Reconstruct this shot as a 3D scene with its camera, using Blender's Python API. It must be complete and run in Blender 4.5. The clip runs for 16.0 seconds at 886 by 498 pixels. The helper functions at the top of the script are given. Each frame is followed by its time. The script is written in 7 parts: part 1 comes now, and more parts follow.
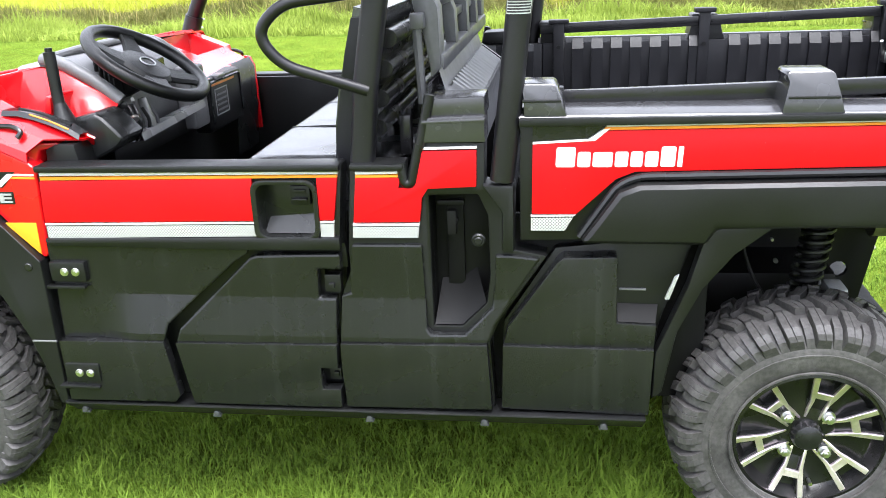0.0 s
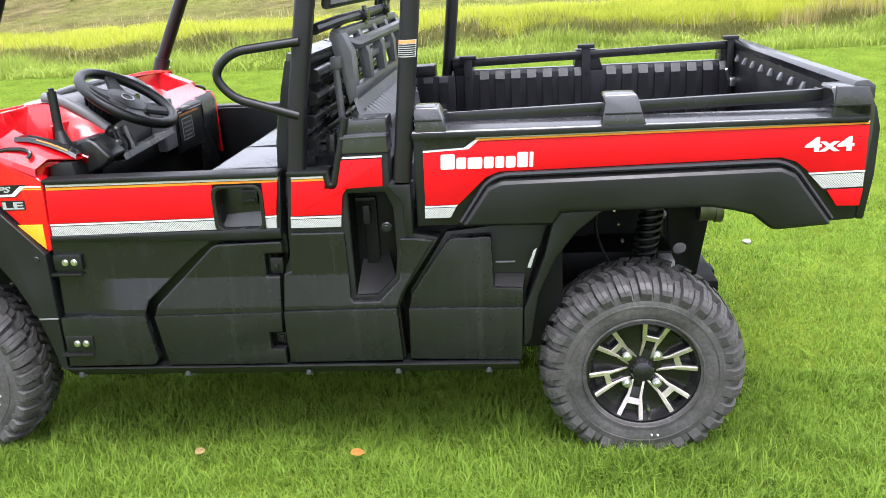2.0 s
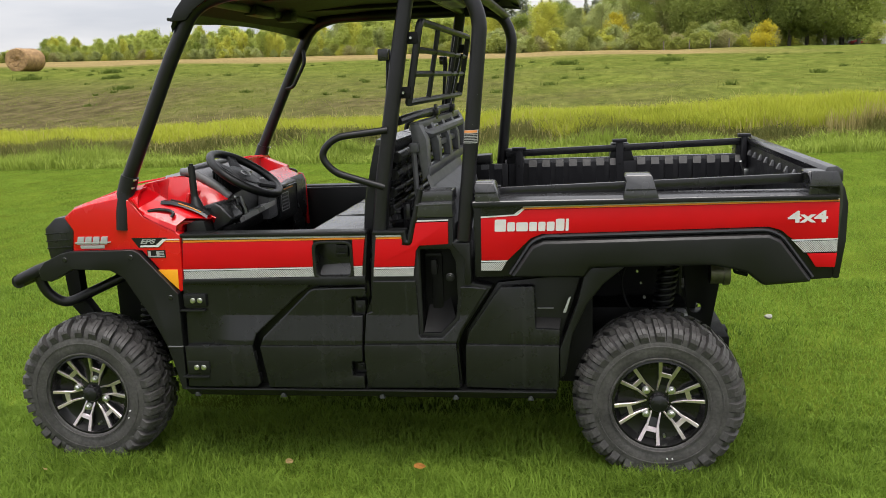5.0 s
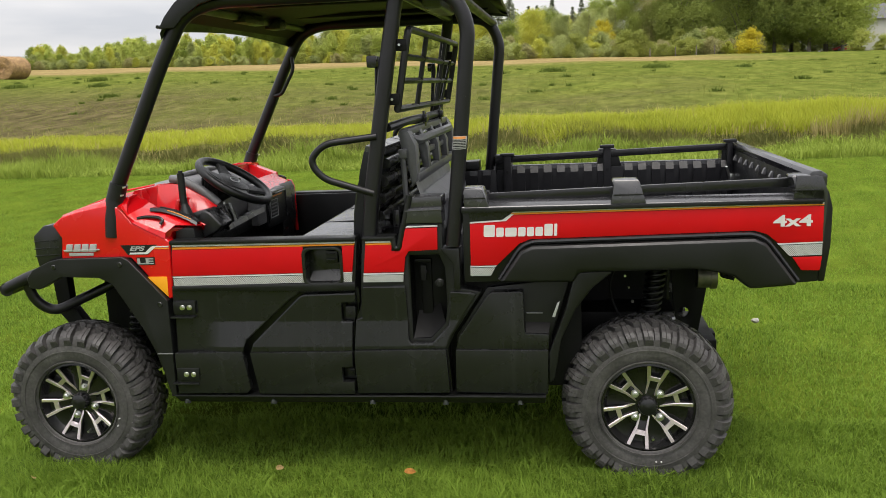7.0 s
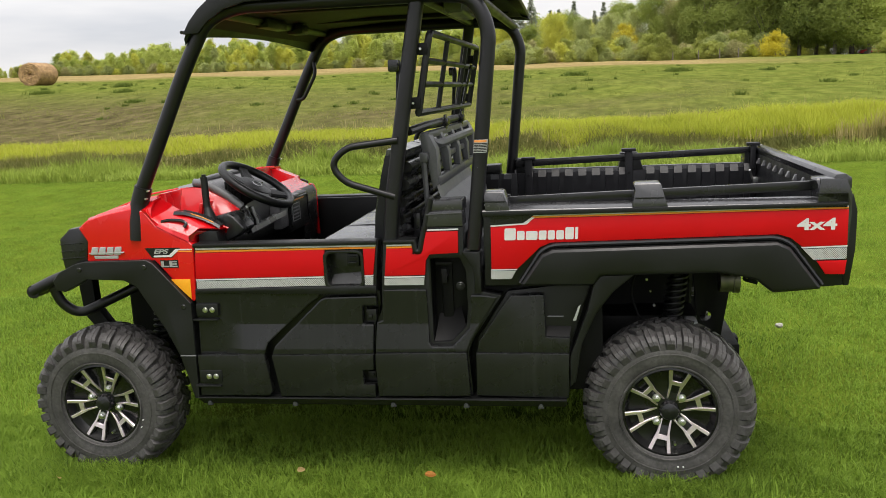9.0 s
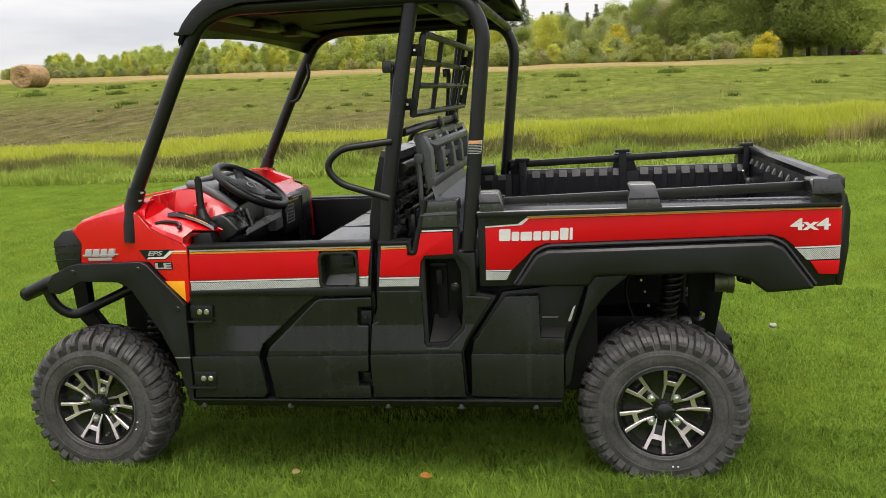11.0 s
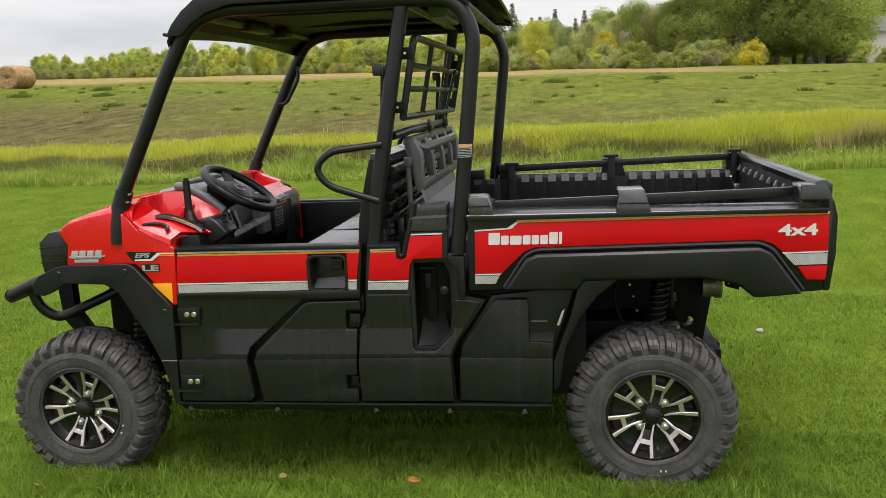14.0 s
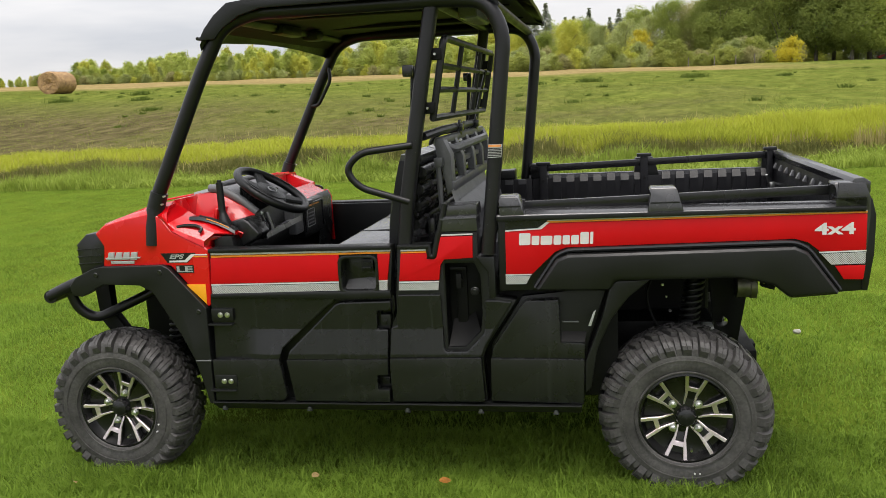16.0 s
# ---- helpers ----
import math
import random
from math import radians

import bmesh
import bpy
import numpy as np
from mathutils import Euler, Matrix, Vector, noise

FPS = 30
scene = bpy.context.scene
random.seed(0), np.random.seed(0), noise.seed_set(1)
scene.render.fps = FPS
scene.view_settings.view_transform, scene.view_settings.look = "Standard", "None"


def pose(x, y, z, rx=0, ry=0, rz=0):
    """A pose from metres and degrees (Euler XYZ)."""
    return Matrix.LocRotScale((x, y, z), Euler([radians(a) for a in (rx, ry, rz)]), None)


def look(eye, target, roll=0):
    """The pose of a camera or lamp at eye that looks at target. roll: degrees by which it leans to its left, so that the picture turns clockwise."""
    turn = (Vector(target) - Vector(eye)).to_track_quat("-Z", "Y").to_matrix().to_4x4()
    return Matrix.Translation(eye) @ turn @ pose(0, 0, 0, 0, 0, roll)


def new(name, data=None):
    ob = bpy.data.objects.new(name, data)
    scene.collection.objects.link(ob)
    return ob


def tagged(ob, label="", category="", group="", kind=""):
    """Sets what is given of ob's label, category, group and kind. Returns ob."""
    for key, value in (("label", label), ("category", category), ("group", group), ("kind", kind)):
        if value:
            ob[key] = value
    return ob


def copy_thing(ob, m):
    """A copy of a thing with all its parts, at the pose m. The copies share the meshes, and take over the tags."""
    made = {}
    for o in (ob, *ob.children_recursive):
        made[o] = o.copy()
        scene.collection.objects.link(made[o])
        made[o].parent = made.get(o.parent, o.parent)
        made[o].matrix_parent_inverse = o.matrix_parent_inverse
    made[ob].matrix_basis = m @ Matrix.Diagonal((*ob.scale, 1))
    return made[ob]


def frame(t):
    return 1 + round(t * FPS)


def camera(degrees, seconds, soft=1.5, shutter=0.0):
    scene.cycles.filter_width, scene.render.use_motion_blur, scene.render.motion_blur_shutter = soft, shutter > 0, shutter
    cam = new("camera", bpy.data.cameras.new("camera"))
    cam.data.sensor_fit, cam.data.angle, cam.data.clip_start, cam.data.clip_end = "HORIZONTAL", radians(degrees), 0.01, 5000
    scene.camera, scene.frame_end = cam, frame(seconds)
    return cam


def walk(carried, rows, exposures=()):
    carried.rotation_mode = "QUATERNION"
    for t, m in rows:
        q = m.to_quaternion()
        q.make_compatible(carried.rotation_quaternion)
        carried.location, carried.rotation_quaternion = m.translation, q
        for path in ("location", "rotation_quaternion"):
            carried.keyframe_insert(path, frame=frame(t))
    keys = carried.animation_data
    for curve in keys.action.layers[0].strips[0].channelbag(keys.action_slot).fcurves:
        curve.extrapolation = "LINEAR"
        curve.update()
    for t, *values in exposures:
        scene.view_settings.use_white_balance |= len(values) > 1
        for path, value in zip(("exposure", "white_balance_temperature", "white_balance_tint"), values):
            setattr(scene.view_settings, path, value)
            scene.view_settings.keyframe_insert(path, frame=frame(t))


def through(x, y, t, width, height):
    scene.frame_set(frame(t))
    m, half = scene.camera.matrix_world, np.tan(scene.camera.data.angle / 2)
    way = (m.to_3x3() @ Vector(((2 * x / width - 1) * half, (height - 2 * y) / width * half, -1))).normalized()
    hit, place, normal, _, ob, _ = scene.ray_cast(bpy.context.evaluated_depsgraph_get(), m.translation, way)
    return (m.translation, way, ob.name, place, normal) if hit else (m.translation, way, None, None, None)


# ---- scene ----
cam = camera(55.9, 16.0, 0.6)
PATH = [
    (0, (1.762, -1.802, 1.472), (1.479, 0.055, 0.785), -2.7),
    (0.5, (1.821, -1.928, 1.495), (1.573, -0.052, 0.847), -4.1),
    (1, (1.976, -2.024, 1.476), (1.748, -0.146, 0.827), -5.0),
    (1.5, (2.03, -2.155, 1.485), (1.804, -0.274, 0.844), -5.0),
    (2, (2.01, -2.399, 1.548), (1.798, -0.511, 0.921), -3.5),
    (2.5, (2.074, -2.577, 1.574), (1.855, -0.633, 1.161), -2.4),
    (3, (2.187, -2.737, 1.563), (1.829, -0.813, 1.152), -3.7),
    (3.5, (2.179, -2.89, 1.572), (1.817, -0.965, 1.166), -4.0),
    (4, (2.106, -3.023, 1.558), (1.754, -1.096, 1.155), -3.3),
    (6.5, (2.055, -3.053, 1.561), (1.749, -1.115, 1.175), -2.9),
    (7, (2.065, -3.06, 1.557), (1.765, -1.119, 1.175), -2.9),
    (7.5, (2.072, -3.063, 1.556), (1.738, -1.128, 1.179), -2.9),
    (8, (2.068, -3.066, 1.554), (1.698, -1.136, 1.181), -3.0),
    (8.5, (2.065, -3.064, 1.554), (1.701, -1.133, 1.184), -3.0),
    (9, (2.068, -3.066, 1.554), (1.718, -1.132, 1.185), -3.1),
    (11.5, (2.06, -3.068, 1.551), (1.731, -1.129, 1.185), -3.1),
    (12, (2.055, -3.066, 1.55), (1.736, -1.126, 1.184), -3.0),
    (12.5, (2.055, -3.066, 1.554), (1.741, -1.125, 1.19), -3.0),
    (13, (2.056, -3.068, 1.548), (1.746, -1.126, 1.186), -2.9),
    (13.5, (2.058, -3.069, 1.552), (1.754, -1.126, 1.191), -2.8),
    (14, (2.056, -3.065, 1.548), (1.751, -1.121, 1.191), -2.7),
    (14.5, (2.061, -3.064, 1.551), (1.738, -1.123, 1.195), -2.9),
    (15, (2.068, -3.073, 1.551), (1.741, -1.132, 1.195), -3.0),
    (15.5, (2.072, -3.07, 1.548), (1.725, -1.133, 1.195), -3.1),
    (16, (2.069, -3.062, 1.546), (1.684, -1.131, 1.195), -3.3),
]
EXPOSURES = [(0.0, 2.15, 5850, 16), (0.5, 2.02, 5850, 16), (1.5, 1.84, 5800, 16), (2.1, 1.86, 5850, 19), (2.6, 1.32, 5850, 19), (2.9, 0.92, 5900, 16), (3.4, 0.80, 6050, 16), (4.2, 0.73, 6200, 15), (6.4, 0.66, 6450, 14), (8.0, 0.72, 6450, 14), (12.3, 0.74, 6450, 14), (13.0, 0.66, 6450, 14), (16.0, 0.66, 6400, 14)]
walk(cam, [(t, look(eye, target, roll)) for t, eye, target, roll in PATH], EXPOSURES)

# ---- world and light ----
world = bpy.data.worlds.new("overcast_sky")
scene.world = world
world.use_nodes = True
wn, wl = world.node_tree.nodes, world.node_tree.links
wn.clear()
sky = wn.new("ShaderNodeTexSky")
sky.sky_type = "NISHITA"
sky.sun_disc = False
sky.sun_elevation, sky.sun_rotation = radians(71), radians(163)
sky.air_density, sky.dust_density = 1.0, 3.0
geo = wn.new("ShaderNodeTexCoord")
mapping = wn.new("ShaderNodeMapping")
mapping.inputs["Scale"].default_value = (2.0, 2.0, 12.0)
clouds = wn.new("ShaderNodeTexNoise")
clouds.inputs["Scale"].default_value = 1.6
clouds.inputs["Detail"].default_value = 5.0
ramp = wn.new("ShaderNodeValToRGB")
ramp.color_ramp.elements[0].position, ramp.color_ramp.elements[0].color = 0.36, (0.74, 0.77, 0.79, 1)
ramp.color_ramp.elements[1].position, ramp.color_ramp.elements[1].color = 0.64, (1.0, 1.0, 0.97, 1)
# an overcast sky is about three times as bright overhead as at the horizon
height = wn.new("ShaderNodeSeparateXYZ")
grade = wn.new("ShaderNodeMapRange")
grade.inputs["From Min"].default_value, grade.inputs["From Max"].default_value = 0.0, 1.0
grade.inputs["To Min"].default_value, grade.inputs["To Max"].default_value = 6.6, 18.5
cover = wn.new("ShaderNodeVectorMath")
cover.operation = "SCALE"
veil = wn.new("ShaderNodeMix")
veil.data_type = "RGBA"
veil.inputs[0].default_value = 0.92
back = wn.new("ShaderNodeBackground")
back.inputs["Strength"].default_value = 0.078
wout = wn.new("ShaderNodeOutputWorld")
wl.new(geo.outputs["Generated"], mapping.inputs["Vector"])
wl.new(mapping.outputs["Vector"], clouds.inputs["Vector"])
wl.new(clouds.outputs["Fac"], ramp.inputs["Fac"])
wl.new(geo.outputs["Generated"], height.inputs[0])
wl.new(height.outputs["Z"], grade.inputs["Value"])
wl.new(ramp.outputs["Color"], cover.inputs[0])
wl.new(grade.outputs["Result"], cover.inputs["Scale"])
wl.new(sky.outputs["Color"], veil.inputs[6])
wl.new(cover.outputs["Vector"], veil.inputs[7])
wl.new(veil.outputs[2], back.inputs["Color"])
wl.new(back.outputs["Background"], wout.inputs["Surface"])

sun_data = bpy.data.lights.new("sun", "SUN")
sun_data.energy, sun_data.angle, sun_data.color = 1.7, radians(35), (1.0, 0.95, 0.86)
sun = new("sun", sun_data)
sun.matrix_world = look((3, -6.5, 20), (1, 0, 0))


# ---- materials ----
def material(name, color, rough=0.5, metal=0.0, grain=0.0, grain_scale=60.0, bump=0.0, bump_scale=300.0,
             stain=0.0, stain_scale=4.0, coat=0.0, rough_var=0.0, specular=0.5, vary=0.0, streak=0.0):
    """Principled surface with colour grain, larger stains, fine relief and uneven gloss."""
    m = bpy.data.materials.new(name)
    m.use_nodes = True
    n, l = m.node_tree.nodes, m.node_tree.links
    b = n["Principled BSDF"]
    b.inputs["Roughness"].default_value = rough
    b.inputs["Metallic"].default_value = metal
    b.inputs["Specular IOR Level"].default_value = specular
    b.inputs["Coat Weight"].default_value = coat
    b.inputs["Coat Roughness"].default_value = 0.08
    co = n.new("ShaderNodeTexCoord")

    def noise_at(scale, detail=4.0):
        t = n.new("ShaderNodeTexNoise")
        t.inputs["Scale"].default_value, t.inputs["Detail"].default_value = scale, detail
        l.new(co.outputs["Object"], t.inputs["Vector"])
        return t.outputs["Fac"]

    def spread(source, low, high):
        r = n.new("ShaderNodeMapRange")
        r.inputs["From Min"].default_value, r.inputs["From Max"].default_value = 0.3, 0.7
        r.inputs["To Min"].default_value, r.inputs["To Max"].default_value = low, high
        l.new(source, r.inputs["Value"])
        return r.outputs["Result"]

    value = None
    for amount, scale in ((grain, grain_scale), (stain, stain_scale)):
        if amount:
            s = spread(noise_at(scale), 1 - amount, 1 + amount)
            if value is None:
                value = s
            else:
                k = n.new("ShaderNodeMath")
                k.operation = "MULTIPLY"
                l.new(value, k.inputs[0]), l.new(s, k.inputs[1])
                value = k.outputs[0]
    if streak:
        # dried run-off: narrow upright streaks of dust
        mp = n.new("ShaderNodeMapping")
        mp.inputs["Scale"].default_value = (34.0, 5.0, 1.3)
        l.new(co.outputs["Object"], mp.inputs["Vector"])
        t = n.new("ShaderNodeTexNoise")
        t.inputs["Scale"].default_value, t.inputs["Detail"].default_value = 1.0, 5.0
        l.new(mp.outputs["Vector"], t.inputs["Vector"])
        r = n.new("ShaderNodeMapRange")
        r.inputs["From Min"].default_value, r.inputs["From Max"].default_value = 0.52, 0.80
        r.inputs["To Min"].default_value, r.inputs["To Max"].default_value = 1.0, 1.0 + streak
        l.new(t.outputs["Fac"], r.inputs["Value"])
        k = n.new("ShaderNodeMath")
        k.operation = "MULTIPLY"
        l.new(value, k.inputs[0]), l.new(r.outputs["Result"], k.inputs[1])
        value = k.outputs[0]
    if vary:
        info = n.new("ShaderNodeObjectInfo")
        r = n.new("ShaderNodeMapRange")
        r.inputs["To Min"].default_value, r.inputs["To Max"].default_value = 1 - vary, 1 + vary
        l.new(info.outputs["Random"], r.inputs["Value"])
        if value is None:
            value = r.outputs["Result"]
        else:
            k = n.new("ShaderNodeMath")
            k.operation = "MULTIPLY"
            l.new(value, k.inputs[0]), l.new(r.outputs["Result"], k.inputs[1])
            value = k.outputs[0]
    if value is None:
        b.inputs["Base Color"].default_value = (*color, 1)
    else:
        v = n.new("ShaderNodeVectorMath")
        v.operation = "SCALE"
        v.inputs[0].default_value = color
        l.new(value, v.inputs["Scale"])
        l.new(v.outputs["Vector"], b.inputs["Base Color"])
    if rough_var:
        l.new(spread(noise_at(7.0, 6.0), rough - rough_var, rough + rough_var), b.inputs["Roughness"])
    if bump:
        u = n.new("ShaderNodeBump")
        u.inputs["Strength"].default_value, u.inputs["Distance"].default_value = bump, 0.002
        l.new(noise_at(bump_scale, 3.0), u.inputs["Height"])
        l.new(u.outputs["Normal"], b.inputs["Normal"])
    return m


def foliage(name, dark, light, through=0.35, scale=0.5, spread=0.55, plant=0.3):
    """Leaves or blades: colour varies by piece, by patch and by plant, with light let through."""
    m = bpy.data.materials.new(name)
    m.use_nodes = True
    n, l = m.node_tree.nodes, m.node_tree.links
    b, o = n["Principled BSDF"], n["Material Output"]
    b.inputs["Roughness"].default_value, b.inputs["Specular IOR Level"].default_value = 0.7, 0.12
    co, isl, info = n.new("ShaderNodeNewGeometry"), n.new("ShaderNodeNewGeometry"), n.new("ShaderNodeObjectInfo")
    t = n.new("ShaderNodeTexNoise")
    t.inputs["Scale"].default_value, t.inputs["Detail"].default_value = scale, 4.0
    l.new(co.outputs["Position"], t.inputs["Vector"])
    a1 = n.new("ShaderNodeMath")
    a1.operation = "MULTIPLY_ADD"
    l.new(isl.outputs["Random Per Island"], a1.inputs[0])
    a1.inputs[1].default_value = spread
    l.new(t.outputs["Fac"], a1.inputs[2])
    a2 = n.new("ShaderNodeMath")
    a2.operation = "MULTIPLY_ADD"
    l.new(info.outputs["Random"], a2.inputs[0])
    a2.inputs[1].default_value = plant
    l.new(a1.outputs[0], a2.inputs[2])
    r = n.new("ShaderNodeValToRGB")
    r.color_ramp.elements[0].position, r.color_ramp.elements[0].color = 0.45, (*dark, 1)
    r.color_ramp.elements[1].position, r.color_ramp.elements[1].color = 1.15 - 0.15, (*light, 1)
    l.new(a2.outputs[0], r.inputs["Fac"])
    l.new(r.outputs["Color"], b.inputs["Base Color"])
    tr = n.new("ShaderNodeBsdfTranslucent")
    l.new(r.outputs["Color"], tr.inputs["Color"])
    mix = n.new("ShaderNodeMixShader")
    mix.inputs[0].default_value = through
    l.new(b.outputs["BSDF"], mix.inputs[1]), l.new(tr.outputs["BSDF"], mix.inputs[2])
    l.new(mix.outputs["Shader"], o.inputs["Surface"])
    return m


RED = material("red_gloss_plastic", (0.60, 0.003, 0.006), 0.25, stain=0.05, stain_scale=3, coat=0.4, rough_var=0.06, bump=0.02, bump_scale=40)
RED_GRAPHIC = material("red_decal_film", (0.53, 0.003, 0.006), 0.40, stain=0.06, stain_scale=5, rough_var=0.06, specular=0.22)
BLACK = material("black_moulded_plastic", (0.0066, 0.0069, 0.0070), 0.37, grain=0.25, grain_scale=400, bump=0.2, bump_scale=900, stain=0.2, stain_scale=6, rough_var=0.1, specular=0.38)
BLACK_WORN = material("scuffed_black_plastic", (0.0088, 0.0092, 0.0092), 0.27, grain=0.15, grain_scale=250, bump=0.12, bump_scale=700, stain=0.2, stain_scale=4, rough_var=0.05, streak=0.9, specular=0.45)
BLACK_GLOSS = material("glossy_black_plastic", (0.012, 0.012, 0.013), 0.22, stain=0.15, stain_scale=8, rough_var=0.08)
GREY_PLASTIC = material("dark_grey_dash_plastic", (0.15, 0.15, 0.155), 0.34, grain=0.2, grain_scale=400, bump=0.25, bump_scale=900, stain=0.1, rough_var=0.1)
BED_LINER = material("black_bed_plastic", (0.0055, 0.0055, 0.0072), 0.45, grain=0.2, grain_scale=300, bump=0.25, bump_scale=600, stain=0.25, stain_scale=9, rough_var=0.12, specular=0.35)
# lighter copy of the dash grey: sky gleam from above put into the colour
GLEAM_GREY = material("wet_dash_plastic_with_sky_gleam", (0.22, 0.22, 0.225), 0.28, grain=0.1, grain_scale=200, bump=0.05, bump_scale=500, stain=0.2, stain_scale=9, rough_var=0.08, specular=0.7)
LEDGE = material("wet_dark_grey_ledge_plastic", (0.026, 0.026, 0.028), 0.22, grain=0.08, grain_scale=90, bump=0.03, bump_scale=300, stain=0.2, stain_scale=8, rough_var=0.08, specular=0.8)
SEAT_FRAME = material("dark_grey_frame_plastic", (0.066, 0.067, 0.071), 0.38, grain=0.08, grain_scale=90, bump=0.05, bump_scale=300, stain=0.2, stain_scale=8, rough_var=0.08)
TUBE = material("black_powder_coat", (0.0085, 0.0080, 0.0098), 0.38, grain=0.15, grain_scale=300, bump=0.08, bump_scale=800, stain=0.15, stain_scale=12, rough_var=0.08, specular=0.4)
VINYL = material("wet_black_vinyl", (0.035, 0.036, 0.039), 0.2, grain=0.2, grain_scale=500, bump=0.3, bump_scale=120, stain=0.3, stain_scale=14, rough_var=0.12, specular=1.0)
RUBBER = material("dusty_tyre_rubber", (0.060, 0.057, 0.055), 0.54, grain=0.3, grain_scale=90, bump=0.35, bump_scale=160, stain=0.4, stain_scale=9, rough_var=0.12, specular=0.4)
# near-zero base: on wells and arches it also paints in their shade
CHASSIS = material("chassis_steel_and_recess_shade_black", (0.004, 0.004, 0.004), 0.55, specular=0.2, stain=0.3, rough_var=0.1, bump=0.2)
RIM_BLACK = material("gloss_black_wheel_paint", (0.008, 0.008, 0.008), 0.25, stain=0.2, stain_scale=12, rough_var=0.08)
ALLOY = material("machined_aluminium", (0.88, 0.76, 0.82), 0.32, metal=0.95, grain=0.06, grain_scale=120, stain=0.15, stain_scale=14, rough_var=0.08)
CHROME = material("zinc_bolt_steel", (0.6, 0.6, 0.58), 0.28, metal=1.0, stain=0.15, stain_scale=30)
SILVER = material("silver_badge_film", (0.42, 0.43, 0.43), 0.35, metal=0.3, grain=0.1, grain_scale=200)
WHITE = material("white_decal_film", (0.62, 0.61, 0.59), 0.45, stain=0.06, stain_scale=20)
AMBER = material("amber_reflector_film", (0.85, 0.36, 0.015), 0.3, stain=0.05, stain_scale=30)
YELLOW = material("yellow_pinstripe", (0.80, 0.27, 0.015), 0.4, stain=0.05, stain_scale=20)
ORANGE = material("orange_warning_band", (0.8, 0.30, 0.08), 0.5, stain=0.08, stain_scale=30)
PAPER = material("printed_label", (0.5, 0.5, 0.49), 0.55, stain=0.06, stain_scale=30)
INK = material("label_ink", (0.02, 0.02, 0.02), 0.6)
EXHAUST = material("dull_exhaust_steel", (0.24, 0.225, 0.20), 0.4, metal=0.8, stain=0.3, stain_scale=20, rough_var=0.1)
LINING = material("matt_black_roof_lining", (0.0085, 0.0068, 0.0110), 0.6, specular=0.2, stain=0.2, bump=0.2)
BARK = material("tree_bark", (0.17, 0.15, 0.125), 0.9, grain=0.3, grain_scale=14, bump=0.5, bump_scale=40, vary=0.2)
HAY = material("dry_hay", (0.33, 0.205, 0.095), 0.9, grain=0.45, grain_scale=22, bump=0.9, bump_scale=60, stain=0.35, stain_scale=3)
STONE = material("pale_stone", (0.32, 0.31, 0.27), 0.8, grain=0.15, grain_scale=60, bump=0.4, bump_scale=90)
DEAD_LEAF = material("dry_leaf", (0.50, 0.36, 0.16), 0.7, grain=0.25, grain_scale=150)
ORANGE_LEAF = material("orange_dry_leaf", (0.50, 0.22, 0.04), 0.7, grain=0.25, grain_scale=150)
SIDING = material("pale_house_siding", (0.55, 0.54, 0.50), 0.7, grain=0.06, grain_scale=8, stain=0.08)
ROOFING = material("grey_roof_shingle", (0.12, 0.12, 0.13), 0.85, grain=0.25, grain_scale=12)
RED_PAINT = material("red_car_paint", (0.45, 0.02, 0.02), 0.3, coat=0.4, stain=0.05)
GLASS_DARK = material("dark_window_glass", (0.02, 0.025, 0.03), 0.08)
WOOD = material("weathered_wood", (0.14, 0.12, 0.10), 0.85, grain=0.3, grain_scale=20, bump=0.4)

LAWN_BLADE = foliage("lawn_grass_blades", (0.040, 0.0785, 0.0105), (0.219, 0.332, 0.043), 0.45, 0.9, 0.70)
FRINGE_BLADE = foliage("fringe_grass_blades", (0.12, 0.18, 0.022), (0.32, 0.40, 0.07), 0.35, 0.5)
DITCH_BLADE = foliage("dark_ditch_blades", (0.060, 0.078, 0.017), (0.19, 0.19, 0.058), 0.3, 0.8)
TALL_BLADE = foliage("tall_meadow_grass", (0.15, 0.205, 0.018), (0.47, 0.50, 0.06), 0.35, 0.35)
STRAW_BLADE = foliage("straw_grass_stems", (0.27, 0.235, 0.085), (0.50, 0.43, 0.18), 0.3, 0.5)
CLUMP_BLADE = foliage("rank_clump_grass", (0.055, 0.095, 0.016), (0.13, 0.175, 0.032), 0.45, 0.3)
FIELD_BLADE = foliage("field_grass", (0.16, 0.19, 0.036), (0.26, 0.285, 0.066), 0.5, 0.2)
LEAF_GREEN = foliage("green_foliage", (0.25, 0.32, 0.065), (0.53, 0.58, 0.16), 0.68, 0.4, 0.28, 0.45)
LEAF_SCRUB = foliage("olive_scrub_foliage", (0.18, 0.215, 0.05), (0.40, 0.43, 0.11), 0.6, 0.4, 0.28, 0.45)
LEAF_ASH = foliage("ash_green_foliage", (0.19, 0.25, 0.055), (0.40, 0.46, 0.12), 0.65, 0.4, 0.28, 0.45)
LEAF_DARK = foliage("dark_green_foliage", (0.12, 0.165, 0.042), (0.28, 0.33, 0.085), 0.65, 0.4, 0.28, 0.45)
LEAF_GREY = foliage("grey_green_foliage", (0.23, 0.275, 0.095), (0.45, 0.49, 0.19), 0.6, 0.4, 0.28, 0.45)
LEAF_LIME = foliage("yellow_green_foliage", (0.33, 0.37, 0.055), (0.60, 0.60, 0.12), 0.6, 0.4, 0.28, 0.45)
LEAF_YELLOW = foliage("golden_foliage", (0.32, 0.295, 0.028), (0.62, 0.54, 0.06), 0.6, 0.6, 0.28, 0.45)
LEAF_BROWN = foliage("bare_brown_foliage", (0.24, 0.235, 0.10), (0.42, 0.40, 0.18), 0.6, 0.4, 0.28, 0.45)
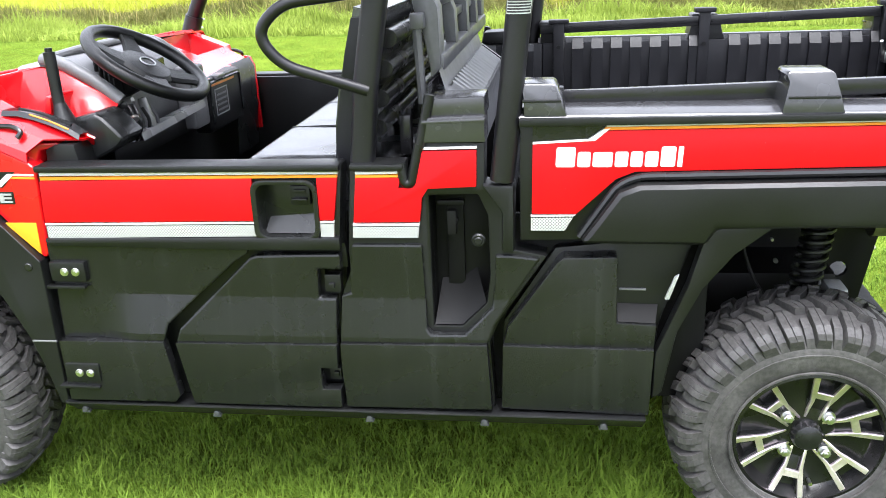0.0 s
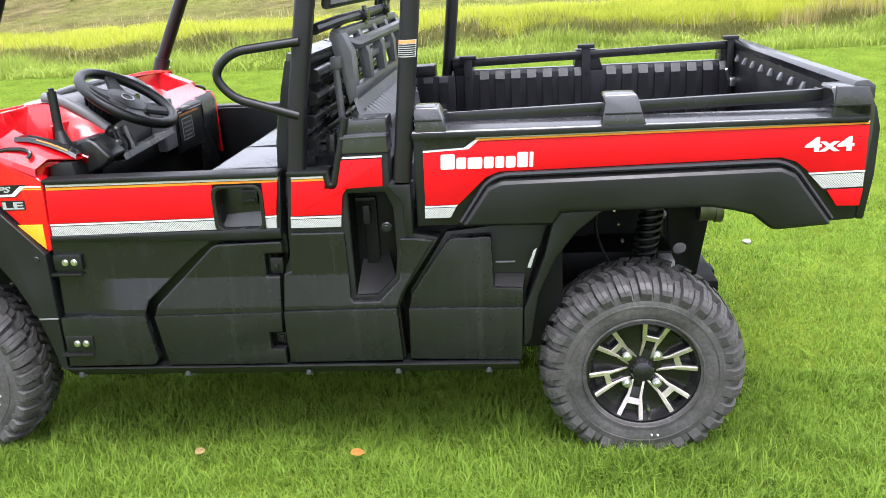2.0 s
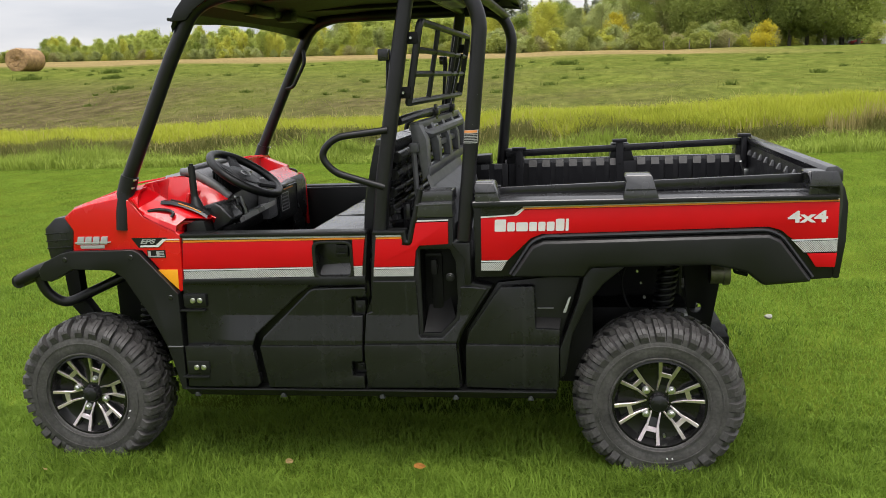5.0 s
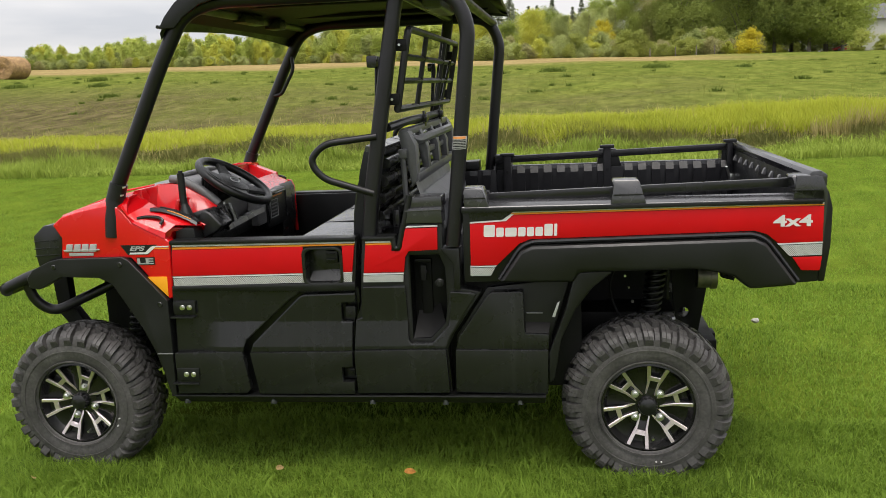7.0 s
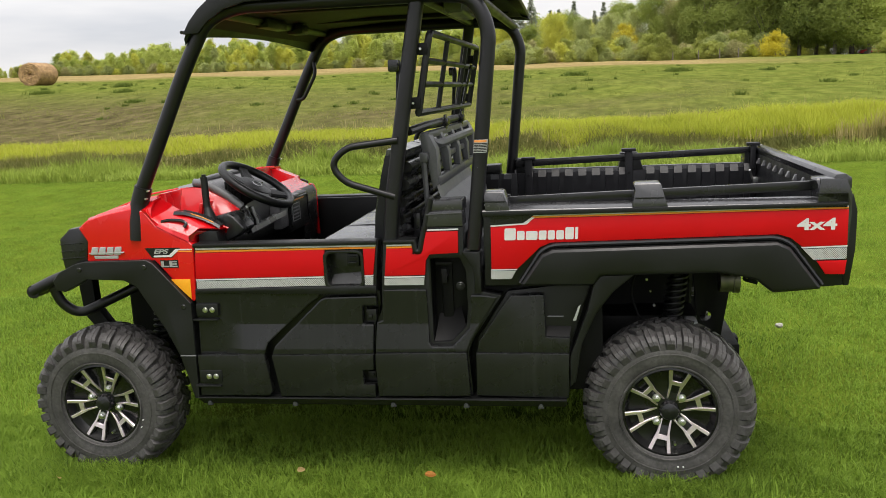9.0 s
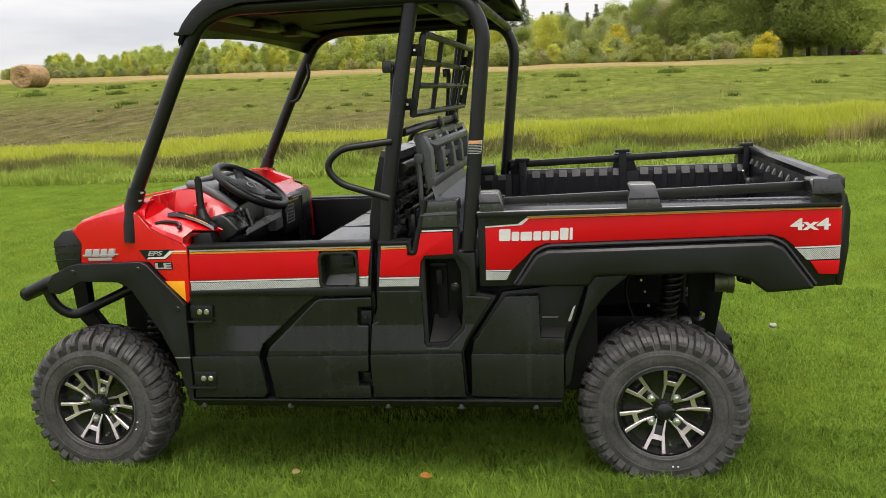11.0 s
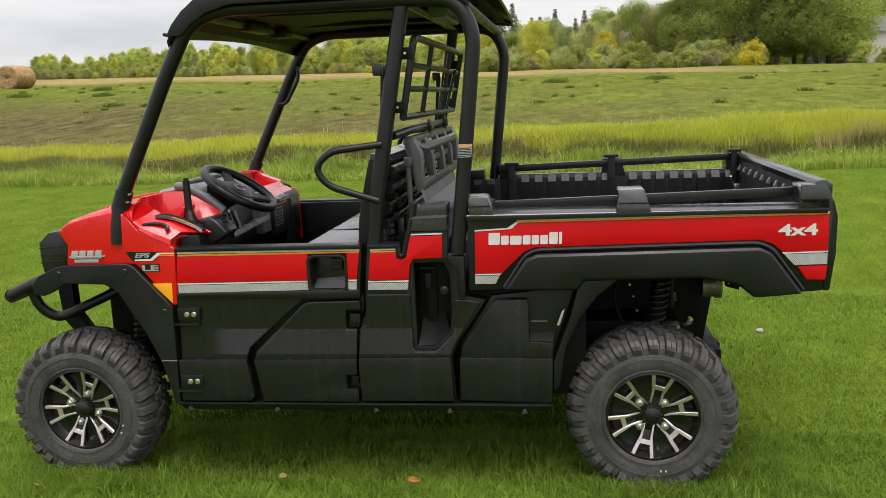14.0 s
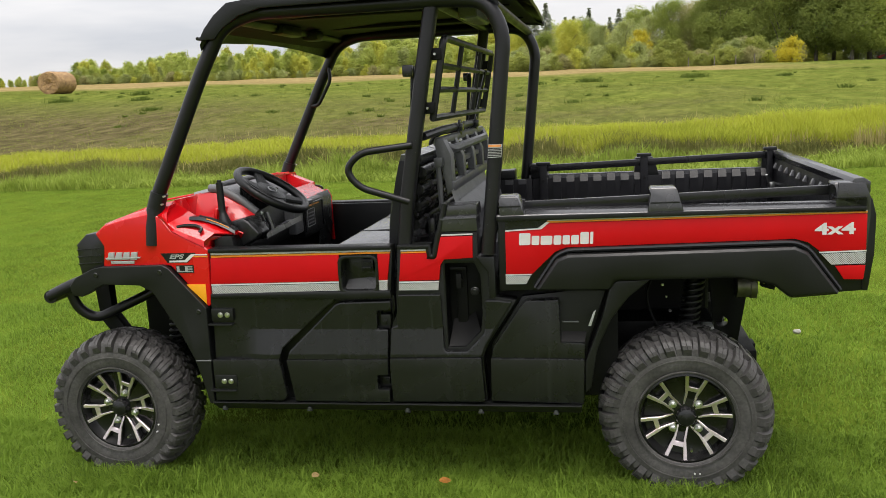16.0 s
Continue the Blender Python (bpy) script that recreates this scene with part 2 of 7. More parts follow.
NEEDLE = foliage("spruce_needles", (0.19, 0.22, 0.15), (0.33, 0.36, 0.25), 0.6, 0.4, 0.4)


def ground_material():
    """One sheet: mown lawn, grassy ditch, patchy field, pale stubble before the woods."""
    m = bpy.data.materials.new("ground_turf")
    m.use_nodes = True
    n, l = m.node_tree.nodes, m.node_tree.links
    b = n["Principled BSDF"]
    b.inputs["Roughness"].default_value, b.inputs["Specular IOR Level"].default_value = 1.0, 0.0
    co = n.new("ShaderNodeNewGeometry")
    sep = n.new("ShaderNodeSeparateXYZ")
    l.new(co.outputs["Position"], sep.inputs[0])

    def noise_at(scale, detail=5.0, stretch=None):
        t = n.new("ShaderNodeTexNoise")
        t.inputs["Scale"].default_value, t.inputs["Detail"].default_value = scale, detail
        if stretch:
            mp = n.new("ShaderNodeMapping")
            mp.inputs["Scale"].default_value = stretch
            l.new(co.outputs["Position"], mp.inputs["Vector"]), l.new(mp.outputs["Vector"], t.inputs["Vector"])
        else:
            l.new(co.outputs["Position"], t.inputs["Vector"])
        return t.outputs["Fac"]

    def two(fac, c1, c2, lo=0.35, hi=0.65):
        r = n.new("ShaderNodeValToRGB")
        r.color_ramp.elements[0].position, r.color_ramp.elements[0].color = lo, (*c1, 1)
        r.color_ramp.elements[1].position, r.color_ramp.elements[1].color = hi, (*c2, 1)
        l.new(fac, r.inputs["Fac"])
        return r.outputs["Color"]

    def step(value, lo, hi, wobble=None, amount=0.0):
        if wobble is not None:
            k = n.new("ShaderNodeMath")
            k.operation = "MULTIPLY_ADD"
            l.new(wobble, k.inputs[0])
            k.inputs[1].default_value = amount
            l.new(value, k.inputs[2])
            value = k.outputs[0]
        r = n.new("ShaderNodeMapRange")
        r.inputs["From Min"].default_value, r.inputs["From Max"].default_value = lo, hi
        l.new(value, r.inputs["Value"])
        return r.outputs["Result"]

    def blend(fac, a, c):
        x = n.new("ShaderNodeMix")
        x.data_type = "RGBA"
        l.new(fac, x.inputs[0]), l.new(a, x.inputs[6]), l.new(c, x.inputs[7])
        return x.outputs[2]

    lawn = blend(noise_at(38.0), two(noise_at(0.7), (0.075, 0.110, 0.011), (0.115, 0.160, 0.018)), two(noise_at(120.0), (0.045, 0.070, 0.007), (0.15, 0.20, 0.025)))
    ditch = two(noise_at(3.0), (0.060, 0.085, 0.016), (0.150, 0.180, 0.035))
    brown = two(noise_at(1.6, 7.0, (1.0, 0.45, 1.0)), (0.064, 0.056, 0.025), (0.130, 0.108, 0.052))
    green = two(noise_at(1.3, 7.0, (1.0, 0.45, 1.0)), (0.084, 0.108, 0.020), (0.148, 0.168, 0.035))
    patch = noise_at(0.10, 6.0, (1.0, 0.8, 1.0))
    wide = noise_at(0.06, 3.0)
    # browner towards -x, greener towards +x and up the slope
    lean = n.new("ShaderNodeMath")
    lean.operation = "MULTIPLY_ADD"
    l.new(sep.outputs["X"], lean.inputs[0])
    lean.inputs[1].default_value = 0.014
    l.new(patch, lean.inputs[2])
    field = blend(step(lean.outputs[0], 0.26, 0.62), brown, green)
    field = blend(step(sep.outputs["Y"], 40.0, 56.0, wide, 12.0), field, green)
    tan = two(noise_at(0.5, 5.0, (0.3, 1.0, 1.0)), (0.22, 0.165, 0.070), (0.29, 0.225, 0.10))
    tan_at = n.new("ShaderNodeMath")
    tan_at.operation = "MULTIPLY"
    l.new(step(sep.outputs["Y"], 72.0, 88.0, wide, 8.0), tan_at.inputs[0])
    far_left = n.new("ShaderNodeMapRange")
    far_left.inputs["From Min"].default_value, far_left.inputs["From Max"].default_value = 28.0, 12.0
    l.new(sep.outputs["X"], far_left.inputs["Value"])
    l.new(far_left.outputs["Result"], tan_at.inputs[1])
    field = blend(tan_at.outputs[0], field, tan)
    # the mown edge runs slightly askew, farther out towards -x
    skew = n.new("ShaderNodeMapRange")
    skew.inputs["From Min"].default_value, skew.inputs["From Max"].default_value = -12.0, 6.0
    skew.inputs["To Min"].default_value, skew.inputs["To Max"].default_value = 2.16, 0.0
    l.new(sep.outputs["X"], skew.inputs["Value"])
    edge = n.new("ShaderNodeMath")
    edge.operation = "SUBTRACT"
    l.new(sep.outputs["Y"], edge.inputs[0]), l.new(skew.outputs["Result"], edge.inputs[1])
    full = blend(step(edge.outputs[0], 12.2, 13.2, noise_at(0.8), 0.6), lawn, ditch)
    full = blend(step(sep.outputs["Y"], 19.0, 22.0, noise_at(0.5), 3.0), full, field)
    mottle = n.new("ShaderNodeMapRange")
    mottle.inputs["From Min"].default_value, mottle.inputs["From Max"].default_value = 0.3, 0.7
    mottle.inputs["To Min"].default_value, mottle.inputs["To Max"].default_value = 0.72, 1.28
    l.new(noise_at(3.5, 8.0, (1.0, 0.5, 1.0)), mottle.inputs["Value"])
    shade = n.new("ShaderNodeVectorMath")
    shade.operation = "SCALE"
    l.new(full, shade.inputs[0]), l.new(mottle.outputs["Result"], shade.inputs["Scale"])
    l.new(shade.outputs["Vector"], b.inputs["Base Color"])
    u = n.new("ShaderNodeBump")
    u.inputs["Strength"].default_value, u.inputs["Distance"].default_value = 0.6, 0.04
    l.new(noise_at(25.0), u.inputs["Height"])
    l.new(u.outputs["Normal"], b.inputs["Normal"])
    return m


def mesh_strip_material():
    """Silver film printed with rows of dark dots."""
    m = bpy.data.materials.new("silver_dotted_film")
    m.use_nodes = True
    n, l = m.node_tree.nodes, m.node_tree.links
    b = n["Principled BSDF"]
    b.inputs["Roughness"].default_value, b.inputs["Metallic"].default_value = 0.4, 0.2
    co = n.new("ShaderNodeNewGeometry")
    mp = n.new("ShaderNodeMapping")
    mp.inputs["Scale"].default_value = (190.0, 0.0, 190.0)
    mp.inputs["Rotation"].default_value = (0, radians(45), 0)
    l.new(co.outputs["Position"], mp.inputs["Vector"])
    v = n.new("ShaderNodeTexVoronoi")
    v.inputs["Scale"].default_value, v.inputs["Randomness"].default_value = 1.0, 0.0
    l.new(mp.outputs["Vector"], v.inputs["Vector"])
    r = n.new("ShaderNodeValToRGB")
    r.color_ramp.elements[0].position, r.color_ramp.elements[0].color = 0.30, (0.16, 0.16, 0.16, 1)
    r.color_ramp.elements[1].position, r.color_ramp.elements[1].color = 0.40, (0.56, 0.56, 0.55, 1)
    l.new(v.outputs["Distance"], r.inputs["Fac"])
    l.new(r.outputs["Color"], b.inputs["Base Color"])
    return m


def water_material():
    m = bpy.data.materials.new("rain_drops")
    m.use_nodes = True
    b = m.node_tree.nodes["Principled BSDF"]
    b.inputs["Base Color"].default_value = (0.9, 0.92, 0.93, 1)
    b.inputs["Roughness"].default_value, b.inputs["IOR"].default_value, b.inputs["Transmission Weight"].default_value = 0.05, 1.33, 1.0
    return m


WATER = water_material()
GROUND = ground_material()
DOTTED = mesh_strip_material()


# ---- building tools ----
PLACED = {}
TRUE_UP = [False]


def trued(v):
    """The vehicle's plan brought true to the wheelbase: a slight stretch along and up the side."""
    x, y, z = v
    return Vector((x - 0.001 + 0.0173 * x + 0.0108 * z - 0.0081 * x * x - 0.0016 * x * z, y, z - 0.0048 + 0.0039 * x + 0.0031 * z - 0.0080 * x * z - 0.0016 * z * z))


def finish(bm, angle=32.0):
    me = bpy.data.meshes.new("mesh")
    bmesh.ops.recalc_face_normals(bm, faces=bm.faces)
    bm.to_mesh(me)
    bm.free()
    me.polygons.foreach_set("use_smooth", [True] * len(me.polygons))
    me.set_sharp_from_angle(angle=radians(angle))
    return me


def part(name, bm, mat, parent=None, label="", angle=32.0):
    """One mesh object from a bmesh in world metres, its origin in the middle of its box, under a thing or part."""
    if TRUE_UP[0]:
        for v in bm.verts:
            v.co = trued(v.co)
    pts = np.array([v.co[:] for v in bm.verts])
    c = Vector((pts.min(0) + pts.max(0)) / 2)
    bmesh.ops.translate(bm, vec=-c, verts=bm.verts)
    me = finish(bm, angle)
    me.materials.append(mat)
    me.name = name
    ob = new(name, me)
    m = Matrix.Translation(c)
    PLACED[ob] = m
    if parent is not None:
        ob.parent = parent
        ob.matrix_basis = PLACED[parent].inverted() @ m
    else:
        ob.matrix_basis = m
    if label:
        ob["label"] = label
    return ob


def thing(name, at, label, category, group=""):
    ob = new(name)
    ob.empty_display_size = 0.2
    ob.location = at
    PLACED[ob] = Matrix.Translation(at)
    return tagged(ob, label, category, group)


def join(*bms):
    out = bmesh.new()
    for b in bms:
        me = bpy.data.meshes.new("tmp")
        b.to_mesh(me)
        out.from_mesh(me)
        b.free()
        bpy.data.meshes.remove(me)
    return out


YC = 0.79


def mirrored(bm):
    """The same shape on the vehicle's other side."""
    out = bm.copy()
    for v in out.verts:
        v.co.y = 2 * YC - v.co.y
    bmesh.ops.reverse_faces(out, faces=out.faces)
    return out


def soften(bm, width, seg=2, angle=35.0):
    if width <= 0:
        return bm
    bm.normal_update()
    edges = [e for e in bm.edges if len(e.link_faces) == 2 and e.calc_face_angle(0) > radians(angle)]
    bmesh.ops.bevel(bm, geom=edges, offset=width, segments=seg, profile=0.6, affect="EDGES", clamp_overlap=True)
    return bm


def plate(outline, y0, y1, bevel=0.004, holes=(), seg=2):
    """A side-on outline of (x, z) points given thickness from y0 to y1, with holes through it."""
    bm = bmesh.new()
    edges = []
    for loop in (outline, *holes):
        vs = [bm.verts.new((x, y0, z)) for x, z in loop]
        edges += [bm.edges.new((vs[i], vs[(i + 1) % len(vs)])) for i in range(len(vs))]
    if holes:
        bmesh.ops.triangle_fill(bm, use_beauty=True, use_dissolve=True, edges=edges)
    else:
        bm.faces.new(list(bm.verts))
    r = bmesh.ops.extrude_face_region(bm, geom=list(bm.faces))
    bmesh.ops.translate(bm, vec=(0, y1 - y0, 0), verts=[v for v in r["geom"] if isinstance(v, bmesh.types.BMVert)])
    bmesh.ops.recalc_face_normals(bm, faces=bm.faces)
    return soften(bm, bevel, seg)


def box(x0, x1, y0, y1, z0, z1, bevel=0.004, seg=2):
    bm = bmesh.new()
    bmesh.ops.create_cube(bm, size=1.0)
    for v in bm.verts:
        v.co = Vector((x0 + (v.co.x + 0.5) * (x1 - x0), y0 + (v.co.y + 0.5) * (y1 - y0), z0 + (v.co.z + 0.5) * (z1 - z0)))
    return soften(bm, bevel, seg)


def creased(bm, start=None):
    """Gives a lower skin the body's crease: upright above, then swelling outwards down to the seam."""
    for z in (0.675, 0.575):
        bmesh.ops.bisect_plane(bm, geom=list(bm.verts) + list(bm.edges) + list(bm.faces), plane_co=(0, 0, z), plane_no=(0, 0, 1))
    if start is not None:
        for k in range(5):
            bmesh.ops.bisect_plane(bm, geom=list(bm.verts) + list(bm.edges) + list(bm.faces), plane_co=(start + 0.03 * k, 0, 0), plane_no=(1, 0, 0))
    for v in bm.verts:
        t = 1.0 if start is None else min(1.0, max(0.0, (v.co.x - start) / 0.12))
        t = t * t * (3 - 2 * t)
        drop = min(1.0, max(0.0, (0.675 - v.co.z) / 0.10))
        v.co.y += 0.004 - (0.016 if start is None else 0.004 + 0.021 * t) * drop
    return bm


def proud(bm, by=0.012):
    """Moves a lower skin outwards to meet the swell above it."""
    for v in bm.verts:
        v.co.y -= by
    return bm


def rounded(x0, x1, z0, z1, r, n=4):
    """A rectangle in (x, z) with round corners."""
    pts = []
    for cx, cz, a in ((x1 - r, z1 - r, 0), (x0 + r, z1 - r, 90), (x0 + r, z0 + r, 180), (x1 - r, z0 + r, 270)):
        for k in range(n + 1):
            t = radians(a + 90 * k / n)
            pts.append((cx + r * math.cos(t), cz + r * math.sin(t)))
    return pts


def bent(points, fillet, n=6):
    """A polyline with its corners rounded."""
    pts = [Vector(p) for p in points]
    out = [pts[0]]
    for a, b, c in zip(pts, pts[1:], pts[2:]):
        d = min(fillet, (a - b).length * 0.48, (c - b).length * 0.48)
        p, q = b + (a - b).normalized() * d, b + (c - b).normalized() * d
        for k in range(n + 1):
            t = k / n
            out.append(p * (1 - t) ** 2 + b * 2 * t * (1 - t) + q * t ** 2)
    out.append(pts[-1])
    return out


def tube(points, radius, fillet=0.0, seg=14, closed=False, squash=1.0):
    """A round bar along a path."""
    pts = bent(points, fillet) if fillet else [Vector(p) for p in points]
    bm = bmesh.new()
    rings, side = [], None
    n = len(pts)
    for i, p in enumerate(pts):
        a, b = (pts[i - 1], pts[(i + 1) % n]) if closed else (pts[max(i - 1, 0)], pts[min(i + 1, n - 1)])
        d = (b - a).normalized()
        if side is None:
            side = d.cross(Vector((0, 0, 1)) if abs(d.z) < 0.9 else Vector((0, 1, 0))).normalized()
        side = (side - d * side.dot(d)).normalized()
        up = d.cross(side)
        r = radius if not isinstance(radius, (list, tuple)) else radius[0] + (radius[1] - radius[0]) * i / (n - 1)
        rings.append([bm.verts.new(p + (side * math.cos(t) + up * math.sin(t) * squash) * r) for t in (2 * math.pi * k / seg for k in range(seg))])
    pairs = zip(rings, rings[1:] + rings[:1]) if closed else zip(rings, rings[1:])
    for u, v in pairs:
        for k in range(seg):
            bm.faces.new((u[k], u[(k + 1) % seg], v[(k + 1) % seg], v[k]))
    if not closed:
        bm.faces.new(rings[0][::-1])
        bm.faces.new(rings[-1])
    return bm


def lathe(profile, seg=48, centre=(0, 0, 0)):
    """A closed (radius, y) profile turned about the y axis."""
    bm = bmesh.new()
    c = Vector(centre)
    rings = [[bm.verts.new(c + Vector((r * math.cos(t), y, r * math.sin(t)))) for r, y in profile] for t in (2 * math.pi * k / seg for k in range(seg))]
    m = len(profile)
    for u, v in zip(rings, rings[1:] + rings[:1]):
        for k in range(m):
            bm.faces.new((u[k], u[(k + 1) % m], v[(k + 1) % m], v[k]))
    return bm


def disc(centre, radius, y0, y1, seg=20, bevel=0.0):
    return soften(plate([(centre[0] + radius * math.cos(2 * math.pi * k / seg), centre[1] + radius * math.sin(2 * math.pi * k / seg)) for k in range(seg)], y0, y1, 0), bevel, 1, 60)


def loft(sections, closed=False):
    """A skin through rows of points of equal count."""
    bm = bmesh.new()
    rows = [[bm.verts.new(p) for p in s] for s in sections]
    for u, v in zip(rows, rows[1:]):
        m = len(u)
        for k in range(m if closed else m - 1):
            bm.faces.new((u[k], u[(k + 1) % m], v[(k + 1) % m], v[k]))
    return bm


def thick(bm, depth):
    """Gives a skin a thickness."""
    bmesh.ops.recalc_face_normals(bm, faces=bm.faces)
    bmesh.ops.solidify(bm, geom=list(bm.faces), thickness=depth)
    return bm


def lettering(text, x0, z0, width, height, y, depth=0.001, slant=0.0):
    """Raised letters on a side panel, in Blender's built-in font."""
    cu = bpy.data.curves.new("letters", "FONT")
    cu.body, cu.extrude, cu.offset, cu.shear = text, 0.02, 0.03, slant
    ob = new("letters", cu)
    me = bpy.data.meshes.new_from_object(ob.evaluated_get(bpy.context.evaluated_depsgraph_get()))
    bpy.data.objects.remove(ob)
    bm = bmesh.new()
    bm.from_mesh(me)
    bpy.data.meshes.remove(me)
    p = np.array([v.co[:] for v in bm.verts])
    lo, hi = p.min(0), p.max(0)
    for v in bm.verts:
        a = (v.co - Vector(lo))
        v.co = Vector((x0 + a.x / (hi[0] - lo[0]) * width, y + (0.5 - a.z / (hi[2] - lo[2])) * depth, z0 + a.y / (hi[1] - lo[1]) * height))
    return bm


def scatter_mesh(name, verts, faces, mat, label, category):
    """One object of kind stuff from arrays of vertices and equal-sized faces."""
    me = bpy.data.meshes.new(name)
    nv, (nf, k) = len(verts), faces.shape
    me.vertices.add(nv)
    me.vertices.foreach_set("co", np.ascontiguousarray(verts, dtype=np.float32).ravel())
    me.loops.add(nf * k)
    me.loops.foreach_set("vertex_index", np.ascontiguousarray(faces, dtype=np.int32).ravel())
    me.polygons.add(nf)
    me.polygons.foreach_set("loop_start", np.arange(0, nf * k, k, dtype=np.int32))
    me.update(calc_edges=True)
    me.materials.append(mat)
    return tagged(new(name, me), label, category, kind="stuff")


# ---- ground ----
def skew(x):
    """How far the mown edge stands farther out towards -x."""
    return 0.12 * np.clip(6.0 - np.asarray(x, float), 0, 18)


def ground_height(x, y):
    """Level mown lawn, a shallow ditch, then a field that rises towards the woods."""
    x, y = np.asarray(x, float), np.asarray(y, float)
    z = np.interp(y - skew(x) * np.clip((18.5 - y) / 6.2, 0, 1), [-50, 12.3, 13.8, 14.8, 15.8, 17.0, 18.5, 22, 55, 120, 200, 420, 1500], [0, 0, -0.02, -0.40, -0.40, 0.05, 0.32, 0.50, 2.4, 4.6, 6.7, 12, 30])
    z = z - 0.030 * np.clip(x - 2, -320, 320) * np.clip((y - 17) / 35, 0, 1)
    far = np.clip((y - 15) / 10, 0, 1)
    return z + far * (0.08 * np.sin(x * 0.31 + y * 0.17) + 0.05 * np.sin(y * 0.53 - x * 0.11))


def build_ground():
    xs = np.unique(np.concatenate([np.linspace(-1500, -90, 12), np.linspace(-90, 90, 121), np.linspace(90, 1500, 12)]))
    ys = np.unique(np.concatenate([np.linspace(-400, -10, 8), np.linspace(-10, 40, 91), np.linspace(40, 200, 50), np.linspace(200, 1500, 14)]))
    gx, gy = np.meshgrid(xs, ys)
    gz = ground_height(gx, gy)
    verts = np.stack([gx.ravel(), gy.ravel(), gz.ravel()], 1)
    nx = len(xs)
    i = (np.arange(len(ys) - 1)[:, None] * nx + np.arange(nx - 1)[None, :]).ravel()
    ob = scatter_mesh("ground", verts, np.stack([i, i + 1, i + nx + 1, i + nx], 1), GROUND, "mown green lawn rising to a rough hay field", "ground")
    ob["kind"] = "structure"
    ob.data.polygons.foreach_set("use_smooth", [True] * len(ob.data.polygons))


build_ground()


def blades(rng, x, y, height, width, lean, joints=2):
    """Bent tapering blades: base pair, middle pair, tip."""
    n = len(x)
    z = ground_height(x, y)
    a, b = rng.uniform(0, 2 * np.pi, n), rng.uniform(0, 2 * np.pi, n)
    h = height * rng.uniform(0.55, 1.15, n)
    w = width * rng.uniform(0.7, 1.3, n) / 2
    bend = lean * h * rng.uniform(0.2, 1.2, n)
    sx, sy, dx, dy = np.cos(a) * w, np.sin(a) * w, np.cos(b) * bend, np.sin(b) * bend
    base = np.stack([x, y, z - 0.01], 1)
    side = np.stack([sx, sy, np.zeros(n)], 1)
    if joints == 1:
        tip = base + np.stack([dx, dy, h], 1)
        return np.stack([base - side, base + side, tip], 1).reshape(-1, 3), np.arange(n * 3).reshape(-1, 3)
    mid = base + np.stack([dx * 0.35, dy * 0.35, h * 0.6], 1)
    tip = base + np.stack([dx, dy, h * (1 - 0.25 * np.minimum(bend / h, 1))], 1)
    verts = np.stack([base - side, base + side, mid + side * 0.8, mid - side * 0.8, tip], 1).reshape(-1, 3)
    i = np.arange(n) * 5
    tris = np.stack([np.stack([i, i + 1, i + 2], 1), np.stack([i, i + 2, i + 3], 1), np.stack([i + 3, i + 2, i + 4], 1)], 1).reshape(-1, 3)
    return verts, tris


def lawn():
    rng = np.random.default_rng(3)
    off, vs, fs = 0, [], []
    # (count, x range, y range, height, width, lean, joints)
    for n, x0, x1, y0, y1, h, w, lean, joints in ((190000, -2.5, 4.6, -0.9, 0.6, 0.086, 0.0044, 0.95, 2), (150000, -4.4, 6.0, 0.6, 3.2, 0.058, 0.0052, 1.0, 2),
                                                  (230000, -8.0, 7.5, 3.0, 8.0, 0.040, 0.0085, 1.1, 1), (230000, -14.0, 9.5, 8.0, 14.9, 0.036, 0.0125, 1.1, 1),
                                                  (60000, -6.0, 8.0, -7.0, -0.6, 0.060, 0.012, 0.9, 1), (60000, -9.0, 11.0, -6.0, 6.0, 0.055, 0.010, 0.9, 1)):
        x, y = rng.uniform(x0, x1, n), rng.uniform(y0, y1, n)
        keep = y < 12.7 + skew(x)
        # thin out towards the sides and towards -y, so that no patch ends in a line
        fade = np.minimum((x - x0), (x1 - x)) / 1.2
        if y0 < 0:
            fade = np.minimum(fade, (y - y0) / (0.4 if y0 > -2 else 2.0))
        keep &= rng.uniform(0, 1, n) < np.clip(fade, 0, 1)
        for wx in (0.0, 2.345):
            for wy in (0.13, 1.44):
                keep &= ~((np.abs(x - wx) < 0.12) & (np.abs(y - wy) < 0.12))
        x, y = x[keep], y[keep]
        # uneven turf: soft hummocks and small tufts
        clump = 0.82 + 0.22 * np.sin(x * 5.1 + 1.3 * np.sin(y * 4.3)) * np.sin(y * 5.7 + x * 1.9) + 0.20 * np.sin(x * 17.0 + 2.0 * np.sin(y * 13.0)) * np.sin(y * 19.0 + 1.5 * np.sin(x * 11.0))
        v, f = blades(rng, x, y, h * clump, w, lean, joints)
        vs.append(v), fs.append(f + off)
        off += len(v)
    # longer grass that the mower missed round the wheels
    for wx, n in ((0.0, 1500), (2.345, 1100)):
        x, y = wx + rng.normal(0.02, 0.16, n), rng.uniform(-0.16, 0.02, n)
        v, f = blades(rng, x, y, 0.105, 0.0045, 0.8)
        vs.append(v), fs.append(f + off)
        off += len(v)
    scatter_mesh("lawn_grass", np.concatenate(vs), np.concatenate(fs), LAWN_BLADE, "short green mown lawn grass", "grass")


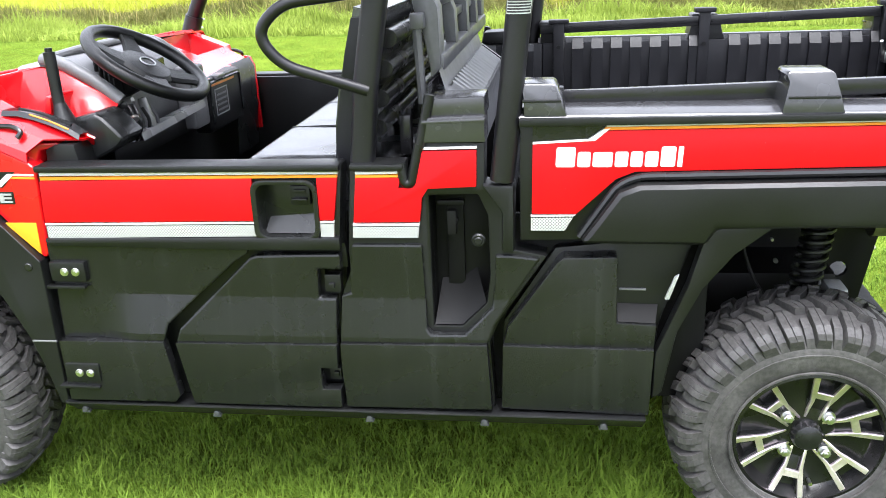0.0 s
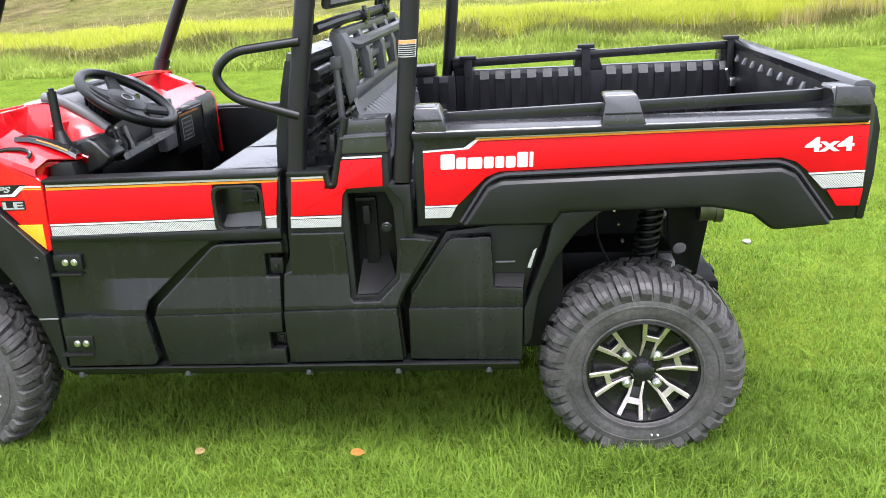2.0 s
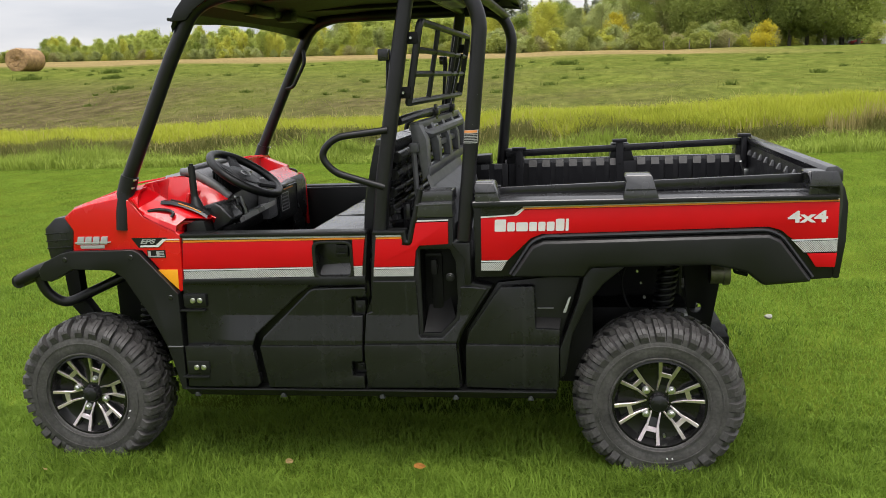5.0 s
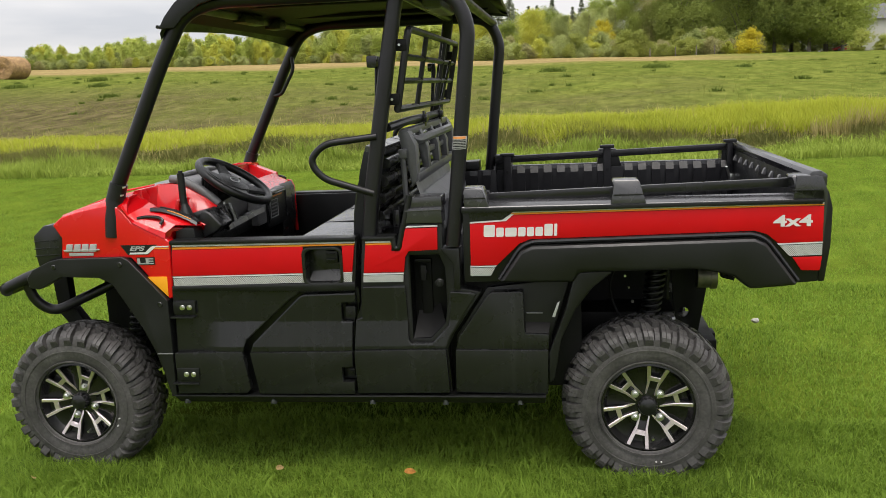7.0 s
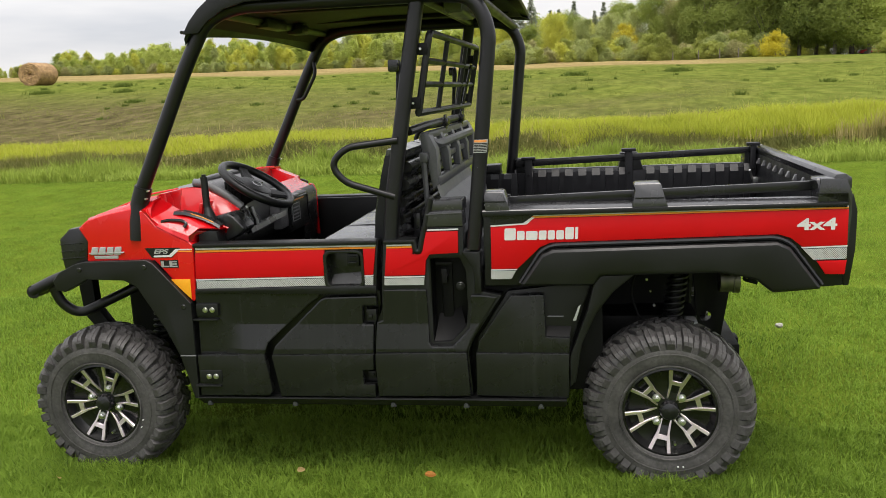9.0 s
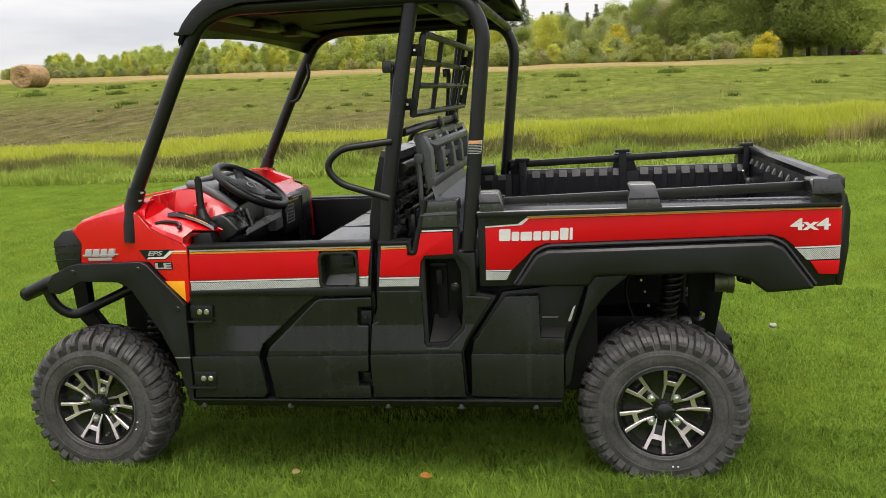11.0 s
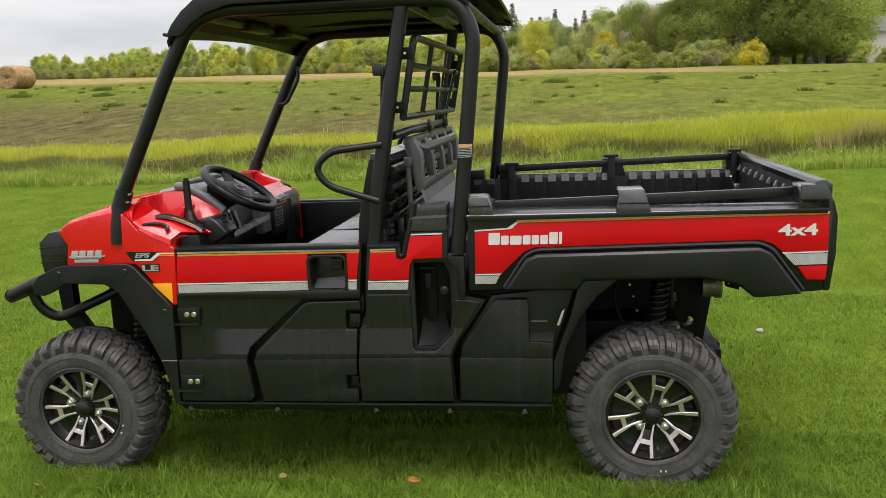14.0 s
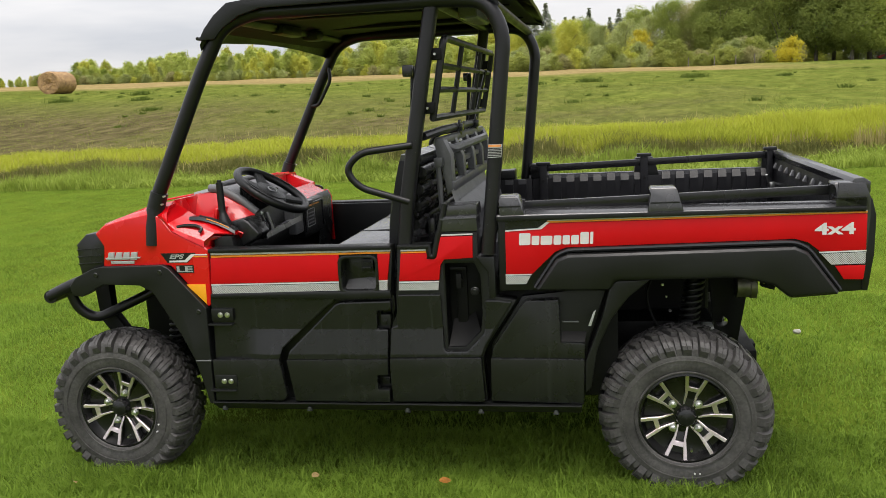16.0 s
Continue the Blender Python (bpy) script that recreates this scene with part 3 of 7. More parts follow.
def meadow(name, mat, label, seed, rows, askew=False, rising=False):
    rng = np.random.default_rng(seed)
    off, vs, fs = 0, [], []
    for n, x0, x1, y0, y1, h, w, lean in rows:
        x, y = rng.uniform(x0, x1, n), rng.uniform(y0, y1, n)
        if askew:
            y = y + 0.9 * skew(x)
            h = h * (1 + 0.45 * np.clip((2 - x) / 7, 0, 1))
        if rising:
            # the stand grows taller towards +x, with a ragged front edge
            h = h * np.interp(x, [-12, -2, 5, 11], [0.60, 0.64, 0.92, 1.0])
            y = y + 0.18 * np.sin(x * 2.3) + 0.12 * np.sin(x * 5.9 + 1.0)
        v, f = blades(rng, x, y, h, w, lean)
        wave = 0.3 if not rising else 0.10
        vary = np.repeat(1.1 - wave + wave * np.sin(x * 0.9 + 2 * np.sin(y * 0.7)) + 0.5 * wave * np.sin(x * 3.1), 5)
        zb = np.repeat(v[0::5, 2], 5)
        v[:, 2] = zb + (v[:, 2] - zb) * vary
        vs.append(v), fs.append(f + off)
        off += len(v)
    scatter_mesh(name, np.concatenate(vs), np.concatenate(fs), mat, label, "grass")


lawn()
meadow("fringe_grass", FRINGE_BLADE, "bright green uncut grass fringe along the lawn", 10,
       ((34000, -22, 14, 12.3, 14.0, 0.26, 0.018, 0.8), (34000, -24, 15, 13.5, 14.9, 0.50, 0.020, 0.7)), True)
# blades darker than the fringe and the tall grass on either side
meadow("ditch_grass", DITCH_BLADE, "dark band of grass blades in the ditch bottom", 14,
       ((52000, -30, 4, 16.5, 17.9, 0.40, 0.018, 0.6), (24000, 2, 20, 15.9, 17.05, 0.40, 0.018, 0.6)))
meadow("tall_grass", TALL_BLADE, "tall yellow-green uncut grass along the ditch", 11,
       ((72000, -30, 3, 18.0, 20.6, 0.50, 0.014, 0.7), (72000, 1, 20, 17.1, 19.6, 0.54, 0.0135, 0.6)), rising=True)
meadow("straw_stems", STRAW_BLADE, "dry straw-coloured seed stems in the ditch grass", 12,
       ((3000, 7.5, 20, 16.75, 17.15, 0.62, 0.014, 0.25), (350, 1, 8, 16.7, 17.2, 0.5, 0.012, 0.3), (1800, -28, 2, 16.9, 18.1, 0.70, 0.010, 0.4), (2400, -28, 20, 17.5, 20.5, 0.66, 0.010, 0.4), (700, -28, 18, 19.8, 23.5, 0.34, 0.014, 0.3)), rising=True)


def field_tufts():
    """Rough pasture: small tussocks of a few blades each, thinning up the slope."""
    rng = np.random.default_rng(13)
    vs, fs, off = [], [], 0
    for n, per, x0, x1, y0, y1, h, w, r in ((9000, 5, -42, 26, 19.8, 34, 0.060, 0.024, 0.12), (15000, 4, -64, 40, 32, 66, 0.065, 0.045, 0.20)):
        cx, cy, k = rng.uniform(x0, x1, n), rng.uniform(y0, y1, n), rng.uniform(0.4, 1.4, n)
        i = np.repeat(np.arange(n), per)
        x, y = cx[i] + rng.normal(0, r, n * per), cy[i] + rng.normal(0, r, n * per)
        v, f = blades(rng, x, y, h * k[i], w, 1.1, 1)
        vs.append(v), fs.append(f + off)
        off += len(v)
    scatter_mesh("field_tufts", np.concatenate(vs), np.concatenate(fs), FIELD_BLADE, "rough pasture grass tufts over the field", "grass")


field_tufts()


def clumps():
    """Rank green clumps over the field: a few broad ones and many small."""
    rng = np.random.default_rng(17)
    big = ((7.67, 52.4, 0.40), (12.7, 50.2, 0.22), (1.3, 48.4, 0.32), (-33.3, 47.6, 0.38), (-22.0, 39.0, 0.26), (-19.0, 37.2, 0.2), (12.5, 36.7, 0.18), (-1.8, 47.1, 0.22), (-30.0, 52.0, 0.36), (-26.5, 46.0, 0.26))
    cx = np.concatenate([[b[0] for b in big], rng.uniform(-60, 34, 110)])
    cy = np.concatenate([[b[1] for b in big], rng.uniform(28, 66, 110)])
    w = np.concatenate([[b[2] for b in big], rng.uniform(0.05, 0.14, 110)])
    k = rng.choice(len(cx), 7000, p=w ** 1.6 / np.sum(w ** 1.6))
    x, y = cx[k] + rng.normal(0, 1, len(k)) * w[k], cy[k] + rng.normal(0, 0.8, len(k)) * w[k]
    v, f = blades(rng, x, y, 0.12 + 0.45 * w[k], 0.05, 0.9, 1)
    scatter_mesh("field_clumps", v, f, CLUMP_BLADE, "rank green grass clumps scattered over the field", "grass")


clumps()


def tyre_tufts():
    """Longer grass that stands up round the tyres, where they press the lawn down."""
    rng = np.random.default_rng(23)
    x, y = [], []
    for wx in (0.0, 2.345):
        for y0, y1 in ((-0.10, 0.02), (1.56, 1.66)):
            x.append(wx + rng.normal(0, 0.15, 1500)), y.append(rng.uniform(y0, y1, 1500))
    v, f = blades(rng, np.concatenate(x), np.concatenate(y), 0.115, 0.0045, 0.8)
    scatter_mesh("tyre_grass", v, f, LAWN_BLADE, "longer green grass standing round the tyres", "grass")


tyre_tufts()


# ---- utility vehicle ----
utv = thing("utility_vehicle", (1.17, YC, 0.0), "red and black side-by-side utility vehicle parked on the lawn", "utility vehicle")


def both(name, bm, mat, parent=None, label="", angle=32.0):
    """A part and its twin on the other side; returns the pair."""
    p = parent or (utv, utv)
    far = mirrored(bm)
    return part(name, bm, mat, p[0], label, angle), part(name, far, mat, p[1], label, angle)


def tyre_mesh(width):
    """Round carcass with raised shoulder and centre lugs, about its own axis; the outside is at y = 0."""
    R = 0.312
    w = width
    prof = [(0.165, 0.030), (0.178, 0.012), (0.205, 0.002), (0.240, 0.0), (0.266, 0.008), (0.286, 0.024), (0.300, 0.050), (0.307, 0.085), (R - 0.002, w / 2),
            (0.307, w - 0.085), (0.300, w - 0.050), (0.286, w - 0.024), (0.266, w - 0.008), (0.240, w), (0.205, w - 0.002), (0.178, w - 0.012), (0.165, w - 0.030)]
    bm = lathe(prof, 60)
    # moulded rings on the sidewall
    for r in (0.186, 0.232):
        ring = lathe([(r - 0.003, 0.003), (r - 0.002, -0.002), (r + 0.002, -0.002), (r + 0.003, 0.003)], 60)
        bm = join(bm, ring)
    return bm


def lug_mesh(width, side, kind):
    """One tread block: a broad shoulder block, the lower strip beside it, or one of two blocks of the crown."""
    lugs = bmesh.new()
    s = (lambda y: width - y) if side else (lambda y: y)
    deep = 0.0 if width > 0.25 else 0.008
    w = width
    # (radius, distance in from the outside, turn, half width), and the height of the top
    rows, high, sipe = {
        "shoulder": ([(0.262 + deep, -0.001, -0.012, 0.0170), (0.276 + deep / 2, 0.002, -0.004, 0.0180), (0.292, 0.016, 0.006, 0.0185), (0.306, 0.044, 0.020, 0.0175), (0.310, 0.060, 0.028, 0.0150)], 0.026, 0.90),
        "strip": ([(0.244 + deep, 0.001, 0.094, 0.0100), (0.268, 0.003, 0.100, 0.0105), (0.290, 0.016, 0.108, 0.0105), (0.303, 0.040, 0.118, 0.0095)], 0.0195, 1.0),
        "crown": ([(0.310, 0.066, 0.118, 0.0130), (0.313, 0.085, 0.140, 0.0150), (0.314, w * 0.48, 0.215, 0.0120)], 0.026, 0.92),
        "stud": ([(0.311, 0.072, 0.040, 0.0105), (0.313, 0.088, 0.052, 0.0130), (0.314, w * 0.40, 0.075, 0.0105)], 0.024, 1.0),
    }[kind]
    rings = []
    for r, y, da, h in rows:
        row = []
        for q, top in ((-1, 0), (-0.84, 1), (-0.10, 1), (-0.02, sipe), (0.06, 1), (0.84, 1), (1, 0)):
            a = da + q * h / r
            rr = r - 0.014 + high * top
            out = 0.004 - (high - 0.017) * top if r < 0.3 else 0.004
            row.append(lugs.verts.new((rr * math.cos(a), s(y) + out * (-1 if side else 1), rr * math.sin(a))))
        rings.append(row)
    for u, v in zip(rings, rings[1:]):
        for k in range(6):
            lugs.faces.new((u[k], u[k + 1], v[k + 1], v[k]))
        lugs.faces.new((u[6], u[0], v[0], v[6]))
    lugs.faces.new(rings[0][::-1]), lugs.faces.new(rings[-1])
    bmesh.ops.recalc_face_normals(lugs, faces=lugs.faces)
    me = finish(lugs, 25)
    me.materials.append(RUBBER)
    return me


def add_lugs(wheel, width, count=28):
    for kind in ("shoulder", "strip", "crown", "stud"):
        for side in (0, 1):
            shape = lug_mesh(width, side, kind)
            for k in range(count):
                ob = new("tread_lug", shape)
                ob.parent = wheel
                ob.matrix_basis = Matrix.Rotation(2 * math.pi * (k + 0.5 * side) / count, 4, "Y")


def dished(bm):
    """Leans a spoke so that its foot at the hub lies deeper than its tip."""
    for v in bm.verts:
        v.co.y += 0.018 - 0.24 * (v.co.z - 0.04)
    return bm


def spoke_mesh():
    """Machined face of one spoke: two diverging bars joined by a bridge, pointing up."""
    bars = []
    for s in (-1, 1):
        bars.append(plate([(s * 0.014, 0.040), (s * 0.0205, 0.040), (s * 0.0235, 0.090), (s * 0.031, 0.116), (s * 0.0445, 0.168), (s * 0.031, 0.172), (s * 0.0185, 0.120), (s * 0.0150, 0.092)][::s], 0.028 , 0.037, 0.0012, seg=1))
    bars.append(plate([(-0.024, 0.120), (0.024, 0.120), (0.021, 0.102), (-0.021, 0.102)], 0.0290, 0.037, 0.0012, seg=1))
    return dished(join(*bars))


def build_wheel(width, spoke_turn, nut_turn, dots):
    """Wheel on its own axis at the origin, outside at y = 0; a part with its pieces under it."""
    barrel = lathe([(0.168, 0.012), (0.176, 0.014), (0.178, 0.030), (0.164, 0.040), (0.152, 0.075), (0.148, width - 0.04), (0.172, width - 0.02), (0.166, width - 0.015),
                    (0.140, width - 0.045), (0.142, 0.085), (0.120, 0.075), (0.060, 0.062), (0.02, 0.058), (0.0005, 0.058), (0.0005, 0.044), (0.055, 0.046), (0.108, 0.058), (0.152, 0.048), (0.160, 0.036)], 60)
    wheel = part("wheel", barrel, RIM_BLACK, utv, "gloss black alloy wheel with machined spokes")
    off = PLACED[wheel].translation.copy()
    PLACED[wheel] = Matrix.Identity(4)
    for v in wheel.data.vertices:
        v.co += off
    part("tyre", tyre_mesh(width), RUBBER, wheel, "knobbly black off-road tyre", 28)
    add_lugs(wheel, width)
    for k in range(6):
        s = spoke_mesh()
        bmesh.ops.rotate(s, cent=(0, 0, 0), matrix=Matrix.Rotation(radians(60 * k + spoke_turn), 3, "Y"), verts=s.verts)
        part("spoke", s, ALLOY, wheel, "machined silver spoke")
        web = plate([(-0.047, 0.168), (-0.025, 0.095), (-0.023, 0.045), (0.023, 0.045), (0.025, 0.095), (0.047, 0.168), (0.026, 0.168), (0.016, 0.122), (-0.016, 0.122), (-0.026, 0.168)], 0.0375, 0.058, 0.002)
        dished(web)
        bmesh.ops.rotate(web, cent=(0, 0, 0), matrix=Matrix.Rotation(radians(60 * k + spoke_turn), 3, "Y"), verts=web.verts)
        part("spoke_web", web, RIM_BLACK, wheel)
    part("hub_cap", lathe([(0.0005, 0.012), (0.022, 0.014), (0.032, 0.020), (0.037, 0.030), (0.038, 0.052), (0.0005, 0.052)], 24), BLACK_WORN, wheel, "matt black hub cap")
    for k in range(4):
        a = radians(nut_turn + 90 * k)
        x, z = 0.066 * math.cos(a), 0.066 * math.sin(a)
        nut = join(disc((x, z), 0.0125, 0.026, 0.046, 6, 0.002), disc((x, z), 0.006, 0.020, 0.028, 10), disc((x, z), 0.016, 0.040, 0.047, 14))
        part("wheel_nut", nut, CHROME, wheel, "bright lug nut")
    part("valve", disc((0.02, -0.135), 0.005, 0.028, 0.05, 8), CHROME, wheel)
    for dot in dots:
        part("chalk_mark", disc(dot, 0.0032, -0.004, 0.003, 10), PAPER, wheel, "white paint dot")
    return wheel


def set_wheel(wheel, m):
    wheel.matrix_basis = PLACED[utv].inverted() @ m


HUB = 0.322
rear = build_wheel(0.265, 14, 45, ((0.028, -0.212), (0.047, -0.212)))
set_wheel(rear, pose(2.347, -0.008, HUB))
twin = copy_thing(rear, Matrix.Identity(4))
set_wheel(twin, pose(2.347, 2 * YC + 0.008, HUB, 0, 0, 180))
front = build_wheel(0.235, 20, 69, ((0.190, -0.062), (0.180, -0.094)))
set_wheel(front, pose(-0.004, 0.0, HUB))
twin = copy_thing(front, Matrix.Identity(4))
set_wheel(twin, pose(-0.004, 2 * YC, HUB, 0, 0, 180))

TRUE_UP[0] = True
# chassis and running gear
part("chassis", join(box(-0.12, 2.70, 0.55, 1.03, 0.30, 0.42, 0.01), box(0.48, 1.95, 0.10, 1.48, 0.335, 0.39, 0.01), box(2.0, 2.50, 0.40, 1.18, 0.40, 0.60, 0.02), box(-0.05, 0.40, 0.38, 1.20, 0.40, 0.90, 0.03)), CHASSIS, utv, "black steel underframe")
both("frame_plate", plate([(2.49, 0.89), (2.69, 0.89), (2.61, 0.40), (2.52, 0.40)], 0.56, 0.575, 0.002, holes=[[(2.553 + 0.026 * math.cos(t * 0.628), 0.548 + 0.024 * math.sin(t * 0.628)) for t in range(10)], rounded(2.57, 2.63, 0.83, 0.85, 0.008, 2)]), CHASSIS, label="drilled black frame plate")
both("frame_rail", box(1.60, 2.95, 0.42, 0.48, 0.80, 0.87, 0.006), CHASSIS)
both("rear_arm", join(tube([(2.347, 0.20, 0.33), (2.25, 0.62, 0.38)], 0.022), tube([(2.347, 0.20, 0.33), (2.45, 0.62, 0.38)], 0.022), tube([(2.36, 0.22, 0.42), (2.36, 0.60, 0.52)], 0.020)), CHASSIS)
both("front_arm", join(tube([(0.0, 0.18, 0.28), (-0.08, 0.60, 0.36)], 0.02), tube([(0.0, 0.18, 0.28), (0.12, 0.60, 0.36)], 0.02), tube([(0.0, 0.18, 0.42), (0.06, 0.52, 0.48)], 0.018)), CHASSIS)
both("drive_shaft", tube([(2.347, 0.22, 0.32), (2.347, 0.6, 0.40)], 0.018), CHASSIS)


def coil_spring(x, y, z0, z1, r, wire, turns, tilt=0.04):
    pts = [(x + r * math.cos(t) + tilt * (k / (turns * 12)), y + r * math.sin(t), z0 + (z1 - z0) * k / (turns * 12)) for k in range(turns * 12 + 1) for t in (2 * math.pi * k / 12,)]
    return tube(pts, wire, seg=8)


for x, y, z0, z1 in ((2.372, 0.30, 0.54, 0.82), (0.14, 0.30, 0.50, 0.80)):
    shock = both("shock_absorber", join(tube([(x, y, z0 - 0.12), (x + 0.02, y, z0 + 0.1)], 0.018), tube([(x + 0.02, y, z0 + 0.1), (x + 0.04, y, z1 + 0.08)], 0.026)), CHASSIS, label="black gas shock absorber")
    both("coil_spring", coil_spring(x, y, z0, z1, 0.036, 0.0072, 11), BLACK, shock, "glossy black coil spring")
for x, z, r in ((2.285, 0.77, 0.005), (2.30, 0.72, 0.004), (2.315, 0.66, 0.006)):
    part("bolt_head", disc((x, z), r, 0.33, 0.342, 8), CHROME, shock[0], "bright bolt head")
part("caliper", box(2.435, 2.482, 0.25, 0.33, 0.575, 0.615, 0.01), SILVER, utv, "bare alloy brake caliper")
part("brake_hose", tube([(2.27, 0.36, 0.84), (2.21, 0.32, 0.74), (2.25, 0.28, 0.62), (2.33, 0.24, 0.52)], 0.005, 0.06, 8), CHASSIS, utv)
part("muffler", join(tube([(2.60, 0.50, 0.725), (2.665, 0.50, 0.725)], 0.050, seg=24), tube([(2.655, 0.50, 0.725), (2.68, 0.50, 0.725)], 0.056, seg=24)), EXHAUST, utv, "dull steel exhaust muffler")
part("tow_bar", box(2.47, 2.725, 0.755, 0.825, 0.318, 0.383, 0.004), BLACK_GLOSS, utv, "square black tow hitch tube")
part("tow_bar_collar", box(2.708, 2.727, 0.748, 0.832, 0.311, 0.390, 0.003), CHASSIS, utv)
part("wire_clump", join(tube([(2.70, 0.50, 0.86), (2.72, 0.48, 0.76), (2.69, 0.47, 0.735), (2.75, 0.46, 0.72)], 0.008, 0.02, 8), box(2.715, 2.765, 0.45, 0.52, 0.725, 0.765, 0.012), tube([(2.74, 0.48, 0.76), (2.79, 0.46, 0.80), (2.80, 0.46, 0.86)], 0.009, 0.02, 8)), CHASSIS, utv, "black wiring plug under the bed")

# doors
OPEN = rounded(1.024, 1.166, 0.832, 0.966, 0.022)
door_outline = [(0.470, 1.010), (1.236, 1.010), (1.219, 0.83), (1.226, 0.79), (1.228, 0.742), (1.168, 0.742), (1.166, 0.682), (1.203, 0.682), (1.196, 0.484), (1.160, 0.482), (1.160, 0.438), (1.199, 0.437), (1.202, 0.372), (0.452, 0.372), (0.450, 0.548), (0.452, 0.70)]
door_shell = plate(door_outline, 0.030, 0.085, 0.004, holes=[OPEN])
for z in (0.812, 0.806):
    bmesh.ops.bisect_plane(door_shell, geom=list(door_shell.verts) + list(door_shell.edges) + list(door_shell.faces), plane_co=(0, 0, z), plane_no=(0, 0, 1))
for v in door_shell.verts:
    # the shell is set back behind the lower skins, so that the groove between them runs deep
    if v.co.z < 0.8065 and v.co.y < 0.05:
        v.co.y += 0.024
doors = both("door", door_shell, BLACK, label="closed red and black cab door")
both("belt_trim", box(0.472, 1.234, 0.012, 0.082, 0.997, 1.013, 0.005), BLACK, doors, "black rubber top edge")
both("pinstripe", plate([(0.480, 0.987), (1.228, 0.989), (1.228, 0.995), (0.480, 0.994)], 0.0215, 0.030, 0), WHITE, doors, "thin white pinstripe")
both("pinstripe", plate([(0.480, 0.976), (1.226, 0.981), (1.226, 0.987), (0.480, 0.984)], 0.0215, 0.030, 0), YELLOW, doors, "thin yellow pinstripe")
both("red_panel", plate([(0.478, 0.974), (1.018, 0.979), (1.012, 0.873), (0.470, 0.867)], 0.020, 0.0302, 0.0015), RED_GRAPHIC, doors, "red printed panel")
both("red_panel", plate([(1.176, 0.980), (1.226, 0.980), (1.211, 0.876), (1.176, 0.875)], 0.020, 0.0302, 0.0015), RED_GRAPHIC, doors)
both("white_line", plate([(0.470, 0.860), (1.014, 0.866), (1.014, 0.871), (0.470, 0.865)], 0.0205, 0.030, 0), WHITE, doors)
both("white_line", plate([(1.176, 0.868), (1.211, 0.869), (1.211, 0.874), (1.176, 0.873)], 0.0205, 0.030, 0), WHITE, doors)
both("dotted_strip", plate([(0.472, 0.857), (1.016, 0.863), (1.022, 0.834), (0.472, 0.826)], 0.021, 0.030, 0), DOTTED, doors, "silver strip printed with dark dots")
both("dotted_strip", plate([(1.176, 0.865), (1.210, 0.866), (1.208, 0.834), (1.176, 0.834)], 0.021, 0.030, 0), DOTTED, doors)
cup = both("handle_cup", join(plate(rounded(1.012, 1.176, 0.822, 0.976, 0.028), 0.016, 0.034, 0.004, holes=[rounded(1.026, 1.164, 0.834, 0.964, 0.022)]),
                              plate(rounded(1.020, 1.170, 0.826, 0.970, 0.022), 0.066, 0.080, 0.002),
                              plate(rounded(1.020, 1.170, 0.826, 0.970, 0.024), 0.030, 0.078, 0.0, holes=[rounded(1.0265, 1.1635, 0.8345, 0.9635, 0.022)]),
                              loft([[(1.03, 0.040, 0.836), (1.16, 0.040, 0.836)], [(1.04, 0.067, 0.872), (1.15, 0.067, 0.880)]])), BLACK_WORN, doors, "black door handle recess")
both("door_latch", join(box(1.100, 1.150, 0.046, 0.068, 0.905, 0.955, 0.005), box(1.106, 1.144, 0.036, 0.05, 0.918, 0.925, 0.003), box(1.112, 1.140, 0.040, 0.052, 0.938, 0.946, 0.002)), BLACK, cup, "black paddle latch")
# lower skins of the door, parted by a groove that runs down a slant
both("lower_panel", creased(plate([(0.458, 0.815), (0.985, 0.815), (0.985, 0.788), (0.945, 0.762), (0.760, 0.600), (0.744, 0.552), (0.458, 0.549), (0.460, 0.70)], 0.0195, 0.040, 0.005), 0.56), BLACK_WORN, doors, "scuffed black plastic skin", 7.0)
both("lower_panel", proud(plate([(0.458, 0.552), (0.744, 0.555), (0.768, 0.400), (0.752, 0.380), (0.458, 0.378)], 0.0125, 0.042, 0.003), 0.019), BLACK_WORN, doors)
both("lower_panel", creased(plate([(1.010, 0.785), (1.218, 0.790), (1.219, 0.750), (1.160, 0.750), (1.158, 0.674), (1.202, 0.674), (1.198, 0.553), (0.775, 0.549), (0.789, 0.588), (0.990, 0.778)], 0.014, 0.040, 0.006)), BLACK_WORN, doors, "", 7.0)
both("lower_panel", proud(plate([(0.775, 0.552), (1.198, 0.556), (1.196, 0.490), (1.152, 0.490), (1.152, 0.430), (1.199, 0.430), (1.199, 0.378), (0.803, 0.378)], 0.0075, 0.042, 0.003)), BLACK_WORN, doors)
both("top_shoulder", plate([(0.462, 0.826), (1.222, 0.834), (1.224, 0.800), (0.985, 0.798), (0.470, 0.806)], 0.013, 0.034, 0.008), BLACK, doors)
for z in (0.739, 0.463):
    f = 0.0 if z > 0.6 else 0.022
    hinge = both("hinge", join(box(0.462, 0.558, 0.010 - f, 0.034, z - 0.028, z + 0.026, 0.006), box(0.440, 0.552, 0.006 - f, 0.024, z - 0.046, z - 0.038, 0.002)), BLACK, doors, "black door hinge")
    for x in (0.503, 0.533):
        both("bolt", join(disc((x, z), 0.011, 0.006 - f, 0.012 - f, 18, 0.001), disc((x, z), 0.006, 0.001 - f, 0.008 - f, 6)), CHROME, hinge, "bright hinge bolt")
for x0, x1, z0, z1 in ((1.173, 1.214, 0.688, 0.734), (1.166, 1.196, 0.444, 0.476)):
    both("striker", join(box(x0, x1, 0.024, 0.05, z0, z1, 0.004), box(x0 + 0.012, x0 + 0.026, 0.016, 0.03, z0 + 0.012, z0 + 0.026, 0.003)), BLACK, doors)
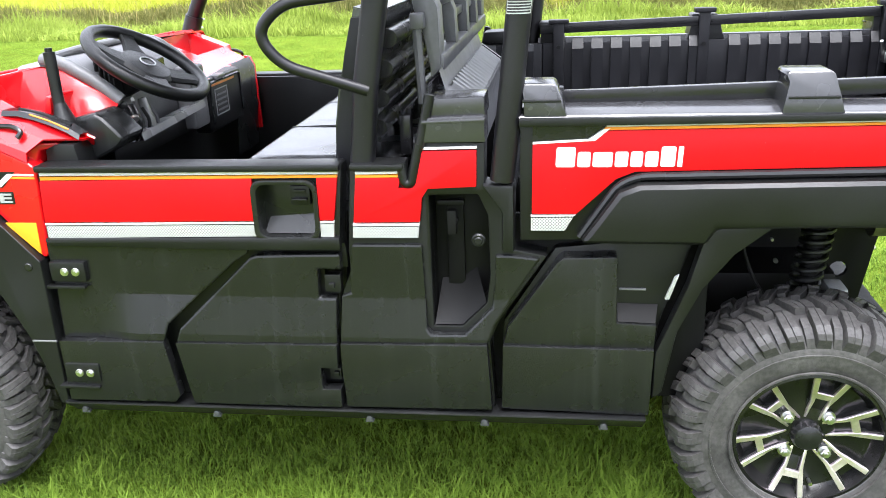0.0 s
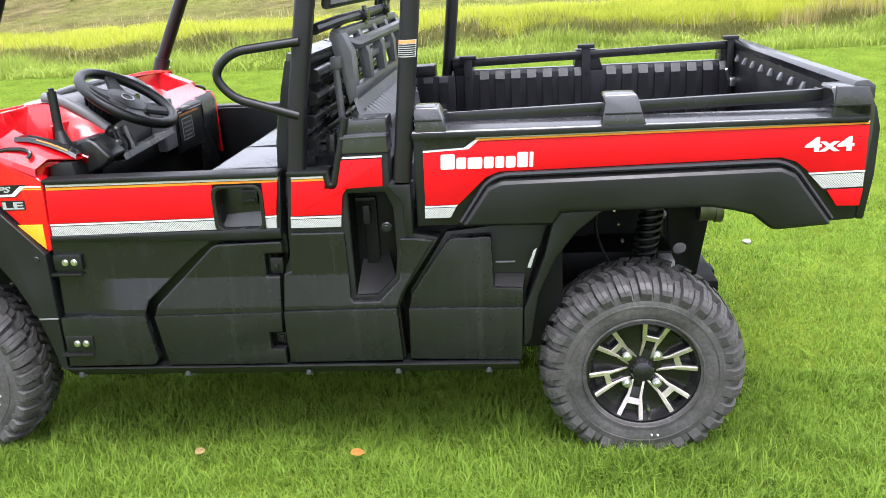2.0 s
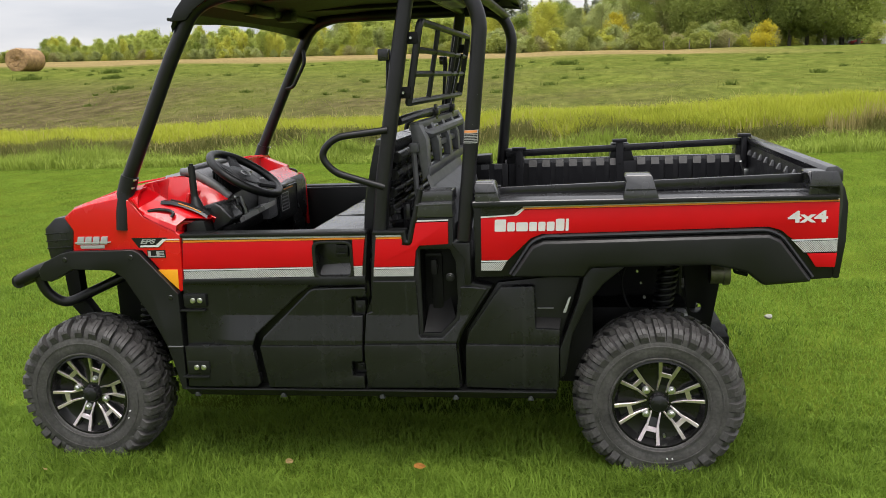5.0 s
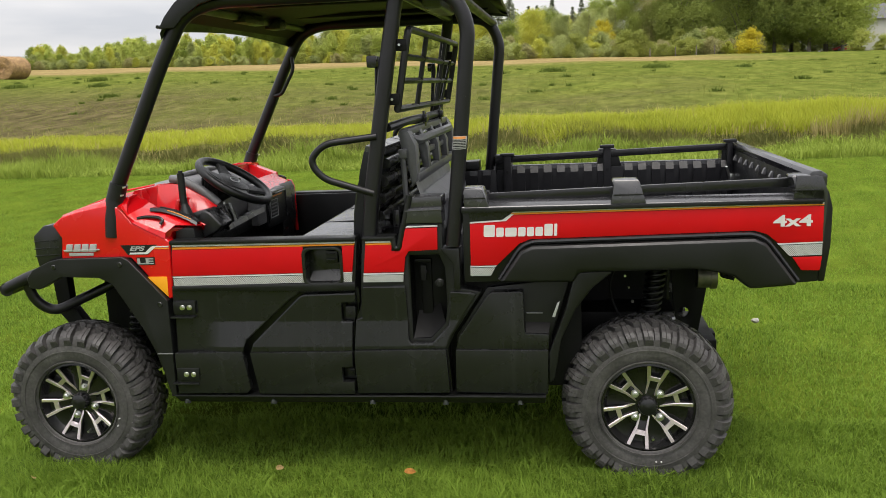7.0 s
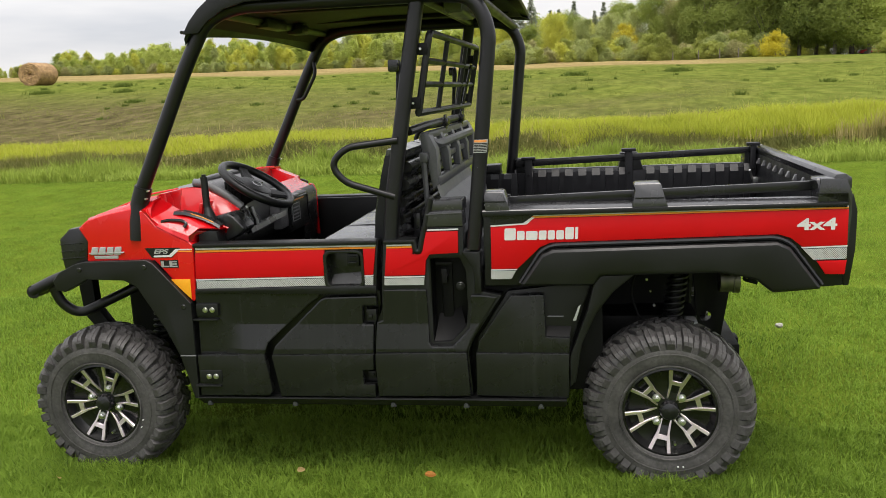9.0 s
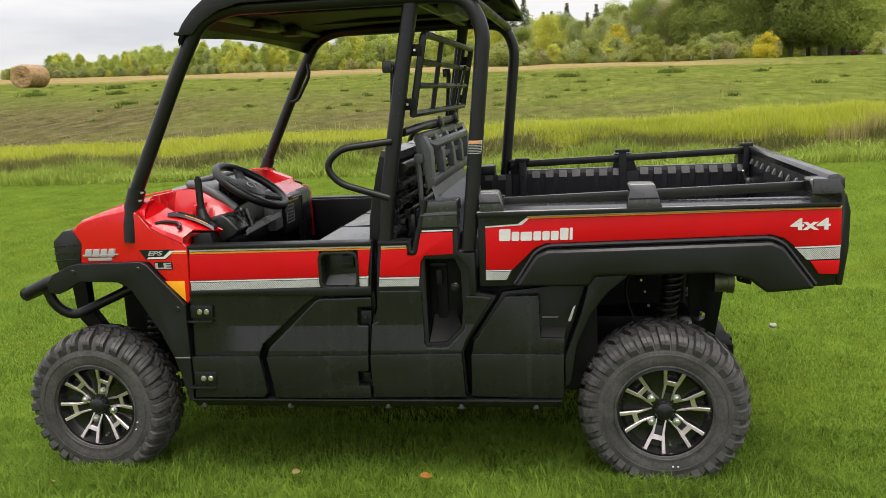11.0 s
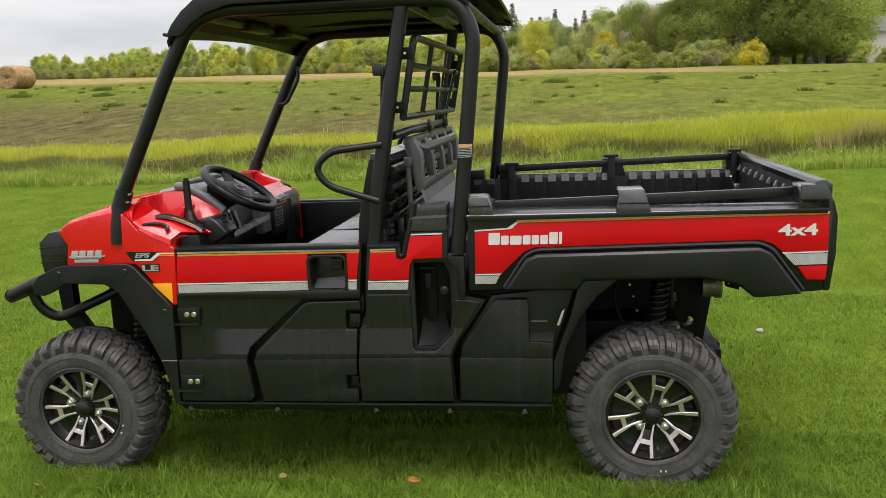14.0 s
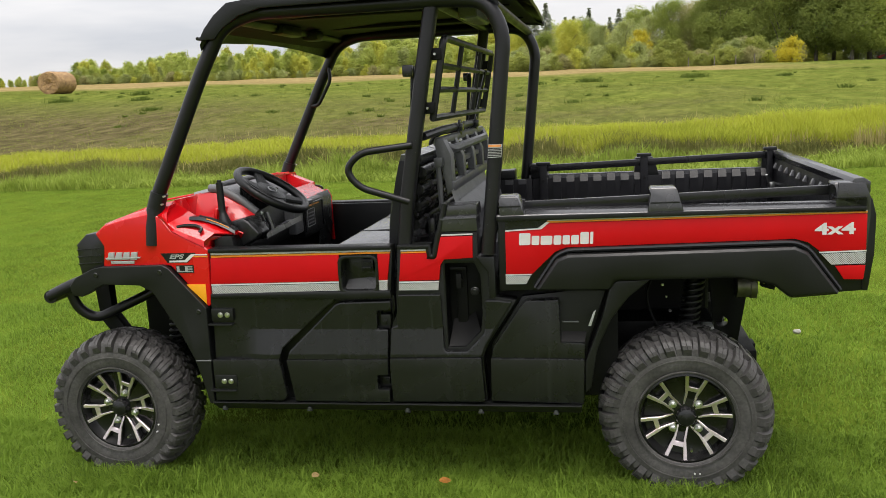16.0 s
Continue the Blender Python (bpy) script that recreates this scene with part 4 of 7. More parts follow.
both("door_card", plate([(0.480, 1.004), (1.228, 1.004), (1.20, 0.40), (0.46, 0.40)], 0.085, 0.105, 0.006), BLACK, doors, "black inner door card")

# quarter panel behind the door
WELL = [(1.440, 0.935), (1.556, 0.937), (1.578, 0.885), (1.581, 0.736), (1.572, 0.662), (1.512, 0.600), (1.440, 0.598)]
quarters = both("quarter_panel", plate([(1.256, 1.010), (1.386, 1.010), (1.379, 0.96), (1.400, 0.96), (1.424, 1.06), (1.574, 1.06), (1.572, 0.962), (1.640, 0.960), (1.640, 0.800), (1.716, 0.786), (1.600, 0.612), (1.578, 0.556), (1.590, 0.376), (1.212, 0.376), (1.206, 0.56), (1.214, 0.68), (1.238, 0.74), (1.238, 0.80)], 0.030, 0.095, 0.006, holes=[WELL]), BLACK, label="red and black body panel behind the door")
both("pinstripe", plate([(1.270, 0.988), (1.378, 0.989), (1.378, 0.995), (1.270, 0.994)], 0.0215, 0.030, 0), WHITE, quarters)
both("pinstripe", plate([(1.270, 0.980), (1.378, 0.981), (1.378, 0.987), (1.270, 0.986)], 0.0215, 0.030, 0), YELLOW, quarters)
both("red_panel", plate([(1.270, 0.979), (1.377, 0.979), (1.371, 0.955), (1.405, 0.955), (1.428, 1.042), (1.555, 1.044), (1.553, 0.958), (1.440, 0.953), (1.425, 0.930), (1.418, 0.872), (1.258, 0.870)], 0.020, 0.031, 0.0015), RED_GRAPHIC, quarters, "red printed panel")
both("white_line", plate([(1.427, 1.046), (1.556, 1.048), (1.556, 1.053), (1.428, 1.051)], 0.0205, 0.031, 0), WHITE, quarters)
both("white_line", plate([(1.256, 0.862), (1.416, 0.863), (1.417, 0.868), (1.256, 0.867)], 0.0205, 0.031, 0), WHITE, quarters)
both("dotted_strip", plate([(1.256, 0.859), (1.415, 0.860), (1.412, 0.832), (1.254, 0.832)], 0.021, 0.031, 0), DOTTED, quarters, "silver strip printed with dark dots")
both("edge_trim", join(tube([(1.378, 0.028, 1.014), (1.385, 0.026, 0.965), (1.402, 0.026, 0.965), (1.424, 0.026, 1.06)], 0.012, 0.02), tube([(1.424, 0.026, 1.05), (1.452, 0.030, 1.17)], 0.012), box(1.258, 1.385, 0.014, 0.09, 0.998, 1.013, 0.005)), BLACK, quarters, "black moulded edge")
corner = join(plate([(1.424, 1.062), (1.437, 1.120), (1.574, 1.124), (1.576, 1.062)], 0.018, 0.11, 0.005),
                        plate([(1.436, 1.118), (1.448, 1.160), (1.574, 1.164), (1.576, 1.118)], 0.030, 0.14, 0.006),
                        plate([(1.430, 1.106), (1.434, 1.114), (1.576, 1.118), (1.576, 1.109)], 0.012, 0.06, 0.003))
# near and far twins differ: the far cap's shade is put into its colour
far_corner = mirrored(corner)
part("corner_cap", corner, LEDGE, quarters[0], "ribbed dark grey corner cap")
part("corner_cap", far_corner, BLACK, quarters[1], "ribbed corner cap painted darker for the shaded far side")
both("lower_panel", creased(plate([(1.250, 0.815), (1.420, 0.815), (1.426, 0.600), (1.436, 0.586), (1.518, 0.587), (1.585, 0.655), (1.594, 0.730), (1.594, 0.790), (1.630, 0.790), (1.700, 0.782), (1.592, 0.612), (1.573, 0.561), (1.206, 0.557), (1.214, 0.680), (1.238, 0.690), (1.240, 0.745)], 0.016, 0.040, 0.006)), BLACK_WORN, quarters, "scuffed black plastic skin", 7.0)
both("lower_panel", proud(plate([(1.206, 0.559), (1.573, 0.563), (1.583, 0.384), (1.211, 0.380), (1.210, 0.430), (1.206, 0.480)], 0.009, 0.042, 0.004)), BLACK_WORN, quarters)
# plastic well in chassis black, which paints the shade inside it
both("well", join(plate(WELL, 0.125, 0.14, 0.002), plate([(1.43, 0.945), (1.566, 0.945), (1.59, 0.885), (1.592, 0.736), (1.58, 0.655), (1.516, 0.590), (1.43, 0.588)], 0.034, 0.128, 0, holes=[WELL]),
                  loft([[(1.442, 0.036, 0.600), (1.512, 0.036, 0.602), (1.570, 0.036, 0.662)], [(1.452, 0.124, 0.690), (1.50, 0.124, 0.69), (1.54, 0.124, 0.72)]])), CHASSIS, quarters, "deep latch well, its shade put into the black colour")
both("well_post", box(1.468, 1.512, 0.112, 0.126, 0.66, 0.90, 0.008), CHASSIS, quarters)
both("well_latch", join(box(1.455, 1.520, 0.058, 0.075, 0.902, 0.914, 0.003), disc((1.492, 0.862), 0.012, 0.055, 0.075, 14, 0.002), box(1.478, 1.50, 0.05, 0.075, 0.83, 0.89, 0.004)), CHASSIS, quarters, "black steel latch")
both("plug", join(disc((1.555, 0.825), 0.017, 0.022, 0.034, 20, 0.003), disc((1.555, 0.825), 0.010, 0.018, 0.03, 20, 0.002)), BLACK, quarters, "round black plug")
both("pillar_socket", plate([(1.566, 0.965), (1.640, 0.965), (1.640, 0.80), (1.612, 0.80), (1.612, 0.90)], 0.006, 0.08, 0.010), BLACK, quarters)

# rear lower panel, before the wheel
rears = both("rear_side_panel", plate([(1.610, 0.60), (1.735, 0.795), (2.06, 0.83), (1.985, 0.60), (1.968, 0.376), (1.600, 0.376)], 0.062, 0.090, 0.005), BLACK, label="black side panel before the rear wheel")
both("lower_panel", plate([(1.622, 0.605), (1.740, 0.776), (1.755, 0.787), (1.878, 0.790), (1.882, 0.622), (1.975, 0.618), (1.972, 0.553), (1.610, 0.556)], 0.014, 0.066, 0.006), BLACK_WORN, rears, "scuffed black plastic skin")
both("lower_panel", plate([(1.610, 0.559), (1.972, 0.556), (1.966, 0.376), (1.606, 0.384)], 0.006, 0.066, 0.004), BLACK_WORN, rears)
both("arch_liner", join(plate([(2.075, 0.862), (2.220, 0.866), (2.140, 0.800), (2.075, 0.715), (2.022, 0.60), (1.995, 0.44), (1.972, 0.42), (1.974, 0.545), (2.040, 0.722)], 0.008, 0.050, 0.008)), BLACK, rears, "black wheel-arch liner")
# darker than the liner's face: shade under the arch put into the colour
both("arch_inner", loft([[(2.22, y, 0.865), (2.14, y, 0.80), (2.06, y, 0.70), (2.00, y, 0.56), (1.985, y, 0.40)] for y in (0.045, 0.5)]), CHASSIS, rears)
# added block: keeps light from the far side out of the rear wheel well
part("gear_case", join(soften(box(2.02, 2.50, 0.60, 0.98, 0.42, 0.84, 0.0), 0.03, 3), tube([(2.12, 0.58, 0.66), (2.12, 0.62, 0.66)], 0.11, seg=24)), CHASSIS, utv, "added dark block that stops light over the rear axle")
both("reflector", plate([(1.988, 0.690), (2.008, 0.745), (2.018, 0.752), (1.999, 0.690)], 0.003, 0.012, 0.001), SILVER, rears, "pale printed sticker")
# recess shade painted with the chassis black
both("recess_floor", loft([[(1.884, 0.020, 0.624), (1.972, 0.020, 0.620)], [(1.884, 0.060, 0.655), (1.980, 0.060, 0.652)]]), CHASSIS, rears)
both("slot_line", box(1.888, 1.950, 0.054, 0.062, 0.690, 0.694, 0.001), GREY_PLASTIC, rears)
both("inner_panel", box(1.58, 2.10, 0.096, 0.11, 0.38, 0.87, 0.003), CHASSIS)
sill = plate([(0.440, 0.372), (1.960, 0.374), (1.955, 0.336), (0.452, 0.334)], -0.010, 0.075, 0.004)
for v in sill.verts:
    if v.co.z < 0.35 and v.co.y < 0.03:
        v.co.y += 0.026
both("sill", sill, BLACK, label="long black sill under the doors")
# clips in a lighter grey than the sill
for x in (0.485, 0.854, 1.265, 1.562, 1.858):
    both("sill_clip", join(disc((x, 0.343), 0.008, 0.002, 0.020, 12, 0.002), box(x - 0.011, x + 0.011, 0.006, 0.022, 0.331, 0.338, 0.002)), SEAT_FRAME, label="grey push clip under the sill")

# front fender, hood and grille
fenders = both("front_fender", plate([(-0.150, 0.870), (-0.120, 0.905), (-0.046, 0.938), (0.0, 0.948), (0.273, 0.952), (0.300, 0.938), (0.448, 0.770), (0.446, 0.372), (0.475, 0.362), (0.425, 0.362), (0.400, 0.470), (0.375, 0.555), (0.325, 0.665), (0.218, 0.842), (0.165, 0.868), (0.0, 0.874), (-0.100, 0.822), (-0.142, 0.830)], 0.0, 0.060, 0.014, seg=3), BLACK, label="matt black front wheel-arch flare")
for x, z in ((-0.025, 0.915), (0.262, 0.922), (0.415, 0.755)):
    both("push_clip", disc((x, z), 0.011, -0.004, 0.004, 14, 0.002), BLACK_GLOSS, fenders)
both("fender_liner", loft([[(x, y, z) for y in (0.03, 0.30, 0.55)] for x, z in ((-0.14, 0.83), (0.0, 0.872), (0.165, 0.866), (0.22, 0.838), (0.33, 0.66), (0.38, 0.55), (0.41, 0.40))]), CHASSIS, fenders, "black inner wheel-arch liner")
# grey strip paints the highlight along the seam's top edge
both("lower_line", box(0.382, 0.448, -0.003, 0.004, 0.545, 0.550, 0.001), GREY_PLASTIC, fenders)
sides = both("hood_side", plate([(-0.022, 1.085), (0.02, 1.118), (0.10, 1.140), (0.235, 1.166), (0.276, 1.146), (0.320, 1.088), (0.385, 1.054), (0.456, 1.020), (0.472, 1.008), (0.462, 0.78), (0.448, 0.770), (0.300, 0.945), (0.0, 0.945), (0.012, 1.03)], 0.022, 0.075, 0.010, seg=3), RED, label="glossy red front body side")
both("reflector", plate([(0.362, 0.866), (0.446, 0.866), (0.444, 0.782)], 0.0195, 0.024, 0.0005), AMBER, sides, "amber side reflector film")
both("black_decal", plate([(0.262, 0.998), (0.418, 0.998), (0.378, 0.958), (0.290, 0.958)], 0.0208, 0.024, 0), BLACK, sides, "black slanted decal")
both("decal_stripe", plate([(0.296, 0.960), (0.374, 0.960), (0.412, 0.990), (0.392, 0.990), (0.365, 0.968), (0.300, 0.967)], 0.0199, 0.023, 0), WHITE, sides)
both("pinstripe", plate([(0.392, 0.988), (0.466, 0.987), (0.466, 0.992), (0.396, 0.993)], 0.0204, 0.023, 0), WHITE, sides)
both("pinstripe", plate([(0.392, 0.981), (0.466, 0.979), (0.466, 0.984), (0.393, 0.986)], 0.0204, 0.023, 0), YELLOW, sides)
part("lettering", lettering("EPS", 0.300, 0.974, 0.066, 0.019, 0.0195, slant=0.3), SILVER, sides[0], "grey slanted letters")
part("black_decal", plate([(0.324, 0.915), (0.402, 0.915), (0.402, 0.947), (0.324, 0.947)], 0.0212, 0.024, 0), BLACK, sides[0])
part("lettering", lettering("LE", 0.328, 0.919, 0.070, 0.024, 0.0190), SILVER, sides[0], "silver letters")
for k in range(4):
    x = 0.030 + 0.034 * k
    part("badge_block", plate([(x - 0.006, 0.974), (x + 0.024, 0.974), (x + 0.030, 1.006), (x + 0.004, 1.006)], 0.016, 0.023, 0.001), SILVER, sides[0], "silver badge block")
part("badge_block", plate([(0.020, 0.977), (0.172, 0.980), (0.172, 0.985), (0.016, 0.983)], 0.015, 0.023, 0.001), SILVER, sides[0])
part("badge_block", plate([(0.040, 0.957), (0.142, 0.957), (0.144, 0.970), (0.038, 0.970)], 0.018, 0.023, 0.001), SILVER, sides[0])


def hood_skin():
    """Sloping hood top: low at the grille, rising to the dash, rounded at both shoulders."""
    rows = []
    for x, z_side, z_mid in ((-0.115, 1.045, 1.052), (-0.09, 1.085, 1.095), (-0.04, 1.112, 1.125), (0.06, 1.140, 1.158), (0.20, 1.172, 1.195), (0.30, 1.190, 1.218)):
        s = 0.028 + max(0.0, -x) * 1.6
        row = [(x, s, z_side - 0.075), (x, s + 0.008, z_side - 0.030), (x, s + 0.040, z_side)]
        for k in range(1, 8):
            t = k / 8
            y = s + 0.04 + (2 * YC - 2 * (s + 0.04)) * t
            row.append((x, y, z_side + (z_mid - z_side) * math.sin(math.pi * t) ** 0.8))
        row += [(x, 2 * YC - p[1], p[2]) for p in reversed(row[:3])]
        rows.append(row)
    return thick(loft(rows), 0.008)


hood = part("hood", hood_skin(), RED, utv, "glossy red sloping hood", 50)
for y in (0.30, 1.28):
    part("hood_line", tube([(-0.06, y, 1.112), (0.16, y, 1.188), (0.29, y, 1.208)], 0.004, seg=8), RED, hood)
grille = part("grille", join(box(-0.105, 0.02, 0.10, 1.48, 0.92, 1.06, 0.02), box(-0.125, -0.03, 0.16, 1.42, 0.93, 1.045, 0.02)), BLACK_GLOSS, utv, "black ribbed front grille")
both("grille_side", plate([(-0.118, 1.040), (-0.070, 1.082), (-0.030, 1.088), (0.014, 1.045), (-0.006, 0.940), (-0.108, 0.905), (-0.116, 0.954)], 0.030, 0.12, 0.010), BLACK_GLOSS, (grille, grille))
for z in (0.955, 0.985, 1.015):
    both("grille_rib", plate([(-0.117, z), (-0.01, z + 0.006), (-0.01, z + 0.011), (-0.117, z + 0.005)], 0.027, 0.13, 0.002), BLACK, (grille, grille))

# front brush guard
both("front_strut", join(box(-0.13, 0.10, 0.30, 0.33, 0.845, 0.875, 0.006), tube([(0.185, 0.27, 0.80), (0.205, 0.24, 0.60)], 0.016, seg=10)), CHASSIS, label="black front frame strut")
for k in range(5):
    part("hose_clip", box(0.150, 0.172, 0.266, 0.279, 0.690 + 0.022 * k, 0.700 + 0.022 * k, 0.002), CHROME, utv, "bright hose clip")
bar = part("brush_guard", tube([(-0.320, 0.10, 0.800), (-0.330, 0.25, 0.800), (-0.330, 1.33, 0.800), (-0.320, 1.48, 0.800)], 0.029, 0.06), TUBE, utv, "black tubular front brush guard")
both("guard_arm", tube([(-0.330, 0.115, 0.800), (-0.215, 0.12, 0.852), (-0.06, 0.20, 0.90)], 0.026, 0.04), TUBE, (bar, bar))
both("guard_loop", tube([(-0.250, 0.13, 0.842), (-0.228, 0.15, 0.735), (-0.165, 0.18, 0.680), (0.110, 0.29, 0.800)], 0.022, 0.06), TUBE, (bar, bar))
both("guard_post", plate([(-0.205, 0.90), (-0.130, 0.90), (-0.125, 0.70), (-0.07, 0.62), (0.0, 0.58), (-0.03, 0.55), (-0.12, 0.58), (-0.185, 0.66)], 0.24, 0.29, 0.006), CHASSIS, (bar, bar))
both("guard_plate", plate([(0.06, 0.86), (0.17, 0.86), (0.20, 0.56), (0.13, 0.60)], 0.28, 0.30, 0.004), CHASSIS, (bar, bar))

# cargo bed
bed = part("bed_floor", box(1.66, 2.955, 0.10, 1.48, 0.855, 0.885, 0.004), BED_LINER, utv, "black ribbed cargo bed floor")
for k in range(11):
    y = 0.22 + k * 0.115
    part("floor_rib", box(1.70, 2.92, y, y + 0.05, 0.884, 0.893, 0.003), BED_LINER, bed)
part("front_wall", box(1.600, 1.628, 0.13, 1.45, 0.86, 0.99, 0.006), BED_LINER, bed)
part("corner_wall", box(1.40, 1.668, 1.445, 1.47, 0.86, 1.112, 0.004), BED_LINER, bed)
for x in (1.45, 1.522, 1.594):
    part("corner_rib", plate([(x, 0.885), (x + 0.042, 0.885), (x + 0.042, 1.085), (x, 1.085)], 1.43, 1.446, 0.0), BED_LINER, bed)
    # rib top in paler grey: the sky's reflection painted on
    part("corner_cap", plate([(x, 1.085), (x + 0.042, 1.085), (x + 0.042, 1.110), (x, 1.110)], 1.432, 1.4465, 0.0), SEAT_FRAME, bed)
bed_sides = both("bed_side", plate([(1.652, 1.118), (2.960, 1.122), (2.978, 1.075), (2.978, 0.95), (2.962, 0.812), (2.880, 0.806), (2.790, 0.92), (2.740, 0.965), (1.915, 0.955), (1.86, 0.92), (1.800, 0.826), (1.652, 0.824)], 0.030, 0.075, 0.006), BLACK, label="red and black cargo bed side")
both("inner_wall", box(1.67, 2.94, 0.118, 0.135, 0.87, 1.112, 0.004), BED_LINER, bed_sides, "black inner bed wall")
for k in range(17):
    x = 1.710 + k * 0.072
    if abs(x - 2.265) > 0.05:
        rib = plate([(x, 0.885), (x + 0.042, 0.885), (x + 0.042, 1.092), (x, 1.092)], 0.134, 0.152, 0.0)
        both("wall_rib", rib, BED_LINER, bed_sides)
        cap = plate([(x, 1.090), (x + 0.042, 1.090), (x + 0.042, 1.128), (x, 1.128)], 0.122, 0.152, 0.0)
        for v in cap.verts:
            if v.co.z > 1.10 and v.co.y > 0.145:
                v.co.y -= 0.022
        both("rib_cap", cap, BLACK, bed_sides)
ledge_pts = [(0.016, 1.104), (0.022, 1.118), (0.030, 1.124), (0.105, 1.134), (0.120, 1.132), (0.122, 1.112), (0.060, 1.100)]
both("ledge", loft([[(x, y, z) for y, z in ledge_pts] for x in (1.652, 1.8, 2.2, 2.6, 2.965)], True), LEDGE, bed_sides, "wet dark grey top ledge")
both("ledge_edge", plate([(1.652, 1.098), (2.966, 1.108), (2.966, 1.121), (1.652, 1.117)], 0.009, 0.022, 0.003), BLACK, bed_sides, "black bed edge trim")
for x0, x1, w0, zt in ((1.662, 1.738, 0.0, 1.190), (2.226, 2.322, 0.016, 1.206), (2.868, 2.962, 0.0, 1.206)):
    cap = plate([(x0 - w0, 1.112), (x0 - w0 * 0.6, 1.150), (x0 - 0.002, zt - 0.022), (x0 - 0.008, zt - 0.008), (x0 - 0.002, zt), (x1 - 0.012, zt), (x1 - 0.004, zt - 0.006), (x1 + 0.010, 1.150), (x1 + 0.022, 1.112)], 0.022, 0.130, 0.005, seg=2)
    for v in cap.verts:
        v.co.y += max(0.0, v.co.z - 1.165) * (0.5 if v.co.y < 0.07 else 0.0)
    # far cap takes a blacker colour in place of shade
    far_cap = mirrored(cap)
    cap = (part("stake_cap", cap, LEDGE, bed_sides[0], "dark grey moulded stake pocket cap"), part("stake_cap", far_cap, BLACK, bed_sides[1], "moulded stake pocket cap painted darker for the shaded far side"))
    both("cap_band", box(x0 - 0.004, x1 + 0.006, 0.019, 0.05, 1.150, 1.156, 0.002), BLACK, cap)
for x0, x1 in ((1.70, 1.76), (2.235, 2.295), (2.88, 2.93)):
    post = box(x0 + 0.010, x1 - 0.010, 0.128, 0.158, 0.90, 1.165 if x0 < 2 else 1.185, 0.004)
    far_post = mirrored(post)
    for v in far_post.verts:
        if v.co.z > 1.0:
            v.co.z += 0.026 + 0.014 * (x0 - 1.7)
    part("inner_post", post, BED_LINER, bed_sides[0], "black inner stake post")
    part("inner_post", far_post, BED_LINER, bed_sides[1], "black inner stake post")
    part("post_cap", box(x0 - 0.008, x1 + 0.008, 2 * YC - 0.165, 2 * YC - 0.12, (1.185 if x0 < 2 else 1.205) + 0.014 * (x0 - 1.7), (1.200 if x0 < 2 else 1.222) + 0.014 * (x0 - 1.7), 0.004), BED_LINER, bed_sides[1], "black stake post cap")
    part("post_bolt", disc(((x0 + x1) / 2, 1.10), 0.008, 2 * YC - 0.162, 2 * YC - 0.157, 10), CHASSIS, bed_sides[1])
rails = plate([(1.66, 1.118), (2.945, 1.155), (2.945, 1.190), (1.66, 1.156)], 0.118, 0.140, 0.004)
far_rail = mirrored(rails)
for v in far_rail.verts:
    v.co.z += 0.028
part("side_rail", rails, BLACK_GLOSS, bed_sides[0], "flat black upper side rail")
part("side_rail", far_rail, BLACK_GLOSS, bed_sides[1], "flat black upper side rail")
red_top = [(1.682, 1.060), (1.808, 1.066), (1.846, 1.086), (2.944, 1.096), (2.971, 1.094), (2.971, 0.964), (2.816, 0.960), (2.775, 0.994), (2.730, 1.008), (1.910, 0.992), (1.868, 0.975), (1.782, 0.893), (1.680, 0.892)]
both("red_panel", plate(red_top, 0.020, 0.0305, 0.0015), RED_GRAPHIC, bed_sides, "red printed panel")
both("red_panel", plate([(2.868, 0.906), (2.971, 0.908), (2.965, 0.856), (2.900, 0.857)], 0.020, 0.0305, 0.001), RED_GRAPHIC, bed_sides)
both("pinstripe", plate([(1.842, 1.0945), (2.971, 1.1035), (2.971, 1.1075), (1.846, 1.0985)], 0.0205, 0.0305, 0), WHITE, bed_sides, "thin white pinstripe")
both("pinstripe", plate([(1.838, 1.0875), (2.971, 1.0975), (2.971, 1.1025), (1.841, 1.0935)], 0.0205, 0.0305, 0), YELLOW, bed_sides, "thin yellow pinstripe")
both("white_line", plate([(1.682, 1.062), (1.806, 1.068), (1.838, 1.090), (1.852, 1.091), (1.820, 1.064), (1.682, 1.057)], 0.0185, 0.0305, 0), WHITE, bed_sides)
both("black_decal", plate([(1.682, 1.104), (1.838, 1.105), (1.836, 1.094), (1.802, 1.0705), (1.682, 1.0645)], 0.0205, 0.0305, 0), BLACK_WORN, bed_sides)
both("white_line", plate([(1.678, 0.886), (1.776, 0.887), (1.780, 0.891), (1.678, 0.8905)], 0.0205, 0.0305, 0), WHITE, bed_sides)
both("dotted_strip", plate([(1.678, 0.883), (1.774, 0.884), (1.756, 0.852), (1.678, 0.852)], 0.021, 0.0305, 0), DOTTED, bed_sides, "silver strip printed with dark dots")
both("white_line", plate([(2.816, 0.954), (2.972, 0.958), (2.972, 0.963), (2.812, 0.959)], 0.0205, 0.0305, 0), WHITE, bed_sides)
both("dotted_strip", plate([(2.820, 0.951), (2.971, 0.955), (2.970, 0.914), (2.856, 0.911)], 0.021, 0.0305, 0), DOTTED, bed_sides)
part("lettering", lettering("4x4", 2.795, 1.022, 0.138, 0.043, 0.0185), WHITE, bed_sides[0], "white model letters")
